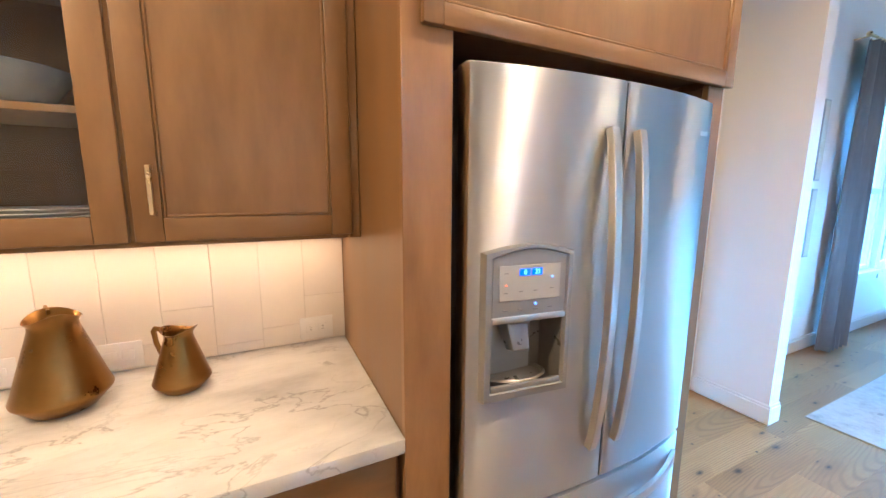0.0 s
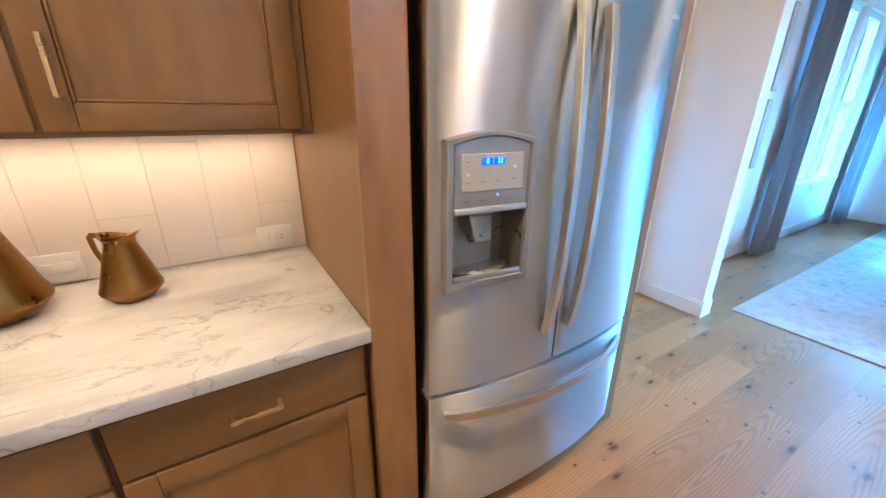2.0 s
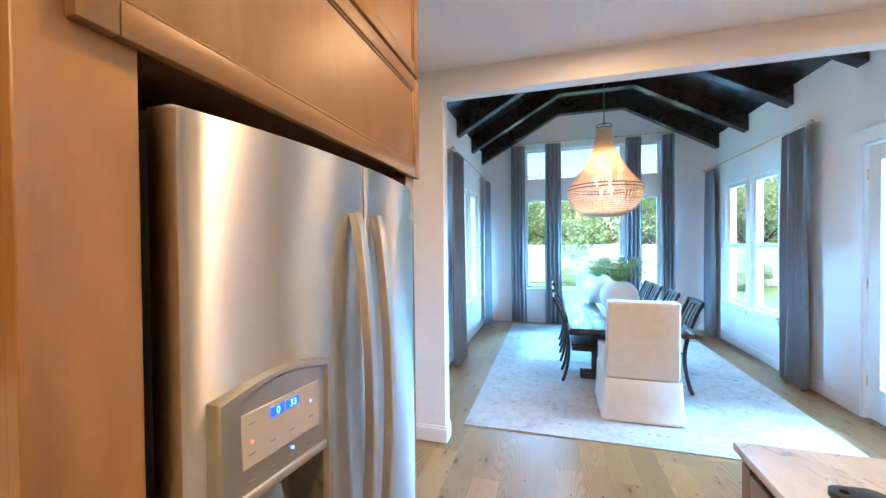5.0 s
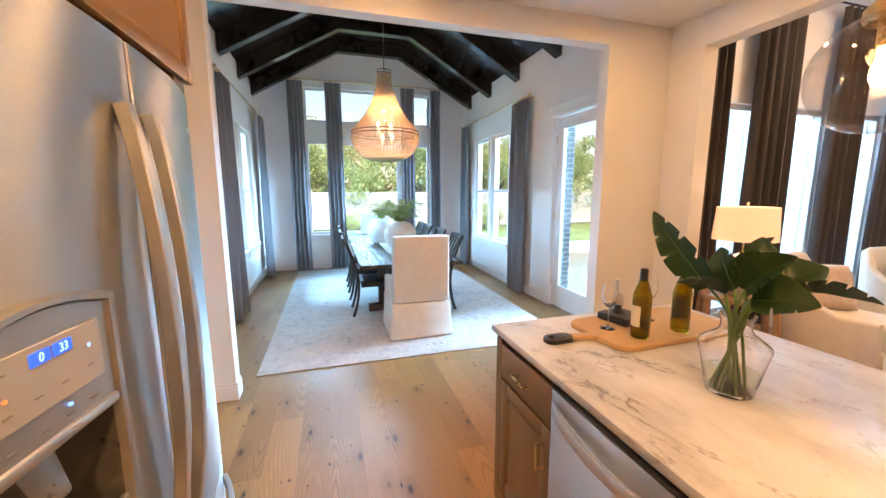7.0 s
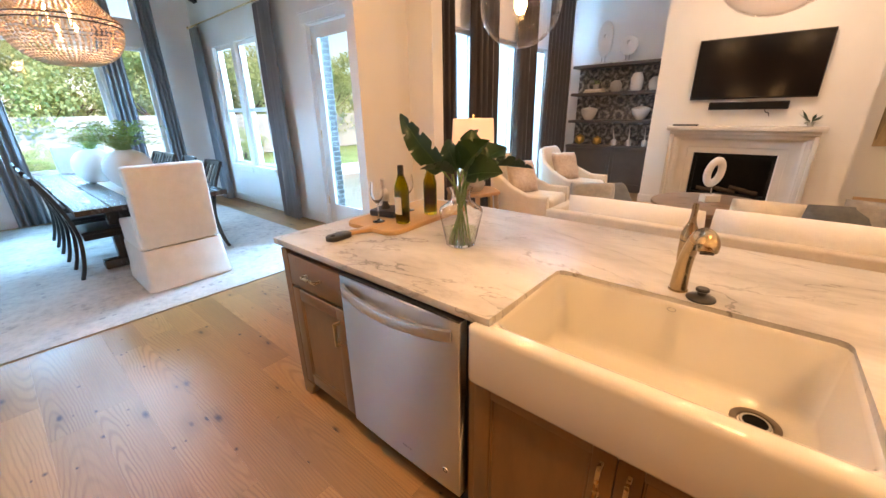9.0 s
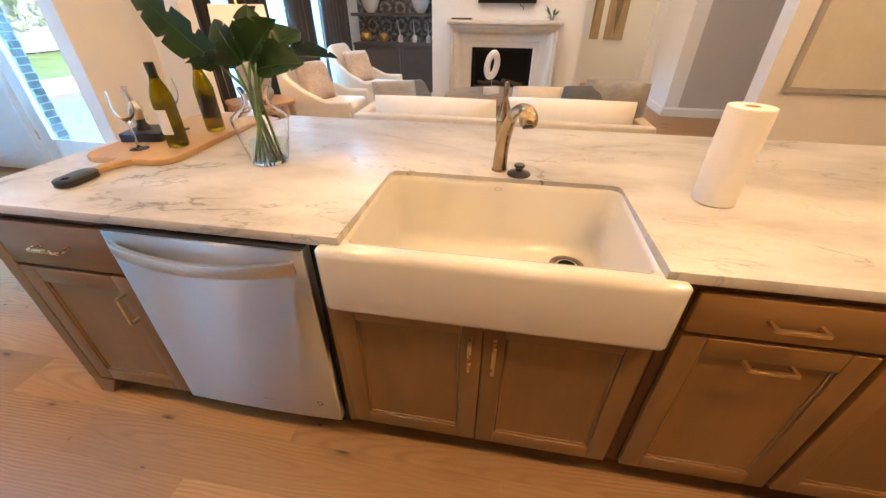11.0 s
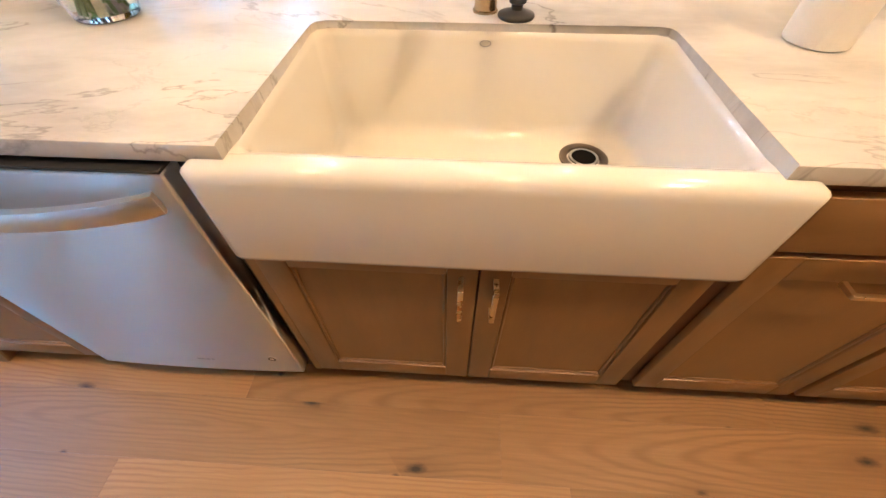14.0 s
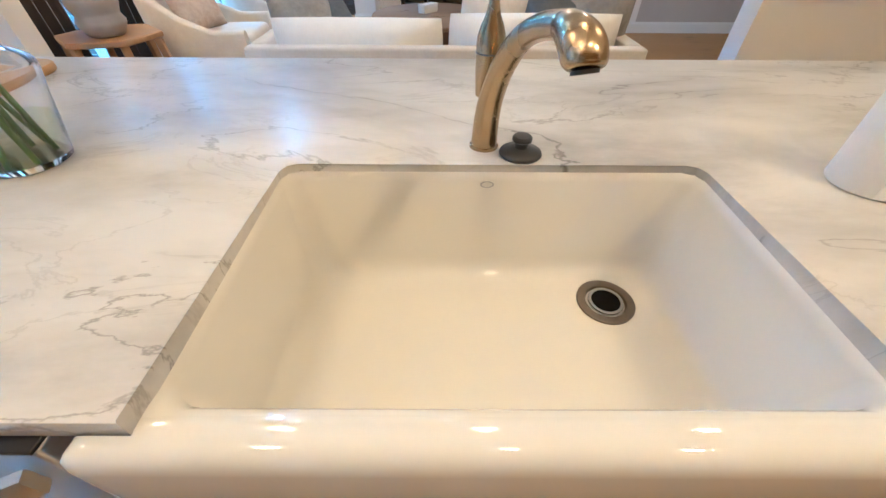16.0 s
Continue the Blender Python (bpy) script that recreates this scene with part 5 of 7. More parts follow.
SPOUT = [(0, 0, 0.006), (-0.001, 0.004, 0.06), (-0.006, 0.020, 0.115), (-0.016, 0.055, 0.172), (-0.030, 0.100, 0.218), (-0.044, 0.145, 0.242), (-0.055, 0.190, 0.254), (-0.060, 0.215, 0.257)]


def spline(pts, n):
    """Points along a smooth curve through pts."""
    out = []
    for k in range(len(pts) - 1):
        p0, p1, p2, p3 = (Vector(pts[max(0, min(len(pts) - 1, k + d))]) for d in (-1, 0, 1, 2))
        for j in range(n):
            t = j / n
            out.append(0.5 * (2 * p1 + (p2 - p0) * t + (2 * p0 - 5 * p1 + 4 * p2 - p3) * t * t + (3 * p1 - p0 - 3 * p2 + p3) * t ** 3))
    return out + [Vector(pts[-1])]


line = spline(SPOUT, 4)
part("spout", sweep(line, [0.0262 - 0.0090 * min(1, k / 18) for k in range(len(line))], 24), FAUCET, tap, smooth=60)
HEAD = spline([(-0.058, 0.205, 0.2575), (-0.063, 0.232, 0.2555), (-0.067, 0.256, 0.249), (-0.069, 0.272, 0.239), (-0.0695, 0.278, 0.230)], 4)
part("spray_head", sweep(HEAD, [0.0165, 0.018, 0.0195, 0.0208, 0.022, 0.0232, 0.0242, 0.025, 0.0254, 0.0256, 0.0256, 0.0253, 0.0248, 0.024, 0.023, 0.0215, 0.019], 24), FAUCET, tap, smooth=60)
part("spray_face", sweep([(-0.0695, 0.279, 0.2295), (-0.070, 0.2805, 0.2255)], 0.0155, 20), DARKPLASTIC, tap)
part("spray_button", sweep([(-0.060, 0.222, 0.238), (-0.063, 0.236, 0.231)], [0.005, 0.007], 12), DARKPLASTIC, tap)
part("handle_body", lathe([(0.022, 0.10), (0.0245, 0.14), (0.0245, 0.172), (0.0255, 0.184), (0.0245, 0.198), (0.0195, 0.214), (0.0125, 0.230), (0.0090, 0.246), (0.0082, 0.262), (0.0092, 0.282), (0.0075, 0.294), (0, 0.296)], 28, centre=(0.001, -0.008)), FAUCET, tap, smooth=60)
part("seam_ring", lathe([(0.0248, 0.172), (0.0260, 0.1735), (0.0248, 0.175)], 28, centre=(0.001, -0.008)), DARKPLASTIC, tap)
stop = thing("sink_stopper", (0.521, -0.525, 0.915), "black rubber sink stopper on the worktop", "stopper")
part("disc", lathe([(0, 0), (0.040, 0), (0.042, 0.003), (0.040, 0.008), (0.024, 0.012), (0.016, 0.016), (0, 0.016)], 36), DARKPLASTIC, stop, smooth=60)
part("knob", lathe([(0.013, 0.015), (0.013, 0.026), (0.019, 0.030), (0.019, 0.036), (0.016, 0.039), (0, 0.040)], 28), DARKPLASTIC, stop)


# ---- dining room ----
def curtain(name, axis, at, a0, a1, z0, z1, material, label, group, folds=5, amp=0.035, seed=1):
    """A hanging panel of soft folds, 4 mm thick; it hangs in the plane axis = at."""
    rng = random.Random(seed)
    c = thing(name, ((at, (a0 + a1) / 2, z0) if axis == "x" else ((a0 + a1) / 2, at, z0)), label, "curtain", group)
    ph = [rng.uniform(-0.5, 0.5) for _ in range(folds + 1)]
    nu, nz = folds * 10, 16
    rows = []
    for side in (-1, 1):
        for j in range(nz + 1):
            v = j / nz
            ring = []
            for i in range(nu + 1):
                u = i / nu
                w = (a1 - a0) * (0.90 + 0.10 * (1 - v) ** 2)
                a = (u - 0.5) * w + 0.012 * math.sin(7 * v + ph[0] * 6) * (1 - v)
                depth = amp * (0.55 + 0.45 * (1 - v)) * math.sin(2 * math.pi * folds * u + ph[int(u * folds)] * 0.8 + 0.5 * math.sin(3 * v))
                depth += 0.3 * amp * math.sin(2 * math.pi * folds * 2.0 * u + 1.3) * (1 - 0.4 * v)
                d = depth + side * 0.002
                z = v * (z1 - z0)
                ring.append((d, a, z) if axis == "x" else (a, d, z))
            rows.append(ring)
    bm = bmesh.new()
    n = nz + 1
    vs = [[bm.verts.new(p) for p in r] for r in rows]
    front, back_ = vs[:n], vs[n:]
    for grid in (front, back_):
        for p, q in zip(grid, grid[1:]):
            for i in range(nu):
                bm.faces.new((p[i], p[i + 1], q[i + 1], q[i]))
    for a, b in ((front[0], back_[0]), (front[-1], back_[-1])):
        for i in range(nu):
            bm.faces.new((a[i], a[i + 1], b[i + 1], b[i]))
    for i in (0, nu):
        for j in range(nz):
            bm.faces.new((front[j][i], front[j + 1][i], back_[j + 1][i], back_[j][i]))
    part("cloth", bm, material, c, smooth=70)
    for k in range(folds):
        a = ((k + 0.5) / folds - 0.5) * (a1 - a0) * 0.9
        r = bmesh.new()
        p = (0, a, z1 - z0 + 0.012) if axis == "x" else (a, 0, z1 - z0 + 0.012)
        ring = []
        for q in range(13):
            t = 2 * math.pi * q / 12
            ring.append((p[0] + 0.017 * math.cos(t), p[1], p[2] + 0.017 * math.sin(t)) if axis == "x" else (p[0], p[1] + 0.017 * math.cos(t), p[2] + 0.017 * math.sin(t)))
        part("ring", sweep(ring, 0.002, 6, bm=r, up=(0.3, 0.2, 0.1)), BRASS, c)
    return c


def rod(axis, at, a0, a1, z, label, wall, material=BRASS):
    r = thing("curtain_rod", (0, 0, 0), label, "curtain rod")
    end = (lambda a, d=0.0: (at + d, a, z)) if axis == "x" else (lambda a, d=0.0: (a, at + d, z))
    part("bar", sweep([end(a0), end(a1)], 0.011, 14), material, r)
    for a, s in ((a0, -1), (a1, 1)):
        b = lathe([(0, -0.024), (0.016, -0.016), (0.022, 0), (0.016, 0.016), (0, 0.024)], 16)
        part("finial", tilt(b, Matrix.Translation(end(a + s * 0.018))), material, r)
    for a in (a0 + 0.06, a1 - 0.06):
        off = wall - at
        part("bracket", sweep([end(a), end(a, off)], 0.007, 10), material, r)
    return r


FC1 = DFAR - 0.11
for n, (a, b) in enumerate(((1.15, 1.46), (0.44, 0.78), (-1.02, -0.71), (-1.58, -1.33))):
    curtain("curtain", "x", FC1, a, b, 0.012, 3.655, CURTAIN, "floor-length grey linen curtain panel", "dining room curtains", 4, 0.045, n + 3)
rod("x", FC1, -1.62, 1.50, 3.685, "long brass curtain rod over the end windows", DFAR)
for n, (a, b) in enumerate(((5.48, 5.94), (7.98, 8.36))):
    curtain("curtain", "y", DL - 0.12, a, b, 0.012, 2.885, CURTAIN, "floor-length grey linen curtain panel", "dining room curtains", 5, 0.05, n + 13)
rod("y", DL - 0.12, 5.45, 8.40, 2.915, "brass curtain rod over the side windows", DL)
for n, (a, b) in enumerate(((5.62, 6.10), (8.06, 8.40))):
    curtain("curtain", "y", DR + 0.12, a, b, 0.012, 2.885, CURTAIN, "floor-length grey linen curtain panel", "dining room curtains", 5, 0.05, n + 23)
rod("y", DR + 0.12, 5.58, 8.44, 2.915, "brass curtain rod over the side windows", DR)

# rug
RX0, RX1, RY0, RY1 = 3.955, 8.44, -1.66, 1.412
rug = thing("rug", ((RX0 + RX1) / 2, (RY0 + RY1) / 2, 0.0), "faded cream and grey patterned area rug", "rug")
hw, hd = (RX1 - RX0) / 2, (RY1 - RY0) / 2
part("weave", box(-hw, hw, -hd, hd, 0.0, 0.011, 0.004, 2), RUG, rug)
bind = bmesh.new()
for dims in ((-hw - 0.004, hw + 0.004, -hd - 0.006, -hd + 0.002), (-hw - 0.004, hw + 0.004, hd - 0.002, hd + 0.006)):
    box(dims[0], dims[1], dims[2], dims[3], 0.0, 0.010, 0.003, 1, bm=bind)
for dims in ((-hw - 0.006, -hw + 0.002), (hw - 0.002, hw + 0.006)):
    box(dims[0], dims[1], -hd + 0.003, hd - 0.003, 0.0, 0.010, 0.003, 1, bm=bind)
part("binding", bind, surface("tan_binding", (0.34, 0.29, 0.23), (0.42, 0.36, 0.29), 0.9, scale=60.0), rug)
rng = random.Random(5)
pat = bmesh.new()
for inset, size, chance in ((0.22, 0.055, 0.5), (0.34, 0.03, 0.4), (0.60, 0.08, 0.3), (0.85, 0.05, 0.25)):
    w, d = hw - inset, hd - inset
    run = [(-w + k * size * 1.3, s * d, 0) for s in (-1, 1) for k in range(int(2 * w / (size * 1.3)))] + [(s * w, -d + k * size * 1.3, 1) for s in (-1, 1) for k in range(int(2 * d / (size * 1.3)))]
    for x, y, way in run:
        if rng.random() < chance * (0.55 + 0.9 * noise.noise((x * 0.9, y * 0.9, inset))):
            s1, s2 = size * rng.uniform(0.3, 0.5), size * rng.uniform(0.15, 0.5)
            q = [pat.verts.new((x + dx * (s1 if not way else s2) * rng.uniform(0.7, 1.1), y + dy * (s2 if not way else s1) * rng.uniform(0.7, 1.1), 0.0114)) for dx, dy in ((-1, -1), (1, -1), (1, 1), (-1, 1))]
            pat.faces.new(q)
tagged(part("worn_border", pat, RUGLINE, rug, "worn grey border pattern", smooth=None), kind="stuff")

# table
TX0, TX1, TYC, TW2 = 4.74, 8.0, -0.135, 0.60
table = thing("dining_table", ((TX0 + TX1) / 2, TYC, 0.0), "long dark-stained wooden trestle dining table", "table")
hl = (TX1 - TX0) / 2
for k in range(5):
    w = 2 * TW2 / 5
    part("plank", box(-hl, hl, -TW2 + k * w + 0.001, -TW2 + (k + 1) * w - 0.001, 0.715, 0.760, 0.003, 1), TABLEWOOD, table)
part("apron", box(-hl + 0.35, hl - 0.35, -0.05, 0.05, 0.62, 0.714, 0.004, 1), TABLEWOOD, table)
for s in (-1, 1):
    part("leg", box(s * (hl - 0.75) - 0.06, s * (hl - 0.75) + 0.06, -0.32, 0.32, 0.10, 0.62, 0.012, 2), TABLEWOOD, table)
    part("foot", box(s * (hl - 0.75) - 0.07, s * (hl - 0.75) + 0.07, -0.45, 0.45, 0.0115, 0.10, 0.012, 2), TABLEWOOD, table)
part("stretcher", box(-hl + 0.82, hl - 0.82, -0.04, 0.04, 0.22, 0.32, 0.006, 1), TABLEWOOD, table)
solo("table_runner", box(-1.45, 1.15, -0.17, 0.17, 0.0, 0.004, 0.0015, 1), SLIP, "white linen runner along the dining table", "runner", place=((TX0 + TX1) / 2, TYC, 0.7605))


def side_chair(place, turn):
    """Local: the sitter faces -y; the back stands at +y."""
    c = thing("dining_chair", place, "dark ebony wooden slat-back dining chair tucked under the table", "chair", "side chairs at the dining table", turn)
    seat = box(-0.225, 0.225, -0.46, -0.02, 0.43, 0.462, 0.012, 3)
    part("seat", seat, CHAIRWOOD, c)
    part("seat_frame", box(-0.205, 0.205, -0.43, -0.03, 0.375, 0.43, 0.004, 1), CHAIRWOOD, c)
    for s in (-1, 1):
        post = spline([(s * 0.205, 0.075, 0.012), (s * 0.205, 0.03, 0.16), (s * 0.205, 0.0, 0.40), (s * 0.205, 0.03, 0.62), (s * 0.205, 0.10, 0.84), (s * 0.205, 0.175, 1.0)], 4)
        part("back_leg", sweep(post, 1.0, flat=(0.016, 0.024), square=True, up=(1, 0, 0)), CHAIRWOOD, c)
        leg = spline([(s * 0.20, -0.42, 0.43), (s * 0.20, -0.425, 0.22), (s * 0.20, -0.45, 0.012)], 4)
        part("front_leg", sweep(leg, [1.0] * 4 + [0.95, 0.9, 0.85, 0.8, 0.75], flat=(0.02, 0.02), square=True, up=(1, 0, 0)), CHAIRWOOD, c)
    part("crest_rail", sweep([(-0.22, 0.170, 0.975), (0, 0.180, 0.98), (0.22, 0.170, 0.975)], 1.0, flat=(0.013, 0.032), square=True), CHAIRWOOD, c)
    part("lower_rail", sweep([(-0.19, 0.028, 0.60), (0.19, 0.028, 0.60)], 1.0, flat=(0.010, 0.022), square=True), CHAIRWOOD, c)
    for x in (-0.105, 0.0, 0.105):
        slat = spline([(x, 0.03, 0.61), (x, 0.085, 0.80), (x, 0.166, 0.965)], 3)
        part("slat", sweep(slat, 1.0, flat=(0.007, 0.030), square=True, up=(1, 0, 0)), CHAIRWOOD, c)
    return c


first = side_chair((5.50, 0.445, 0.0), 0)
for x in (6.28, 7.06):
    copy_thing(first, pose(x, 0.455, 0, 0, 0, 0))
for x in (5.42, 6.2, 6.98, 7.5):
    copy_thing(first, pose(x, 2 * TYC - 0.455, 0, 0, 0, 180))


def host_chair(place, turn):
    """Local: back face at x = 0, the sitter faces +x."""
    c = thing("host_chair", place, "oatmeal linen slipcovered host chair with skirt", "chair", "slipcovered chairs at the table ends", turn)
    b = box(-0.01, 0.13, -0.305, 0.305, 0.40, 1.115, 0.022, 3)
    for v in b.verts:
        v.co.x -= 0.05 * (v.co.z - 0.40) / 0.7
        v.co.y *= 0.97 + 0.03 * (1.115 - v.co.z) / 0.7
    part("backrest", b, SLIP, c)
    part("seat", box(0.06, 0.62, -0.255, 0.255, 0.36, 0.49, 0.03, 3), SLIP, c)
    for s in (-1, 1):
        arm = box(0.05, 0.60, s * 0.285 - 0.03, s * 0.285 + 0.03, 0.36, 0.70, 0.02, 3)
        for v in arm.verts:
            if v.co.z > 0.5:
                v.co.z -= 0.10 * max(0, (v.co.x - 0.1) / 0.5) ** 1.5
        part("arm", arm, SLIP, c)
    prof = rounded(-0.012, 0.63, -0.315, 0.315, 0.03, 3)
    rings = []
    for z, grow in ((0.395, 0.0), (0.388, 0.006), (0.20, 0.012), (0.05, 0.026), (0.022, 0.028)):
        ring = []
        for k, (x, y) in enumerate(prof):
            wob = 0.005 * math.sin(k * 1.9) * (0.395 - z) / 0.37
            cx, cy = x - 0.31, y
            ring.append((0.31 + cx * (1 + (grow + wob) / 0.31), cy * (1 + (grow + wob) / 0.31), z))
        rings.append(ring)
    part("skirt", loft(rings), SLIP, c, smooth=50)
    part("piping", sweep([(p[0], p[1], 0.393) for p in prof] + [(prof[0][0], prof[0][1], 0.393)], 0.004, 6), SLIP, c)
    for sx, sy in ((0.04, -0.28), (0.04, 0.28), (0.58, -0.28), (0.58, 0.28)):
        part("foot", box(sx - 0.02, sx + 0.02, sy - 0.02, sy + 0.02, 0.012, 0.06, 0.003, 1), CHAIRWOOD, c)
    return c


host = host_chair((4.395, -0.148, 0.0), 0)
copy_thing(host, pose(8.32, -0.12, 0, 0, 0, 180))


def round_vase(place, s, label):
    prof = [(0, 0), (0.10, 0), (0.13, 0.012), (0.20, 0.10), (0.228, 0.19), (0.215, 0.28), (0.16, 0.355), (0.09, 0.392), (0.072, 0.40), (0.068, 0.397), (0.08, 0.38), (0.10, 0.30), (0, 0.28)]
    return solo("vase", lathe([(r * s, z * s) for r, z in prof], 40), PLASTER, label, "vase", place=place, group="white round vases", smooth=60)


round_vase((5.80, -0.175, 0.765), 1.0, "large round white plaster vase on the runner")
round_vase((6.62, -0.02, 0.765), 0.96, "round white plaster vase behind the fern")


def fern(place, label, seed, fronds=46, reach=0.40, rise=0.34):
    f = thing("fern", place, label, "plant")
    rng = random.Random(seed)
    for k in range(fronds):
        a = rng.uniform(0, 2 * math.pi)
        out, up = reach * rng.uniform(0.45, 1.0), rise * rng.uniform(0.35, 1.0)
        pts = [Vector((out * t * math.cos(a + 0.3 * t), out * t * math.sin(a + 0.3 * t), up * math.sin(t * 2.1) * 1.0)) for t in [q / 8 for q in range(9)]]
        bm = sweep(pts, [0.0022] * 9, 5)
        for q in range(1, 9):
            d = (pts[q] - pts[q - 1]).normalized()
            side = d.cross(Vector((0, 0, 1))).normalized()
            for s in (-1, 1):
                ln = 0.065 * (1 - 0.6 * abs(q / 8 - 0.45)) * rng.uniform(0.7, 1.1)
                tip = pts[q] + side * s * ln + d * ln * 0.7 + Vector((0, 0, rng.uniform(-0.012, 0.014)))
                w = d * 0.008
                m1 = (pts[q] + tip) / 2
                lift = Vector((0, 0, 0.004))
                v = [bm.verts.new(p) for p in (pts[q] - w * 0.4, m1 - w + lift, tip, m1 + w + lift, pts[q] + w * 0.4)]
                bm.faces.new(v)
        part("frond", bm, PLANT, f, smooth=60)
    return f


fern((5.80, -0.175, 1.12), "green fern arrangement in the large white vase", 3, 72, 0.46, 0.34)
fern((6.62, -0.02, 1.11), "green fern arrangement in the farther white vase", 8, 26, 0.34, 0.30)

# bead chandelier
CHX, CHY = 6.02, -0.035
ch = thing("chandelier", (CHX, CHY, 2.0), "wooden bead basket chandelier with lit bulbs", "chandelier")
part("canopy", lathe([(0, 2.30), (0.065, 2.30), (0.065, 2.318), (0, 2.318)], 24), DARKPLASTIC, ch)
part("stem", sweep([(0, 0, 1.20), (0, 0, 2.305)], 0.007, 10), DARKPLASTIC, ch)
for r, z, w in ((0.462, 0.385, 0.007), (0.462, 0.345, 0.007), (0.095, 1.195, 0.006), (0.09, 1.16, 0.006), (0.11, 0.01, 0.006)):
    ringp = [(r * math.cos(2 * math.pi * k / 48), r * math.sin(2 * math.pi * k / 48), z) for k in range(49)]
    part("hoop", sweep(ringp, w, 8), surface("dark_wire", (0.09, 0.075, 0.06), (0.13, 0.11, 0.09), 0.5, scale=20.0) if "dark_wire" not in bpy.data.materials else bpy.data.materials["dark_wire"], ch)


def beads(path, r, gap=1.92):
    """A string of low-poly beads along a path, as one mesh."""
    bm = bmesh.new()
    pts = [Vector(p) for p in path]
    total = sum((b - a).length for a, b in zip(pts, pts[1:]))
    n = max(2, int(total / (r * gap)))
    where, k, acc = [], 0, 0.0
    for i in range(n):
        want = total * (i + 0.5) / n
        while k < len(pts) - 2 and acc + (pts[k + 1] - pts[k]).length < want:
            acc += (pts[k + 1] - pts[k]).length
            k += 1
        seg = pts[k + 1] - pts[k]
        where.append(pts[k] + seg * ((want - acc) / max(seg.length, 1e-6)))
    for p in where:
        top_, bot = bm.verts.new(p + Vector((0, 0, r))), bm.verts.new(p - Vector((0, 0, r)))
        ring = [bm.verts.new(p + Vector((r * math.cos(a), r * math.sin(a), 0))) for a in [2 * math.pi * q / 5 for q in range(5)]]
        for q in range(5):
            bm.faces.new((top_, ring[q], ring[(q + 1) % 5]))
            bm.faces.new((bot, ring[(q + 1) % 5], ring[q]))
    return bm


for k in range(60):
    a = 2 * math.pi * k / 60
    up_ = [((0.09 + 0.372 * (1 - t) ** 2.1) * math.cos(a), (0.09 + 0.372 * (1 - t) ** 2.1) * math.sin(a), 0.385 + 0.775 * t) for t in [q / 12 for q in range(13)]]
    part("bead_string", beads(up_, 0.0150), BEAD, ch, smooth=60)
    low = [((0.10 + 0.362 * math.sin(t * math.pi / 2) ** 0.9) * math.cos(a), (0.10 + 0.362 * math.sin(t * math.pi / 2) ** 0.9) * math.sin(a), 0.34 - 0.335 * math.cos(t * math.pi / 2)) for t in [q / 10 for q in range(11)]]
    part("bead_string", beads(low, 0.0160), BEAD, ch, smooth=60)
for k in range(5):
    a = 2 * math.pi * k / 5 + 0.3
    x, y = 0.10 * math.cos(a), 0.10 * math.sin(a)
    z = 0.30 + 0.16 * (k % 3)
    part("candle", lathe([(0, z - 0.09), (0.012, z - 0.09), (0.012, z), (0, z)], 12, centre=(x, y)), CHINA, ch)
    part("bulb", lathe([(0, z), (0.010, z + 0.004), (0.019, z + 0.03), (0.014, z + 0.055), (0, z + 0.072)], 14, centre=(x, y)), BULB, ch, "lit candle bulb")
lamp("chandelier_lamp", "POINT", 20, (1.0, 0.60, 0.32), (CHX, CHY, 2.42), size=0.08)

# two slim frames on the side wall
for z0, z1 in ((0.965, 1.590), (1.662, 2.362)):
    fr = thing("picture_frame", (5.13, DL - 0.0015, z0), "slim silver picture frame on the dining wall", "picture", "dining wall pictures")
    h = z1 - z0
    part("frame", loft([[(x, 0, z) for x, z in ((-0.05, 0), (0.05, 0), (0.05, h), (-0.05, h))], [(x, -0.03, z) for x, z in ((-0.05, 0), (0.05, 0), (0.05, h), (-0.05, h))]]), surface("silver_frame", (0.45, 0.44, 0.42), (0.52, 0.51, 0.49), 0.4, 0.7, scale=20.0) if "silver_frame" not in bpy.data.materials else bpy.data.materials["silver_frame"], fr, smooth=None)
    part("print", box(-0.04, 0.04, -0.033, -0.0301, 0.015, h - 0.015), LABEL, fr)


# ---- living room ----
for n, (a, b) in enumerate(((-3.32, -2.74), (-4.34, -3.60), (-5.50, -4.84), (-7.04, -5.90))):
    curtain("drape", "x", 3.695 if n == 3 else 3.66, a, b, 0.012, 3.60, DRAPE, "floor-length charcoal drape beside a living room window", "living room drapes", 7 if n == 3 else 5, 0.042 if n == 3 else 0.055, n + 41)
rod("x", 3.66, -7.08, -2.72, 3.63, "black curtain rod over the living room windows", 3.80, DARKPLASTIC)

# built-in shelves
BX0, BX1, BY, BK = 1.985, 3.61, -6.90, -7.29
shelf = thing("built_in_bookcase", (0, 0, 0), "taupe built-in bookcase with patterned back panel", "bookcase")
part("counter", box(BX0, BX1, BK, BY + 0.03, 0.80, 0.845, 0.004, 1), BUILTIN, shelf)
part("base", box(BX0, BX1, BK, BY - 0.022, 0.0, 0.80), BUILTIN, shelf)
mid = 2.72
for a, b in ((BX0 + 0.01, mid - 0.003), (mid + 0.003, BX1 - 0.005)):
    d = new("door")
    d.parent = shelf
    for dims in ((a, a + 0.06, 0.09, 0.79), (b - 0.06, b, 0.09, 0.79), (a + 0.06, b - 0.06, 0.09, 0.15), (a + 0.06, b - 0.06, 0.73, 0.79)):
        part("frame", box(dims[0], dims[1], BY - 0.021, BY, dims[2], dims[3], 0.003, 1), BUILTIN, d)
    part("panel", box(a + 0.058, b - 0.058, BY - 0.020, BY - 0.010, 0.148, 0.732), BUILTIN, d)
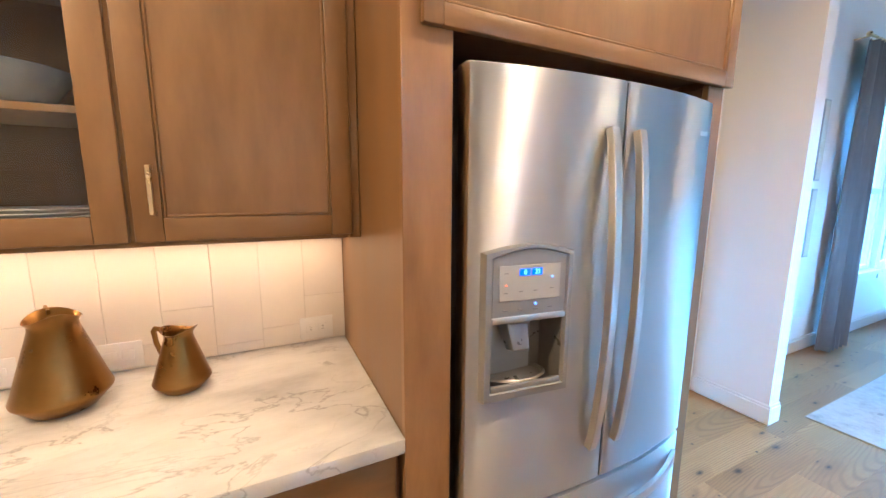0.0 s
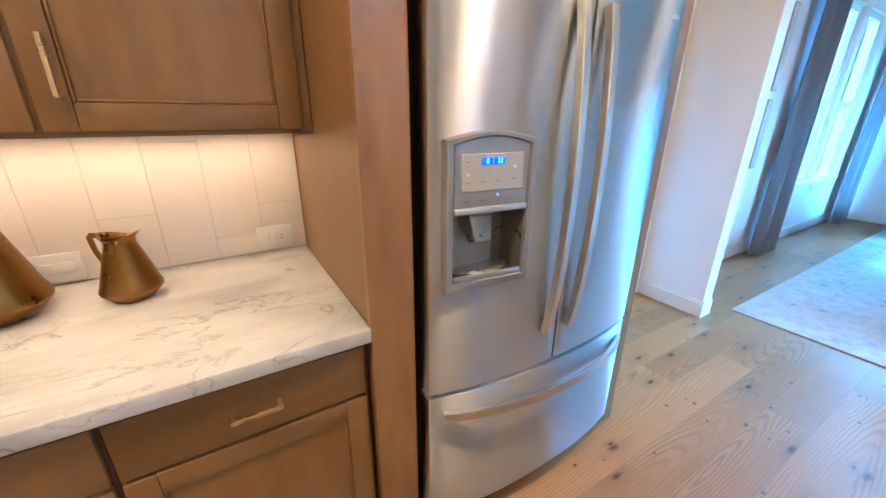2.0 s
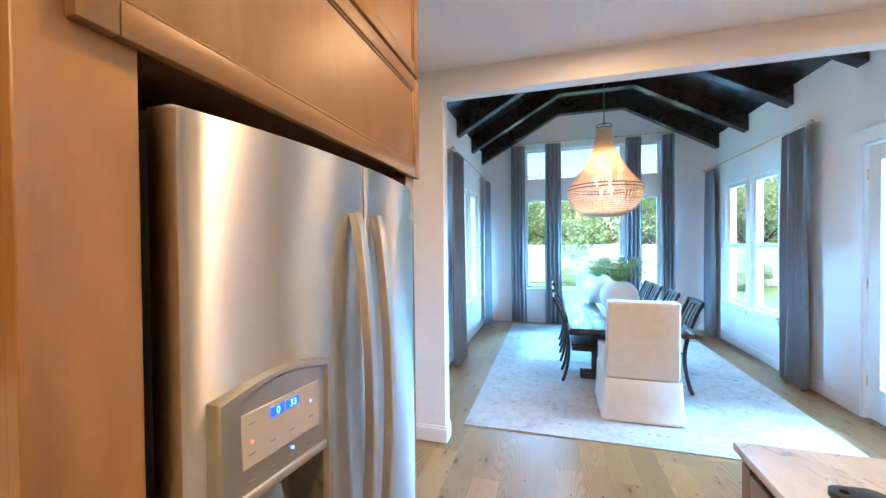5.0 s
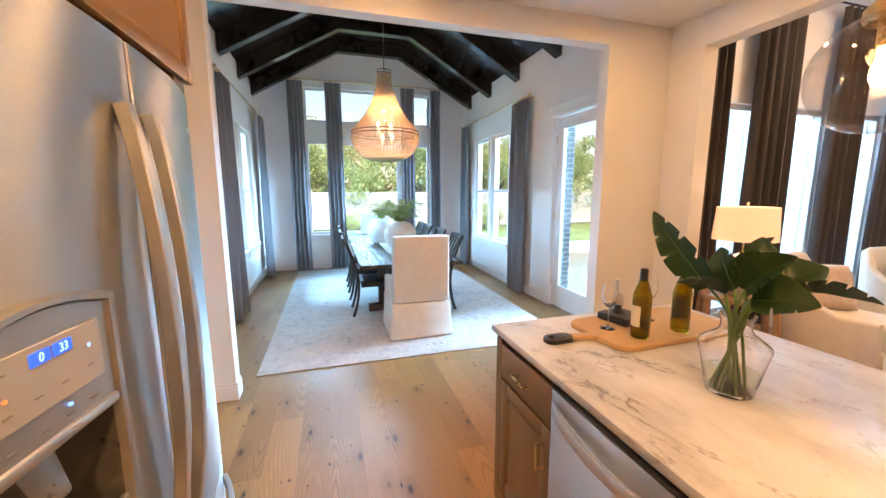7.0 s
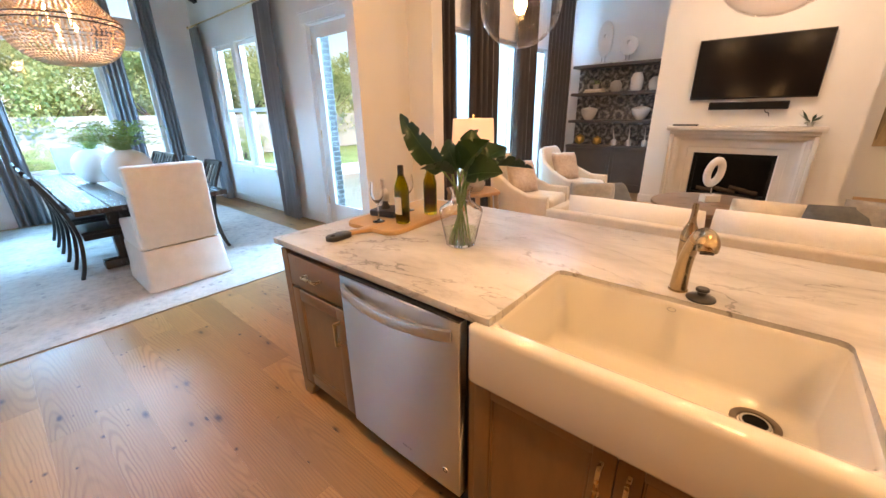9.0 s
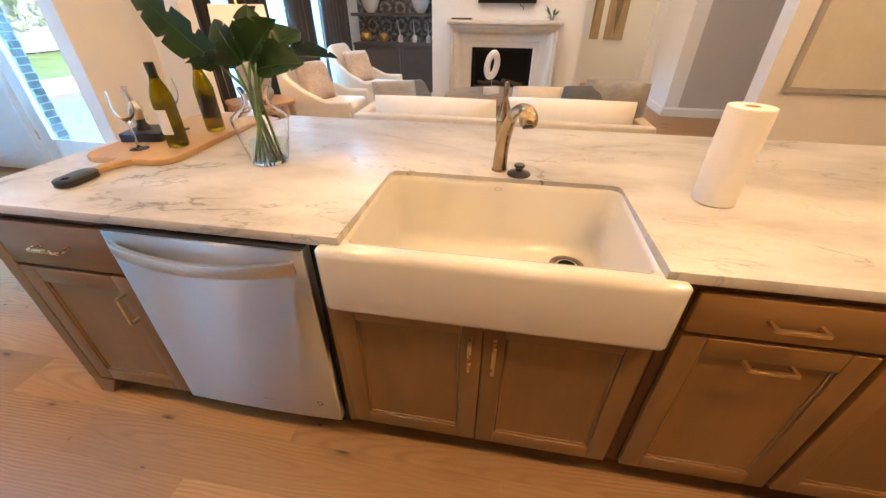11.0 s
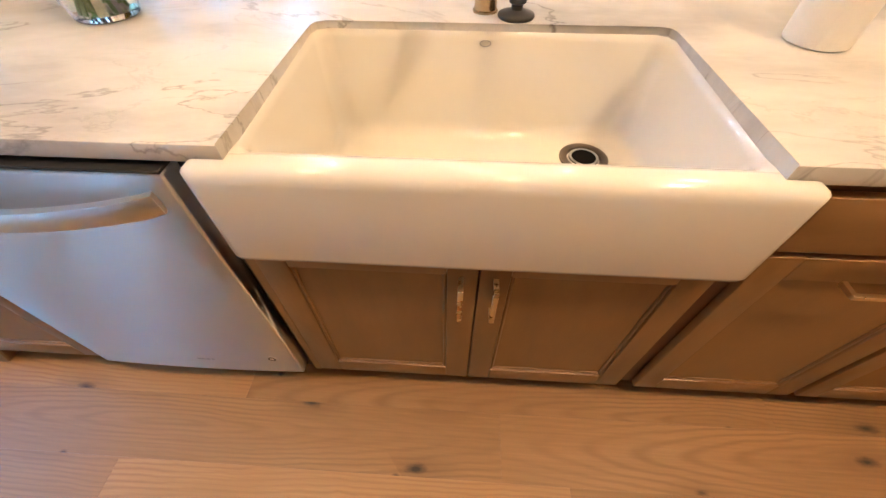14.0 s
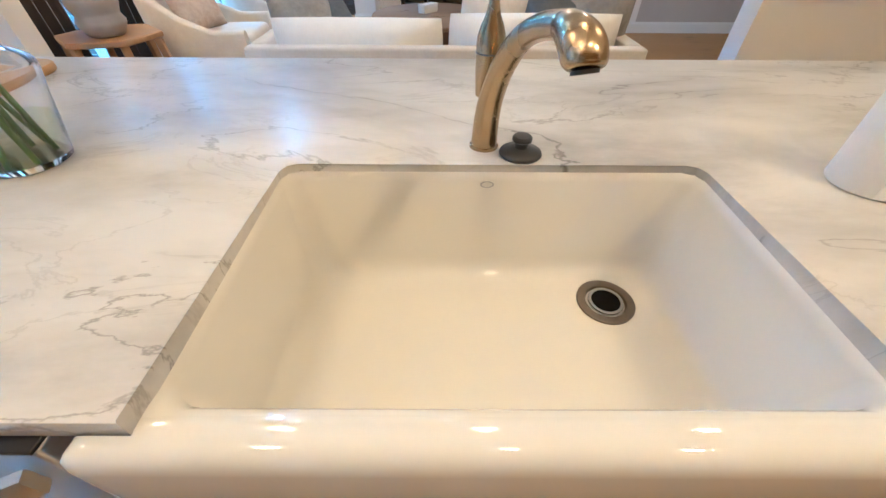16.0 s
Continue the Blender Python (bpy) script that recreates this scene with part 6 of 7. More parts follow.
for z in (1.265, 1.76, 2.245):
    part("shelf", box(BX0, BX1, BK, BY - 0.0, z, z + 0.05, 0.003, 1), BUILTIN, shelf)


def tile_back():
    m, nt, p = base("patterned_wallpaper", 0.6)
    L = nt.links.new
    mp = coords(nt, (3.6, 3.6, 3.6))
    v = node(nt, "TexVoronoi", Scale=1.0, Randomness=0.0)
    L(mp.outputs[0], v.inputs["Vector"])
    w = node(nt, "Math", operation="SINE")
    mu = node(nt, "Math", operation="MULTIPLY")
    mu.inputs[1].default_value = 21.0
    L(v.outputs["Distance"], mu.inputs[0]), L(mu.outputs[0], w.inputs[0])
    nz = node(nt, "TexNoise", Scale=7.0, Detail=6.0)
    L(mp.outputs[0], nz.inputs["Vector"])
    ad = node(nt, "Math", operation="MULTIPLY_ADD")
    ad.inputs[1].default_value = 0.12
    L(w.outputs[0], ad.inputs[0]), L(nz.outputs[0], ad.inputs[2])
    r = ramp(nt, ((0.3, (0.07, 0.075, 0.085)), (0.5, (0.20, 0.185, 0.17)), (0.70, (0.46, 0.46, 0.46))))
    L(ad.outputs[0], r.inputs[0]), L(r.outputs[0], p.inputs["Base Color"])
    return m


part("back_panel", box(BX0, BX1, BK, BK + 0.015, 0.846, 2.244), tile_back(), shelf, "patterned grey and blue back panel")


def turned(name, prof, material, place, label, category, seg=28, group="", squash=(1, 1)):
    return solo(name, lathe(prof, seg, squash=squash), material, label, category, place=place, group=group, smooth=55)


SY = -7.08
GREYPOT = surface("grey_stoneware", (0.36, 0.34, 0.32), (0.46, 0.44, 0.42), 0.6, scale=12.0, bump=0.3)
for x in (3.28, 2.34):
    u = thing("lidded_urn", (x, SY, 1.315), "white lidded ceramic urn on the shelf", "urn", "white shelf urns")
    part("pot", lathe([(0, 0), (0.06, 0), (0.07, 0.01), (0.13, 0.09), (0.155, 0.17), (0.158, 0.185), (0, 0.185)], 32), CHINA, u, smooth=55)
    part("lid", lathe([(0.162, 0.186), (0.162, 0.196), (0.11, 0.222), (0.03, 0.238), (0.012, 0.245), (0.02, 0.26), (0.012, 0.275), (0, 0.277)], 32), CHINA, u, smooth=55)
turned("vase", [(0, 0), (0.06, 0), (0.10, 0.05), (0.105, 0.12), (0.06, 0.19), (0.04, 0.20), (0, 0.2)], GREYPOT, (2.83, SY, 1.81), "small round stoneware vase on the shelf", "vase")
turned("vase", [(0, 0), (0.07, 0), (0.10, 0.04), (0.105, 0.22), (0.07, 0.30), (0.05, 0.31), (0, 0.31)], CHINA, (2.48, SY, 1.81), "tall pale ceramic vase on the shelf", "vase")
turned("vase", [(0, 0), (0.06, 0), (0.085, 0.05), (0.09, 0.15), (0.05, 0.21), (0.04, 0.22), (0, 0.22)], CHINA, (2.19, SY, 1.81), "short pale ceramic vase on the shelf", "vase")
for k, (w, mt) in enumerate(((0.17, LABEL), (0.15, CHINA))):
    solo("book", box(-w, w, -0.11, 0.11, 0, 0.032, 0.003, 1), mt, "pale hardback book lying on the shelf", "book", place=(3.22, SY, 1.811 + k * 0.033), group="shelf books")
pl = thing("potted_plant", (3.20, SY, 1.878), "small green plant in a grey pot on books", "plant")
part("pot", lathe([(0, 0), (0.045, 0), (0.055, 0.08), (0.048, 0.08), (0, 0.07)], 20), GREYPOT, pl)
rng = random.Random(9)
lf = bmesh.new()
for k in range(60):
    a, r, z = rng.uniform(0, 6.28), rng.uniform(0.0, 0.085), rng.uniform(0.075, 0.17)
    p = Vector((r * math.cos(a), r * math.sin(a), z))
    d = Vector((math.cos(a), math.sin(a), rng.uniform(-0.2, 0.8))) * 0.03
    s = d.cross(Vector((0, 0, 1))).normalized() * 0.012
    lf.faces.new([lf.verts.new(q) for q in (p, p + d * 0.5 + s, p + d, p + d * 0.5 - s)])
part("leaves", lf, PLANT, pl)


def facets(name, place, r, label):
    bm = bmesh.new()
    bmesh.ops.create_icosphere(bm, subdivisions=1, radius=r)
    bmesh.ops.scale(bm, vec=(1, 1, 0.95), verts=bm.verts)
    bmesh.ops.bevel(bm, geom=bm.edges[:], offset=0.004, segments=1, affect="EDGES")
    lo_ = min(v.co.z for v in bm.verts)
    bmesh.ops.translate(bm, vec=(0, 0, -lo_), verts=bm.verts)
    return solo(name, bm, GOLD, label, "ornament", place=place, smooth=None, group="gold shelf ornaments")


facets("faceted_ornament", (3.41, SY, 0.8455), 0.11, "faceted gold ornament on the bookcase counter")
facets("faceted_ornament", (3.06, SY, 0.8455), 0.095, "small faceted gold ornament on the bookcase counter")
for x, h, lean in ((2.74, 0.36, 14), (2.47, 0.37, 3), (2.20, 0.34, 3)):
    b = thing("bud_bottle", (x, SY, 0.8455), "white bottle with slim stopper on the counter", "bottle", "white counter bottles")
    part("bottle", lathe([(0, 0), (0.042, 0), (0.05, 0.012), (0.045, 0.10), (0.03, 0.12), (0, 0.12)], 20), CHINA, b)
    part("stopper", sweep([(0, 0, 0.115), (math.sin(radians(lean)) * h * 0.6, 0, h)], [0.014, 0.006], 10), CHINA, b)
for x, w, h, hole in ((3.12, 0.13, 0.60, 0.30), (2.70, 0.15, 0.30, 0.30)):
    s = thing("stone_sculpture", (x, SY, 2.2955), "white pierced stone sculpture on the bookcase", "sculpture", "bookcase sculptures")
    part("base", box(-0.15, 0.15, -0.06, 0.06, 0, 0.035, 0.004, 1), CHINA, s)
    n = 30
    rings = []
    for y, k in ((-0.03, 0.9), (-0.02, 1.0), (0.02, 1.0), (0.03, 0.9)):
        rings.append([(w * k * math.cos(2 * math.pi * q / n), y, 0.12 + h / 2 + h / 2 * k * math.sin(2 * math.pi * q / n)) for q in range(n)])
    for y, k in ((0.03, 0.45), (-0.03, 0.45)):
        rings.append([(w * k * hole * 2.6 * 0.6 * math.cos(2 * math.pi * q / n), y, 0.12 + h / 2 + 0.05 + w * 0.6 * k * math.sin(2 * math.pi * q / n)) for q in range(n)])
    rings.append(rings[0])
    part("stone", loft(rings, close=False), PLASTER, s, smooth=50)
    for q in (-0.03, 0.03):
        part("pin", sweep([(q, 0, 0.03), (q, 0, 0.16)], 0.006, 8), GREYPOT, s)

# television, sound bar, mantel
tv = thing("television", (0.778, -6.25, 0), "large dark wall-mounted flat television, off", "television")
part("casing", box(-0.70, 0.70, 0.005, 0.055, 1.612, 2.40, 0.006, 2), DARKPLASTIC, tv)
part("screen", box(-0.688, 0.688, 0.0555, 0.058, 1.630, 2.388, 0.001, 1), SCREEN, tv)
bar = thing("sound_bar", (0.775, -6.25, 1.47), "black sound bar mounted under the television", "speaker")
part("body", box(-0.445, 0.445, 0.002, 0.09, 0.0, 0.105, 0.012, 2), DARKPLASTIC, bar)
part("grille", box(-0.43, 0.43, 0.0905, 0.093, 0.012, 0.093, 0.002, 1), FIREBLACK, bar)
part("cable", sweep(spline([(-0.20, 0.03, 0.0), (-0.22, 0.02, -0.04), (-0.25, 0.02, -0.045), (-0.26, 0.02, -0.09)], 4), 0.005, 8), DARKPLASTIC, bar)

fp = thing("fireplace_surround", (0.79, -6.25, 0), "pale cast limestone fireplace surround with stepped moulding", "fireplace")
part("mantel_shelf", box(-0.90, 0.90, 0.0, 0.20, 1.185, 1.25, 0.012, 2), STONE, fp)
for k, (o, d, z) in enumerate(((0.85, 0.165, 1.185), (0.80, 0.125, 1.135))):
    i = o - 0.052
    part("moulding", box(-o, o, 0.0, d, z - 0.052, z - 0.0005 * k, 0.008, 2), STONE, fp)
    for s in (-1, 1):
        a, b = sorted((s * i, s * o))
        part("moulding", box(a, b, 0.0, d, 0.0, z - 0.0525, 0.008, 2), STONE, fp)
# hollow moulding that runs up one side, across and down the other
cove = bmesh.new()
runs = []
for o, z, d in ((0.748, 1.0825, 0.105), (0.735, 1.072, 0.105), (0.722, 1.062, 0.088), (0.690, 1.036, 0.064), (0.650, 1.002, 0.050), (0.606, 0.966, 0.046), (0.590, 0.950, 0.046), (0.590, 0.950, 0.0), (0.748, 1.0825, 0.0)):
    runs.append([cove.verts.new(p) for p in ((-o, d, 0), (-o, d, z), (o, d, z), (o, d, 0))])
for p, q in zip(runs, runs[1:] + runs[:1]):
    for k in range(3):
        cove.faces.new((p[k], p[k + 1], q[k + 1], q[k]))
cove.faces.new([r[0] for r in runs]), cove.faces.new([r[3] for r in runs][::-1])
part("cove_moulding", cove, STONE, fp, smooth=35)
part("lintel", box(-0.588, 0.588, 0.0, 0.035, 0.865, 0.9475, 0.003, 1), STONE, fp)
for s in (-1, 1):
    a, b = sorted((s * 0.505, s * 0.588))
    part("inner_jamb", box(a, b, 0.0, 0.035, 0.0, 0.8645, 0.003, 1), STONE, fp)
part("hearth_plinth", box(-0.505, 0.505, 0.0, 0.03, 0.0, 0.20, 0.003, 1), STONE, fp)
ins = thing("firebox", (0.79, -6.25, 0), "black gas firebox with glass front", "fireplace")
part("frame", loft([[(x, -0.02, z) for x, z in ((-0.5, 0.205), (0.5, 0.205), (0.5, 0.86), (-0.5, 0.86))], [(x, -0.002, z) for x, z in ((-0.5, 0.205), (0.5, 0.205), (0.5, 0.86), (-0.5, 0.86))], [(x, -0.002, z) for x, z in ((-0.45, 0.26), (0.45, 0.26), (0.45, 0.80), (-0.45, 0.80))], [(x, -0.02, z) for x, z in ((-0.45, 0.26), (0.45, 0.26), (0.45, 0.80), (-0.45, 0.80))]], close=False), FIREBLACK, ins, smooth=None)
part("back", box(-0.5, 0.5, -0.45, -0.43, 0.205, 0.86), FIREBLACK, ins)
part("floor", box(-0.5, 0.5, -0.43, -0.021, 0.2005, 0.215), FIREBLACK, ins)
rng = random.Random(4)
for k in range(5):
    x = -0.28 + 0.14 * k
    lg_ = sweep([(x - 0.10, -0.25 + rng.uniform(-0.05, 0.05), 0.26 + 0.03 * (k % 2)), (x + 0.12, -0.22 + rng.uniform(-0.05, 0.05), 0.29 + 0.05 * (k % 2))], [0.035, 0.03], 10)
    part("log", lg_, BARK, ins)
rem = solo("remote_tray", box(-0.16, 0.16, -0.07, 0.07, 0, 0.022, 0.004, 1), DARKPLASTIC, "flat black box on the mantel", "box", place=(1.46, -6.14, 1.2505))
mp_ = thing("mantel_plant", (0.07, -6.15, 1.2505), "small trailing green plant on the mantel", "plant")
part("pot", lathe([(0, 0), (0.03, 0), (0.036, 0.05), (0.03, 0.05), (0, 0.045)], 18), GREYPOT, mp_)
lf = bmesh.new()
rng = random.Random(12)
for k in range(26):
    a = rng.uniform(0, 6.28)
    p = Vector((0.02 * math.cos(a), 0.02 * math.sin(a), 0.06))
    d = Vector((math.cos(a), math.sin(a), rng.uniform(-0.3, 1.2))) * rng.uniform(0.06, 0.13)
    s = d.cross(Vector((0, 0, 1))).normalized() * 0.02
    lf.faces.new([lf.verts.new(q) for q in (p, p + d * 0.6 + s, p + d, p + d * 0.6 - s)])
part("leaves", lf, LEAF, mp_)

# hall pictures and doorway lining
for x in (-0.93, -1.42):
    a = thing("carved_panel", (x, -8.797, 0.86), "weathered wooden relief panel on the hall wall", "picture", "hall relief panels")
    part("board", box(-0.19, 0.19, 0.0, 0.035, 0, 1.22, 0.005, 1), ARTWOOD, a)
    leafp = bmesh.new()
    n = 28
    rings = []
    for y, k in ((0.036, 1.0), (0.05, 0.8), (0.056, 0.25)):
        rings.append([(0.10 * k * math.sin(2 * math.pi * q / n) * (0.6 + 0.4 * math.cos(2 * math.pi * q / n)), y, 0.61 + 0.52 * k * math.cos(2 * math.pi * q / n)) for q in range(n)])
    part("relief", loft(rings), surface("darker_relief", (0.18, 0.13, 0.08), (0.30, 0.23, 0.15), 0.8, scale=20.0, bump=0.5) if "darker_relief" not in bpy.data.materials else bpy.data.materials["darker_relief"], a)
pf = thing("picture_frame", (-1.70, -2.399, 0.93), "slim pewter picture frame on the white wall", "picture")
for dims in ((-0.42, 0.42, 0.0, 0.035), (-0.42, 0.42, 0.765, 0.80), (-0.42, -0.385, 0.035, 0.765), (0.385, 0.42, 0.035, 0.765)):
    part("frame", box(dims[0], dims[1], 0, 0.03, dims[2], dims[3], 0.003, 1), GREYPOT, pf)
part("print", box(-0.385, 0.385, 0.002, 0.012, 0.035, 0.765), LABEL, pf)

# sofa seen from behind
SFX, SFY = 0.66, -2.12
sofa = thing("sofa", (SFX, SFY, 0), "cream upholstered sofa with low back", "sofa")
SW = 1.125
part("back", box(-SW, SW, -0.09, 0.0, 0.10, 0.705, 0.018, 3), SOFACLOTH, sofa)
part("base", box(-SW, SW, -0.92, -0.091, 0.10, 0.30, 0.015, 2), SOFACLOTH, sofa)
for s in (-1, 1):
    a, b = sorted((s * SW, s * (SW - 0.09)))
    part("arm", box(a, b, -0.92, -0.091, 0.301, 0.705, 0.018, 3), SOFACLOTH, sofa)
for s in (-0.5, 0.5):
    part("seat_cushion", box(s * 0.92 - 0.455, s * 0.92 + 0.455, -0.93, -0.20, 0.301, 0.47, 0.045, 3), SOFACLOTH, sofa)
for x in (-SW + 0.08, SW - 0.08):
    for y in (-0.86, -0.08):
        part("foot", box(x - 0.03, x + 0.03, y - 0.03, y + 0.03, 0.0, 0.10, 0.004, 1), CHAIRWOOD, sofa)
for x, w, z in ((0.515, 1.04, 0.60), (-0.515, 1.04, 0.625)):
    part("back_cushion", tilt(pillow(w, 0.46, 0.28, puff=0.65), Matrix.Translation((x, -0.235, z)) @ pose(0, 0, 0, 80, 0, 0)), CUSHION, sofa, smooth=70)


def throw(place, w, material, label, rx=75, rz=0, group="sofa throw pillows", ry=0):
    return solo("throw_pillow", tilt(pillow(w, w, 0.16), pose(0, 0, w * 0.46, rx, ry, rz)), material, label, "pillow", place=place, group=group, smooth=70)


throw((-0.02, -2.52, 0.50), 0.46, BLUEGREY, "slate blue throw pillow on the sofa", 70, 10)
throw((-0.22, -2.50, 0.52), 0.48, FUR, "grey faux-fur throw pillow on the sofa", 72, -14)
throw((1.60, -2.72, 0.475), 0.42, FUR, "grey faux-fur throw pillow on the sofa arm", 64, -150)
throw((1.46, -2.88, 0.475), 0.42, BLUEGREY, "slate blue throw pillow on the sofa", 50, -120)
throw((0.36, -2.56, 0.49), 0.44, SOFACLOTH, "cream fringed throw pillow on the sofa", 72, 4)

# coffee table and ring sculpture
ct = thing("coffee_table", (0.80, -4.50, 0), "round walnut-topped pedestal coffee table", "table")
part("top", lathe([(0, 0.405), (0.62, 0.405), (0.635, 0.412), (0.64, 0.43), (0.635, 0.446), (0.62, 0.452), (0, 0.452)], 56), TABLEBROWN, ct)
part("pedestal", lathe([(0, 0), (0.40, 0), (0.40, 0.04), (0.30, 0.08), (0.26, 0.25), (0.30, 0.405), (0, 0.405)], 40), TABLEBROWN, ct)
rs = thing("ring_sculpture", (0.84, -4.55, 0.4525), "white stone ring sculpture on a block", "sculpture", turn=48)
part("base", box(-0.10, 0.10, -0.05, 0.05, 0, 0.085, 0.006, 2), CHINA, rs)
part("pin", sweep([(0, 0, 0.08), (0.01, 0, 0.20)], 0.006, 8), GREYPOT, rs)
n = 32
ringp = [(0.085 * math.cos(2 * math.pi * q / n) + 0.015, 0.02 * math.sin(2 * math.pi * q / n), 0.345 + 0.13 * math.sin(2 * math.pi * q / n)) for q in range(n + 1)]
part("ring", sweep(ringp, 1.0, seg=14, flat=(0.045, 0.032), up=(0, 1, 0)), PLASTER, rs, smooth=60)
bk = thing("wicker_basket", (-0.62, -5.55, 0), "brown woven wicker basket on the floor", "basket")
part("body", lathe([(0, 0), (0.20, 0), (0.24, 0.10), (0.25, 0.32), (0.255, 0.335), (0.24, 0.335), (0.22, 0.10), (0, 0.03)], 32), WICKER, bk)


# armchairs
def armchair(place, turn):
    """Local: the sitter faces -x; swooping arms fall from the back to the front."""
    c = thing("armchair", place, "cream linen swoop-arm lounge chair with patterned pillow", "armchair", "living room armchairs", turn)
    part("seat", box(-0.40, 0.34, -0.30, 0.30, 0.24, 0.45, 0.05, 3), SOFACLOTH, c)
    part("base", box(-0.40, 0.42, -0.40, 0.40, 0.12, 0.25, 0.02, 2), SOFACLOTH, c)
    n, rings = 15, []
    for k in range(n):
        t = k / (n - 1) * 2 - 1
        y = 0.41 * math.copysign(min(1, abs(t) * 1.35) ** 0.9, t) if abs(t) < 0.74 else math.copysign(0.41, t)
        x = 0.40 if abs(t) < 0.5 else 0.40 - 0.80 * ((abs(t) - 0.5) / 0.5) ** 1.15
        h = 0.95 if abs(t) < 0.42 else 0.95 - 0.44 * min(1, ((abs(t) - 0.42) / 0.42)) ** 0.75
        rings.append((x, y, h))
    bm = bmesh.new()
    sec = []
    for k, (x, y, h) in enumerate(rings):
        a, b = rings[max(0, k - 1)], rings[min(n - 1, k + 1)]
        d = Vector((b[0] - a[0], b[1] - a[1], 0)).normalized()
        nrm = Vector((d.y, -d.x, 0))
        lean = 0.10 * max(0, h - 0.5) if abs(k - n // 2) < 4 else 0.02
        ring = []
        for o, z in ((-0.045, 0.12), (0.045, 0.12), (0.045, h - 0.03), (0.025, h - 0.006), (0, h), (-0.025, h - 0.006), (-0.045, h - 0.03)):
            p = Vector((x, y, z)) + nrm * o + Vector((lean * (z > 0.3), 0, 0))
            ring.append(bm.verts.new(p))
        sec.append(ring)
    for p, q in zip(sec, sec[1:]):
        for j in range(7):
            bm.faces.new((p[j], p[(j + 1) % 7], q[(j + 1) % 7], q[j]))
    bm.faces.new(sec[0]), bm.faces.new(sec[-1][::-1])
    part("shell", bm, SOFACLOTH, c, smooth=60)
    for x in (-0.34, 0.36):
        for y in (-0.33, 0.33):
            part("foot", sweep([(x, y, 0.0), (x, y, 0.125)], [0.014, 0.022], 10), CHAIRWOOD, c)
    return c


ac = armchair((2.78, -3.80, 0), 6)
copy_thing(ac, pose(2.74, -5.16, 0, 0, 0, -4))
throw((2.92, -3.80, 0.445), 0.46, PATTERN, "patterned taupe pillow on the armchair", 66, -118, "armchair pillows")
throw((2.88, -5.16, 0.445), 0.46, PATTERN, "patterned taupe pillow on the armchair", 66, -122, "armchair pillows")

# side table and lamp
st = thing("side_table", (3.16, -2.98, 0), "faceted honey-wood side table beside the armchair", "table")
hexo = [(0.36 * math.cos(radians(60 * k + 15)), 0.33 * math.sin(radians(60 * k + 15))) for k in range(6)]
part("top", loft([[(x * s, y * s, z) for x, y in hexo] for s, z in ((0.97, 0.545), (1.0, 0.552), (1.0, 0.578), (0.985, 0.585))]), LIGHTWOOD, st, smooth=30)
for x, y in hexo:
    part("leg", sweep([(x * 0.98, y * 0.98, 0.0), (x * 0.86, y * 0.86, 0.545)], [1.0, 1.25], flat=(0.020, 0.020), square=True), LIGHTWOOD, st)
tl = thing("table_lamp", (3.12, -2.92, 0.585), "ribbed pale ceramic table lamp with lit drum shade", "lamp")
part("body", lathe([(0, 0), (0.10, 0), (0.115, 0.01), (0.15, 0.07), (0.155, 0.09), (0.135, 0.13), (0.14, 0.15), (0.158, 0.20), (0.155, 0.23), (0.125, 0.27), (0.128, 0.29), (0.13, 0.32), (0.09, 0.38), (0.03, 0.41), (0.02, 0.42), (0, 0.42)], 40), GREYPOT, tl, smooth=55)
part("stem", sweep([(0, 0, 0.41), (0, 0, 0.86)], 0.008, 10), BRASS, tl)
part("shade", lathe([(0.245, 0.535), (0.25, 0.535), (0.232, 0.838), (0.227, 0.838), (0.245, 0.535)], 48), SHADEGLOW, tl, "lit warm linen drum shade")
part("finial", lathe([(0, 0.85), (0.010, 0.86), (0.012, 0.872), (0, 0.885)], 14), BRASS, tl)
part("shade_spider", sweep([(-0.228, 0, 0.83), (0.228, 0, 0.83)], 0.003, 6), BRASS, tl)
lamp("table_lamp_bulb", "POINT", 4.5, (1.0, 0.66, 0.36), (3.12, -2.92, 1.27), size=0.05)


# ---- on and over the island ----
TOP = 0.915
bd = thing("cutting_board", (1.985, -0.62, TOP), "acacia paddle cutting board with dark handle", "board", turn=3)
prof = rounded(-0.195, 0.175, -0.44, 0.27, 0.07, 6)
part("board", loft([[(x * s, y * s, z) for x, y in prof] for s, z in ((0.985, 0.0), (1.0, 0.004), (1.0, 0.019), (0.988, 0.023))]), BOARDWOOD, bd, smooth=40)
hn = spline([(-0.03, 0.235, 0.012), (-0.005, 0.30, 0.012), (0.012, 0.37, 0.012)], 5)
part("neck", sweep(hn, [1.9, 1.7, 1.5, 1.3, 1.15, 1.05, 1.0, 1.0, 1.0, 1.0, 1.0], flat=(0.021, 0.0105 / 1.2), square=True), BOARDWOOD, bd)
ring_out = rounded(-0.025, 0.049, 0.362, 0.497, 0.034, 6)
hole = [(0.012 + 0.012 * math.cos(2 * math.pi * (k + 0.5) / len(ring_out)), 0.465 + 0.012 * math.sin(2 * math.pi * (k + 0.5) / len(ring_out))) for k in range(len(ring_out))]
rg = [[(x, y, 0.002) for x, y in ring_out], [(x, y, 0.020) for x, y in ring_out], [(x, y, 0.0225) for x, y in [((a - 0.012) * 0.9 + 0.012, (b - 0.43) * 0.95 + 0.43) for a, b in ring_out]], [(x, y, 0.0225) for x, y in hole], [(x, y, 0.002) for x, y in hole], [(x, y, 0.002) for x, y in ring_out]]
part("handle_tip", loft(rg, close=False), DARKPLASTIC, bd, "black dipped handle with hanging hole", 50)
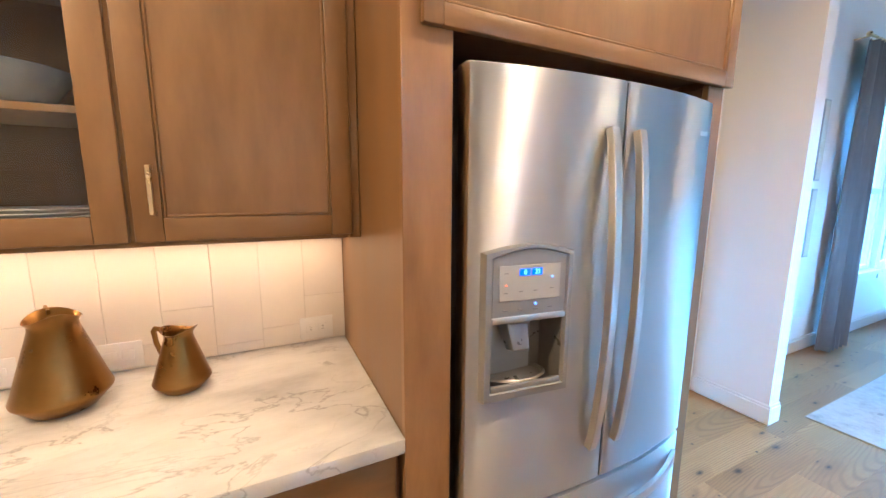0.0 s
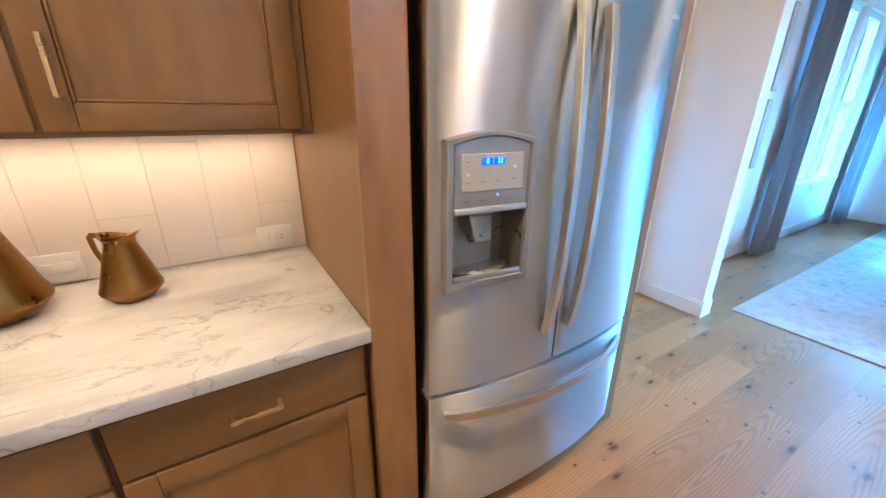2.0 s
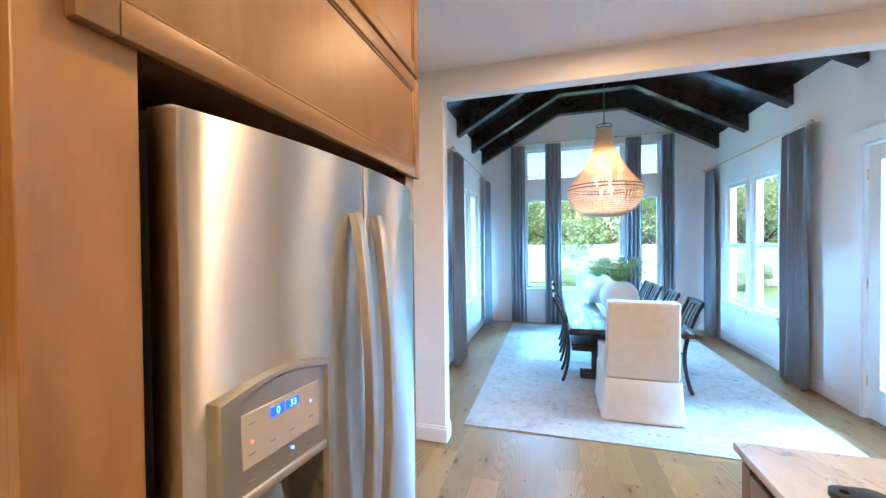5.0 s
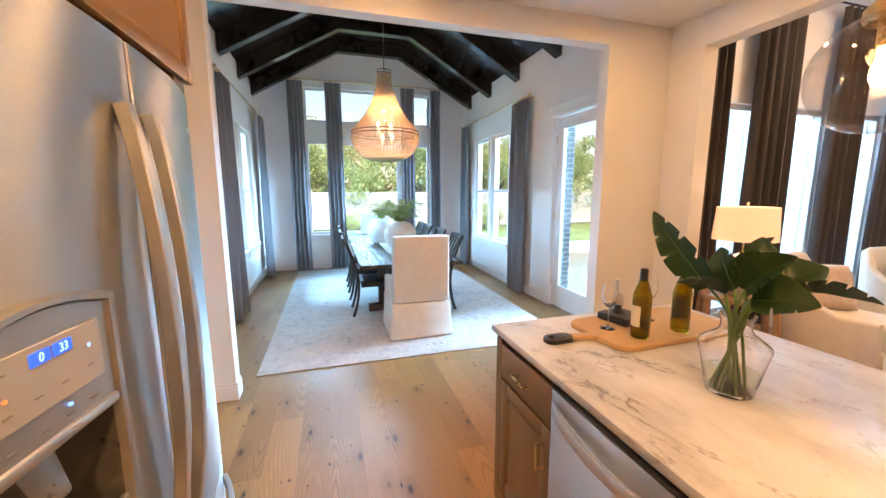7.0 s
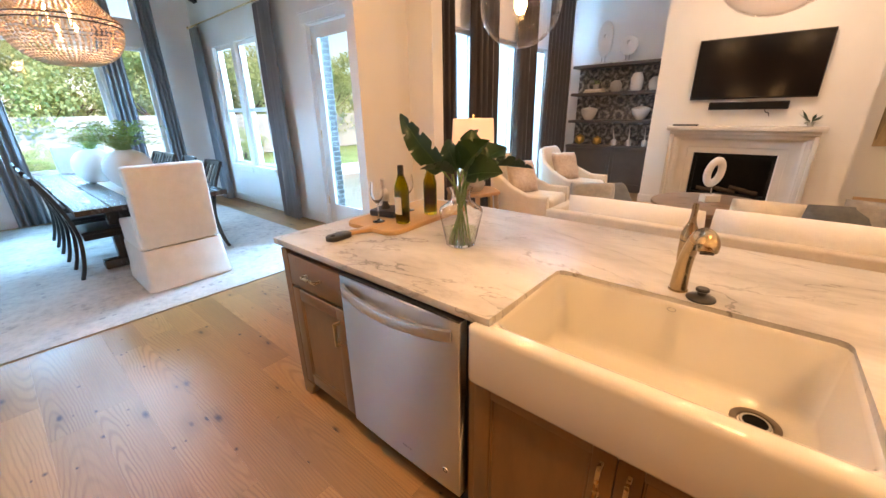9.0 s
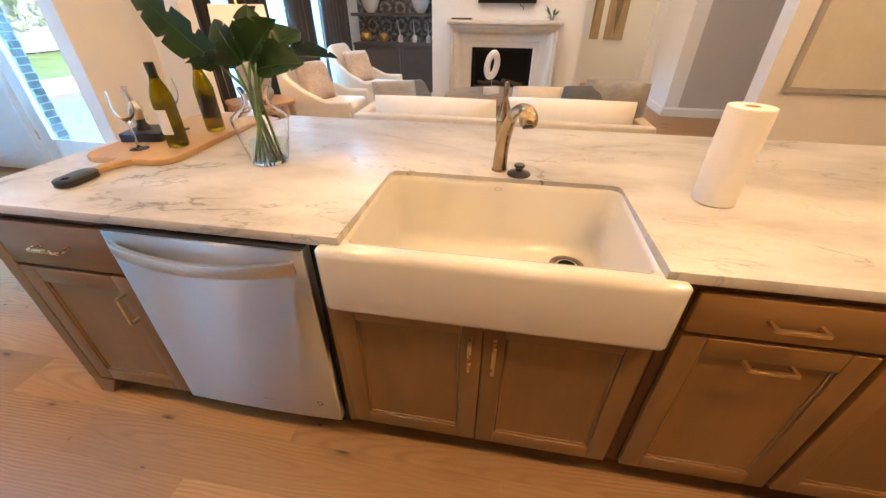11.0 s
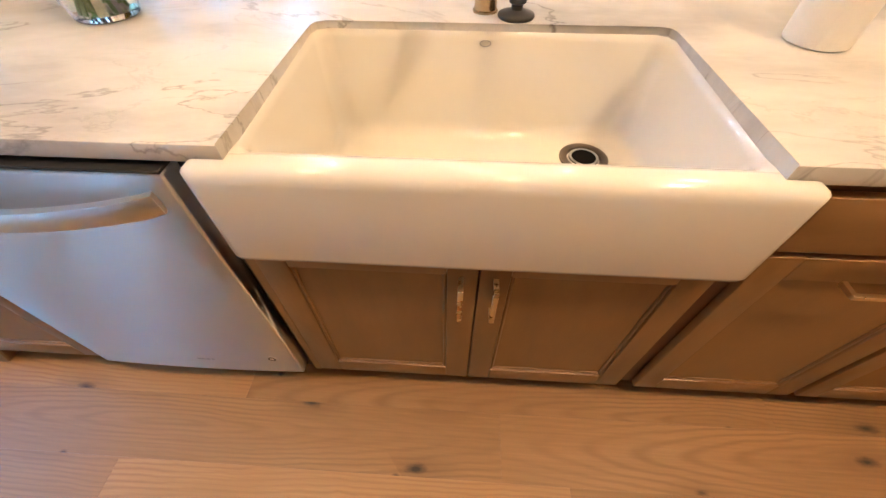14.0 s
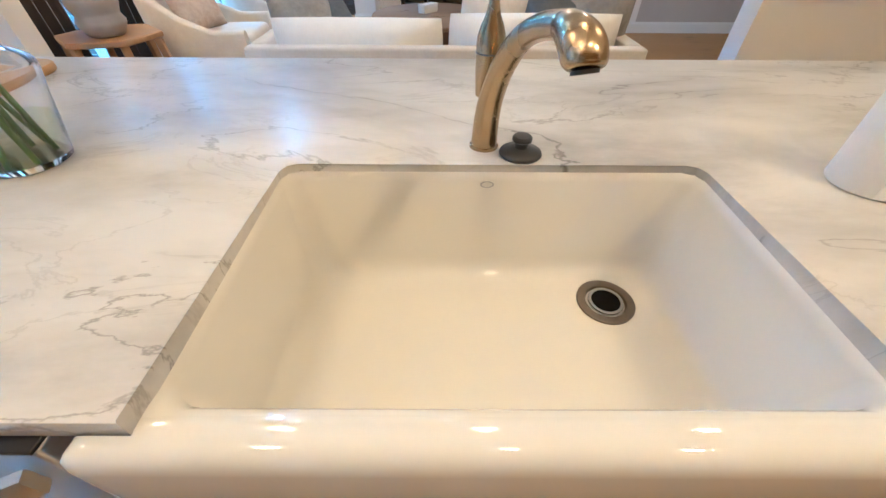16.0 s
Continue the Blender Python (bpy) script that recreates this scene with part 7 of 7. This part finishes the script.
BT = TOP + 0.0235


def wine(place, turn):
    w = thing("wine_bottle", place, "olive-green wine bottle with black capsule", "bottle", "wine bottles on the board", turn)
    outer = [(0, 0.004), (0.030, 0.0), (0.0365, 0.004), (0.038, 0.014), (0.038, 0.175), (0.036, 0.192), (0.029, 0.215), (0.020, 0.240), (0.0155, 0.258), (0.0148, 0.30)]
    inner = [(0.0118, 0.30), (0.0125, 0.258), (0.017, 0.240), (0.026, 0.215), (0.033, 0.192), (0.035, 0.175), (0.035, 0.018), (0.02, 0.016), (0, 0.022)]
    part("glass", lathe(outer + inner, 36), BOTTLE, w, smooth=60)
    part("wine", lathe([(0, 0.0225), (0.0345, 0.019), (0.0346, 0.165), (0, 0.165)], 32), WINE, w, smooth=60)
    part("capsule", lathe([(0.0152, 0.238 + 0.012), (0.0158, 0.262), (0.0158, 0.298), (0.0152, 0.303), (0, 0.303)], 28), FOIL, w)
    lb = bmesh.new()
    n = 14
    rows = [[lb.verts.new((r * math.cos(radians(a)), r * math.sin(radians(a)), z)) for a in [100 + 130 * k / n for k in range(n + 1)]] for r, z in ((0.0384, 0.055), (0.0384, 0.145), (0.0381, 0.145), (0.0381, 0.055))]
    for p, q in zip(rows, rows[1:] + rows[:1]):
        for k in range(n):
            lb.faces.new((p[k], p[k + 1], q[k + 1], q[k]))
    part("label", lb, LABEL, w, "pale paper label")
    return w


WINE = glass("pale_wine", (0.72, 0.62, 0.18), ior=1.33)
b1 = wine((1.862, -0.520, BT), -100)
copy_thing(b1, pose(1.868, -0.748, BT, 0, 0, 135))


def wine_glass(place):
    g = thing("wine_glass", place, "empty clear stemmed wine glass on the board", "glass", "wine glasses on the board")
    prof = [(0, 0.0), (0.034, 0.0), (0.034, 0.0022), (0.010, 0.006), (0.0045, 0.014), (0.0038, 0.05), (0.0042, 0.092), (0.010, 0.103), (0.024, 0.118), (0.034, 0.140), (0.0365, 0.160), (0.034, 0.185), (0.0295, 0.212), (0.0286, 0.212), (0.0330, 0.184), (0.0353, 0.160), (0.0328, 0.141), (0.0225, 0.120), (0.008, 0.107), (0, 0.105)]
    part("glass", lathe(prof, 32), CLEAR, g, smooth=60)
    return g


g1 = wine_glass((1.990, -0.462, BT))
copy_thing(g1, pose(2.035, -0.735, BT))
op = thing("corkscrew_set", (2.085, -0.600, TOP), "chrome lever corkscrew standing in a black box", "corkscrew", turn=14)
part("box", box(-0.10, 0.06, -0.075, 0.075, 0.0235, 0.058, 0.003, 1), DARKPLASTIC, op)
part("stand", lathe([(0, 0.058), (0.030, 0.058), (0.028, 0.066), (0.017, 0.082), (0.016, 0.108), (0.022, 0.122), (0, 0.124)], 24), FOIL, op)
part("body", lathe([(0, 0.10), (0.018, 0.10), (0.024, 0.118), (0.026, 0.14), (0.017, 0.158), (0.010, 0.17), (0, 0.172)], 24), STEELH, op, "chrome corkscrew body", 55)
part("lever", sweep(spline([(0, 0.0, 0.155), (0.004, 0.006, 0.185), (0.002, 0.014, 0.212), (0.0, 0.016, 0.228)], 4), [0.008] * 6 + [0.007] * 3 + [0.009, 0.012, 0.013, 0.010], 12), STEELH, op, smooth=55)
for s in (-1, 1):
    part("arm", sweep(spline([(0, s * 0.016, 0.145), (0.004, s * 0.034, 0.128), (0.002, s * 0.038, 0.085)], 4), 0.006, 10), STEELH, op, smooth=55)

# glass vase with monstera
VX, VY = 1.452, -0.487
vs = thing("glass_vase", (VX, VY, TOP), "clear bellied glass vase half filled with water", "vase")
outer = [(0, 0.0), (0.060, 0.0), (0.066, 0.004), (0.076, 0.05), (0.088, 0.11), (0.097, 0.150), (0.0985, 0.160), (0.095, 0.169), (0.070, 0.188), (0.048, 0.206), (0.042, 0.220), (0.043, 0.240), (0.053, 0.262)]
inner = [(0.0508, 0.262), (0.0408, 0.240), (0.0398, 0.220), (0.0458, 0.2045), (0.068, 0.186), (0.0928, 0.167), (0.0958, 0.160), (0.0945, 0.150), (0.0855, 0.110), (0.0735, 0.052), (0.062, 0.014), (0, 0.012)]
part("glass", lathe(outer + inner, 56), CLEAR, vs, smooth=60)
part("water", lathe([(0, 0.0125), (0.0615, 0.0145), (0.0730, 0.0525), (0.0775, 0.075), (0, 0.075)], 48), WATER, vs, smooth=60)


def leaf(deep, tip_from, tip, width, curl, notches, seed, parent):
    """One monstera leaf from its stalk end to its tip, folded along the rib, with cut lobes."""
    rng = random.Random(seed)
    a, b = Vector(tip_from), Vector(tip)
    d = b - a
    ln = d.length
    d.normalize()
    side = d.cross(Vector(curl)).normalized()
    nrm = side.cross(d).normalized()
    n = 44
    bm = bmesh.new()
    rib, lft, rgt = [], [], []
    for k in range(n + 1):
        t = k / n
        bend = -0.26 * ln * t * t
        p = a + d * ln * t + nrm * bend
        w = width * (math.sin(math.pi * min(1, (t + 0.10) / 1.10) ** 0.72) ** 0.8)
        cut = [1.0, 1.0]
        for s in (0, 1):
            ph = (t * notches + 0.35 * s) % 1.0
            if 0.16 < t < 0.84 and ph < 0.11:
                cut[s] = 0.50 + 0.15 * rng.random()
        rib.append(bm.verts.new(p))
        fold = deep * w
        lft.append(bm.verts.new(p + side * w * cut[0] + nrm * (fold * cut[0] - 0.05 * w * math.sin(9 * t)) - d * 0.0 + d * w * 0.25 * cut[0]))
        rgt.append(bm.verts.new(p - side * w * cut[1] + nrm * (fold * cut[1] - 0.05 * w * math.sin(9 * t + 1)) + d * w * 0.25 * cut[1]))
    for k in range(n):
        bm.faces.new((rib[k], rib[k + 1], lft[k + 1], lft[k]))
        bm.faces.new((rib[k + 1], rib[k], rgt[k], rgt[k + 1]))
    bmesh.ops.solidify(bm, geom=bm.faces[:], thickness=0.0012)
    lf = part("leaf", bm, LEAF, parent, smooth=60)
    part("rib", sweep([a + d * ln * t + nrm * (-0.26 * ln * t * t + 0.0015) for t in [q / 8 for q in range(9)]], [0.0022 - 0.0002 * q for q in range(9)], 6), RIB, lf)


RIB = surface("dark_leaf_rib", (0.035, 0.085, 0.028), (0.06, 0.125, 0.045), 0.4, scale=20.0)
mo = thing("monstera_stems", (VX, VY, TOP), "dark green monstera leaves standing in the vase", "plant")
STALKS = [
    ((-0.045, 0.030, 0.016), (0.022, -0.004, 0.24), (0.085, 0.02, 0.33), (0.330, 0.09, 0.575), 0.058, (0.35, 0.75, 0.55), 4),
    ((0.040, 0.030, 0.016), (-0.018, -0.012, 0.24), (0.02, -0.05, 0.33), (0.00, -0.10, 0.505), 0.070, (-0.7, 0.6, 0.0), 3),
    ((0.015, 0.045, 0.016), (0.000, -0.020, 0.24), (-0.05, -0.08, 0.34), (-0.18, -0.27, 0.38), 0.058, (0.2, -0.5, 0.8), 5),
    ((0.035, 0.010, 0.016), (-0.012, -0.010, 0.24), (-0.02, -0.04, 0.34), (-0.12, -0.16, 0.45), 0.074, (-0.2, 0.8, 0.5), 2),
    ((0.010, -0.030, 0.016), (0.010, -0.010, 0.24), (0.03, -0.02, 0.33), (0.12, -0.02, 0.46), 0.062, (0.2, 0.9, 0.4), 3),
    ((0.030, -0.040, 0.016), (0.010, 0.018, 0.24), (0.03, 0.02, 0.32), (0.11, 0.12, 0.38), 0.060, (0.5, 0.5, 0.7), 4),
    ((-0.010, 0.050, 0.016), (-0.010, 0.010, 0.24), (-0.04, 0.01, 0.32), (-0.18, -0.02, 0.36), 0.072, (-0.3, 0.6, 0.7), 3),
    ((-0.030, -0.030, 0.016), (0.004, -0.028, 0.24), (0.02, -0.07, 0.34), (0.08, -0.16, 0.50), 0.072, (0.8, 0.5, 0.3), 4),
    ((0.000, -0.050, 0.016), (0.012, 0.000, 0.24), (0.0, -0.02, 0.34), (-0.09, -0.03, 0.47), 0.070, (0.1, 0.9, 0.4), 4),
]
for n, (p0, p1, p2, p3, w, curl, cuts) in enumerate(STALKS):
    part("stalk", sweep(spline([p0, ((p0[0] + p1[0]) / 2, (p0[1] + p1[1]) / 2, 0.125), p1, p2], 5), 0.0048, 10), STEM, mo, "fresh green stalk", 60)
    leaf((0.35, 0.55, 0.3, 0.3, 0.4, 0.5, 0.45, 0.6, 0.7)[n], p2, p3, w, curl, cuts, 60 + n, mo)

tw = thing("paper_towel_roll", (-0.070, -0.420, TOP), "white paper towel roll standing on the worktop", "paper towel")
part("roll", lathe([(0.020, 0.002), (0.056, 0.002), (0.0585, 0.006), (0.0590, 0.14), (0.0585, 0.276), (0.057, 0.279), (0.020, 0.279), (0.020, 0.002)], 48), PAPER, tw, smooth=50)
part("core", lathe([(0.0195, 0.001), (0.0198, 0.2795), (0.0180, 0.2795), (0.0180, 0.001), (0.0195, 0.001)], 28), BOARDWOOD, tw)
part("loose_sheet", loft([[(0.0592 * math.cos(radians(a)), 0.0592 * math.sin(radians(a)), z) for z in (0.004, 0.276)] + [(0.0603 * math.cos(radians(a)), 0.0603 * math.sin(radians(a)), z) for z in (0.276, 0.004)] for a in range(60, 131, 10)]), PAPER, tw)


def pendant(place, label):
    p = thing("pendant_lamp", place, label, "pendant lamp", "island pendants")
    R = 0.142
    prof = [(R * math.sin(radians(a)), -R * math.cos(radians(a))) for a in range(0, 163, 6)]
    prof[0] = (0, -R)
    part("globe", lathe(prof + [((R - 0.003) * math.sin(radians(a)), -(R - 0.003) * math.cos(radians(a))) for a in range(162, -1, -6)], 48), THIN, p, "clear glass globe", 70)
    part("cap", lathe([(0.043, 0.116), (0.048, 0.126), (0.048, 0.150), (0.030, 0.168), (0.012, 0.20), (0, 0.20)], 28), BRASS, p)
    part("socket", lathe([(0, 0.06), (0.017, 0.06), (0.019, 0.07), (0.019, 0.135), (0, 0.135)], 20), BRASS, p)
    part("bulb", lathe([(0, -0.034), (0.014, -0.028), (0.022, -0.010), (0.021, 0.01), (0.014, 0.038), (0.012, 0.06), (0, 0.06)], 20), BULB, p, "lit filament bulb", 60)
    part("cord", sweep([(0, 0, 0.195), (0, 0, KC - place[2] - 0.02)], 0.005, 8), BRASS, p)
    part("canopy", lathe([(0, KC - place[2] - 0.028), (0.06, KC - place[2] - 0.022), (0.06, KC - place[2] - 0.0005), (0, KC - place[2] - 0.0005)], 28), BRASS, p)
    return p


for x in (1.235, 0.52):
    pendant((x, -0.55, 1.845), "clear glass globe pendant with brass fitting")
    lamp("pendant_bulb", "POINT", 2.6, WARM, (x, -0.55, 1.785), size=0.045)

# downlight trims
for px, py, pz in ((0.25, 0.55, KC), (1.75, 0.45, KC), (3.0, 0.3, KC), (2.8, -1.6, KC), (-1.2, -1.3, KC), (-0.9, 0.65, KC), (2.6, -4.2, LC), (0.6, -5.3, LC), (0.6, -3.4, LC), (-1.0, -4.6, LC)):
    dl = thing("downlight", (px, py, pz), "white recessed ceiling downlight, lit", "downlight", "recessed downlights")
    part("trim", lathe([(0.075, -0.003), (0.095, -0.003), (0.097, 0.0), (0.075, 0.0), (0.075, -0.003)], 32), TRIM, dl)


# ---- garden ----
GZ = -0.12
gr = bmesh.new()
bmesh.ops.create_grid(gr, x_segments=60, y_segments=60, size=300)
for v in gr.verts:
    v.co.z = GZ + (0.04 * noise.noise((v.co.x * 0.05, v.co.y * 0.05, 0)) if v.co.length > 30 else 0) - 0.06
setting("ground", gr, GRASS, "mown lawn around the house")
setting("patio", box(4.02, 11.0, -9.5, -2.31, GZ - 0.05, -0.03, 0.01, 1), PATIO, "pale concrete patio beside the house")
setting("garden_path", box(9.2, 13.6, -2.2, 2.6, GZ - 0.05, -0.06, 0.01, 1), PATIO, "pale concrete terrace outside the end windows")


def fence(x0, y0, x1, y1, h, label):
    f = thing("garden_fence", (x0, y0, GZ - 0.06), label, "fence")
    d = Vector((x1 - x0, y1 - y0, 0))
    ln = d.length
    ang = math.atan2(d.y, d.x)
    for k in range(10):
        z = 0.05 + k * (h - 0.05) / 10
        part("board", tilt(box(0, ln, -0.012, 0.012, z, z + (h - 0.05) / 10 - 0.008), pose(0, 0, 0, 0, 0, math.degrees(ang))), FENCE, f, smooth=None)
    for k in range(int(ln / 2.4) + 1):
        part("post", tilt(box(k * 2.4 - 0.05, k * 2.4 + 0.05, 0.013, 0.11, 0, h + 0.05), pose(0, 0, 0, 0, 0, math.degrees(ang))), FENCE, f, smooth=None)


fence(18.5, 14.0, 18.5, -22.0, 1.75, "pale painted horizontal board garden fence")
fence(-2.0, 12.0, 18.5, 14.0, 1.75, "pale painted side fence of the garden")
fence(18.5, -22.0, 2.0, -22.0, 1.75, "pale painted far side fence of the garden")


def crown_mesh(seed, rx, rz, count, leafsize):
    """Clumps of small leaves with gaps between them."""
    rng = random.Random(seed)
    verts, faces = [], []
    clumps = []
    for _ in range(34):
        a, c = rng.uniform(0, 6.283), rng.uniform(-1, 1)
        r = rng.uniform(0.35, 1.0) ** 0.5
        s = math.sqrt(1 - c * c)
        clumps.append((Vector((rx * r * s * math.cos(a), rx * r * s * math.sin(a), rz * r * c)), rng.uniform(0.18, 0.36) * rx))
    for k in range(count):
        c, cr = clumps[k % len(clumps)]
        v = Vector((rng.gauss(0, 1), rng.gauss(0, 1), rng.gauss(0, 0.8)))
        p = c + v.normalized() * cr * rng.random() ** 0.4
        d = Vector((rng.uniform(-1, 1), rng.uniform(-1, 1), rng.uniform(-0.8, 0.5))).normalized() * leafsize * rng.uniform(0.6, 1.3)
        s = d.cross(Vector((rng.uniform(-1, 1), rng.uniform(-1, 1), rng.uniform(-1, 1)))).normalized() * leafsize * 0.45
        i = len(verts)
        verts += [p, p + d * 0.5 + s, p + d, p + d * 0.5 - s]
        faces.append((i, i + 1, i + 2, i + 3))
    me = bpy.data.meshes.new("crown")
    me.from_pydata([tuple(v) for v in verts], [], faces)
    me.materials.append(FOLIAGE)
    return me


crowns = [crown_mesh(21, 2.6, 2.4, 13000, 0.125), crown_mesh(33, 2.2, 2.8, 13000, 0.12)]


def tree(x, y, h, which, s):
    t = thing("garden_tree", (x, y, GZ - 0.07), "leafy green garden tree behind the fence", "tree", "garden trees")
    limbs = bmesh.new()
    rng = random.Random(int(x * 10 + y))
    sweep(spline([(0, 0, 0), (0.1, 0.05, h * 0.3), (0.05, -0.1, h * 0.6), (0, 0, h * 0.95)], 4), [0.22 - 0.014 * k for k in range(13)], 10, bm=limbs)
    for k in range(6):
        a = rng.uniform(0, 6.28)
        z = h * rng.uniform(0.35, 0.7)
        sweep([(0.05, 0, z), (0.7 * s * math.cos(a), 0.7 * s * math.sin(a), z + 0.5), (1.6 * s * math.cos(a), 1.6 * s * math.sin(a), z + 1.2)], [0.09, 0.06, 0.02], 7, bm=limbs)
    part("trunk", limbs, BARK, t)
    c = new("crown", crowns[which])
    c.parent = t
    c.matrix_basis = Matrix.Translation((0, 0, h)) @ Matrix.Diagonal((s, s, s, 1)) @ pose(0, 0, 0, 0, 0, (x * 37 + y * 61) % 360)


for n, (x, y, h, s) in enumerate(((20.6, 6.5, 2.4, 1.0), (20.2, 2.6, 2.1, 0.95), (21.0, -0.8, 2.3, 1.0), (20.3, -4.4, 2.1, 0.95), (21.5, -8.5, 2.5, 1.05), (20.5, -13.0, 2.4, 1.0), (24.5, 4.5, 3.0, 1.15), (25.0, -2.6, 3.1, 1.15), (24.0, 1.2, 2.9, 1.1), (24.2, -6.2, 2.9, 1.1), (25.0, -10.5, 3.2, 1.2), (24, 11, 3.2, 1.2), (14.5, 16.5, 2.6, 1.1), (9.5, 15.5, 2.4, 1.1), (5.0, 15.5, 2.6, 1.1), (14.0, -25.0, 3.2, 1.3), (8.0, -25.5, 3.0, 1.3), (20.0, -20.0, 3.0, 1.2))):
    tree(x, y, h, n % 2, s)


def shrub(x, y, s, squash, label):
    sh = thing("garden_shrub", (x, y, GZ - 0.07), label, "shrub", "garden shrubs")
    c = new("foliage", crowns[0])
    c.parent = sh
    c.matrix_basis = Matrix.Translation((0, 0, 2.3 * s * squash)) @ Matrix.Diagonal((s, s, s * squash, 1))
    part("trunk", sweep([(0, 0, 0), (0.02, 0, 1.6 * s * squash)], [0.05, 0.03], 8), BARK, sh)


shrub(12.6, 2.15, 0.28, 1.9, "tall slim green garden shrub near the window")
shrub(12.9, -3.2, 0.28, 1.9, "tall slim green garden shrub near the window")
shrub(17.2, -0.4, 0.26, 0.75, "low rounded garden shrub by the fence")
shrub(17.0, 4.6, 0.30, 0.8, "low rounded garden shrub by the fence")
shrub(17.0, -6.2, 0.30, 0.8, "low rounded garden shrub by the fence")

# brick returns outside the windows and the door
bmesh_cache = {}


def brick_return(axis, a, way, p0, p1, z0, z1, label):
    """A return of bricks in the plane axis = a, facing way, from p0 to p1 outwards."""
    lo_, hi_ = sorted((a, a - way * 0.10))
    base_b = box(lo_ + 0.004, hi_ - 0.004, p0, p1, z0, z1) if axis == "y_" else (box(p0, p1, lo_ + 0.004, hi_ - 0.004, z0, z1) if axis == "y" else box(lo_ + 0.004, hi_ - 0.004, p0, p1, z0, z1))
    w = setting("wall_brick_return", base_b, MORTAR, label)
    ln, hgt = 0.195, 0.057
    key = "brick"
    if key not in bmesh_cache:
        bmesh_cache[key] = mesh_of(box(-ln / 2, ln / 2, -0.006, 0.006, -hgt / 2, hgt / 2, 0.003, 1), "brick", BRICK, 40)
        bmesh_cache["half"] = mesh_of(box(-ln / 4, ln / 4, -0.006, 0.006, -hgt / 2, hgt / 2, 0.003, 1), "brick", BRICK, 40)
    rows = int((z1 - z0) / 0.067)
    for r in range(rows):
        z = z0 + 0.0335 + r * 0.067
        order = (("brick", p0 + ln / 2 + 0.004),) if abs(p1 - p0) < 0.24 else (("brick", p0 + ln / 2 + 0.004), ("half", p0 + ln * 1.25 + 0.014))
        if r % 2:
            order = (("half", p0 + ln / 4 + 0.004), ("half", p0 + ln * 0.75 + 0.012)) if len(order) == 1 else (("half", p0 + ln / 4 + 0.004), ("brick", p0 + ln + 0.014))
        if abs(p1 - p0) < 0.15:
            order = (("half", p0 + ln / 4 + 0.004 + 0.012 * (r % 2)),)
        for nm, p in order:
            b = new("brick", bmesh_cache[nm])
            b.parent = w
            face = a - way * 0.002
            b.matrix_basis = pose(p, face, z) if axis == "y" else pose(face, p, z, 0, 0, 90)


for a0, b0 in LIVWIN:
    setting("trim_window_jamb", box(3.964, 4.138, a0 - 0.06, a0 + 0.02, 0.05, 2.56, 0.004, 1), TRIM, "white painted outer window jamb", 40)
    brick_return("y", a0 + 0.02, 1, 4.14, 4.14 + 0.215, 0.05, 2.56, "grey-brown brick return with pale mortar outside the window")
brick_return("x", 5.04, -1, DR - 0.165 - 0.12, DR - 0.165, 0.0, 2.56, "grey-brown brick return with pale mortar outside the door")
roof = bmesh.new()
box(-4.6, 9.1, -2.45, 2.5, 4.78, 4.92, bm=roof)
box(-4.6, 4.3, -10.2, -2.45, 4.1, 4.2, bm=roof)
setting("roof", roof, BARK, "dark roof over the house")


# ---- floor planks ----
PW = 0.186
rng = random.Random(77)


def plank_mesh(ln):
    b = box(-ln / 2 + 0.0001, ln / 2 - 0.0001, -PW / 2 + 0.0001, PW / 2 - 0.0001, -0.02, 0.0)
    bmesh.ops.bevel(b, geom=[e for e in b.edges if all(v.co.z > -0.001 for v in e.verts)], offset=0.0004, segments=1, affect="EDGES")
    return b


lengths = (0.95, 1.3, 1.65, 2.0)
kinds = {ln: mesh_of(plank_mesh(ln), "plank", OAK, 30) for ln in lengths}


def lay(x0, x1, y0, y1, phase):
    """Rows of planks along x from x0 to x1."""
    y = y0
    n = 0
    starts = []
    while y < y1 - 0.01:
        x = x0 - rng.uniform(0, 1.4)
        first = None
        while x < x1:
            ln = rng.choice(lengths)
            if x + ln > x0:
                p = new("plank", kinds[ln])
                p.parent = floor_ob
                p.matrix_basis = pose(x + ln / 2, y + PW / 2, 0.0, 0, 0, 180 * rng.randint(0, 1))
                first = x if first is None else first
                n += 1
            x += ln
        starts.append((y, first))
        y += PW
    return starts


starts = lay(-2.4, 8.62, 0.062 - PW * 12, 2.0, 0)
far = bmesh.new()
for y, first in starts:
    x = first
    while x > -4.19:
        ln = rng.choice(lengths)
        a = max(x - ln, -4.19)
        if x - a > 0.02:
            box(a + 0.0003, x - 0.0003, y + 0.0003, y + PW - 0.0003, -0.02, 0.0, bm=far)
        x -= ln
for j in range(-48, -12):
    y = 0.062 + PW * j
    x = -4.2 - rng.uniform(0, 1.4)
    while x < 3.9:
        ln = rng.choice(lengths)
        a, b = max(x, -4.19), min(x + ln, 3.79)
        if b - a > 0.02:
            box(a + 0.0003, b - 0.0003, y + 0.0003, y + PW - 0.0003, -0.02, 0.0, bm=far)
        x += ln
o = solo("plank_field", far, OAK, "pale knotty oak planks of the living room floor", "", "stuff", smooth=None)
o.parent = floor_ob
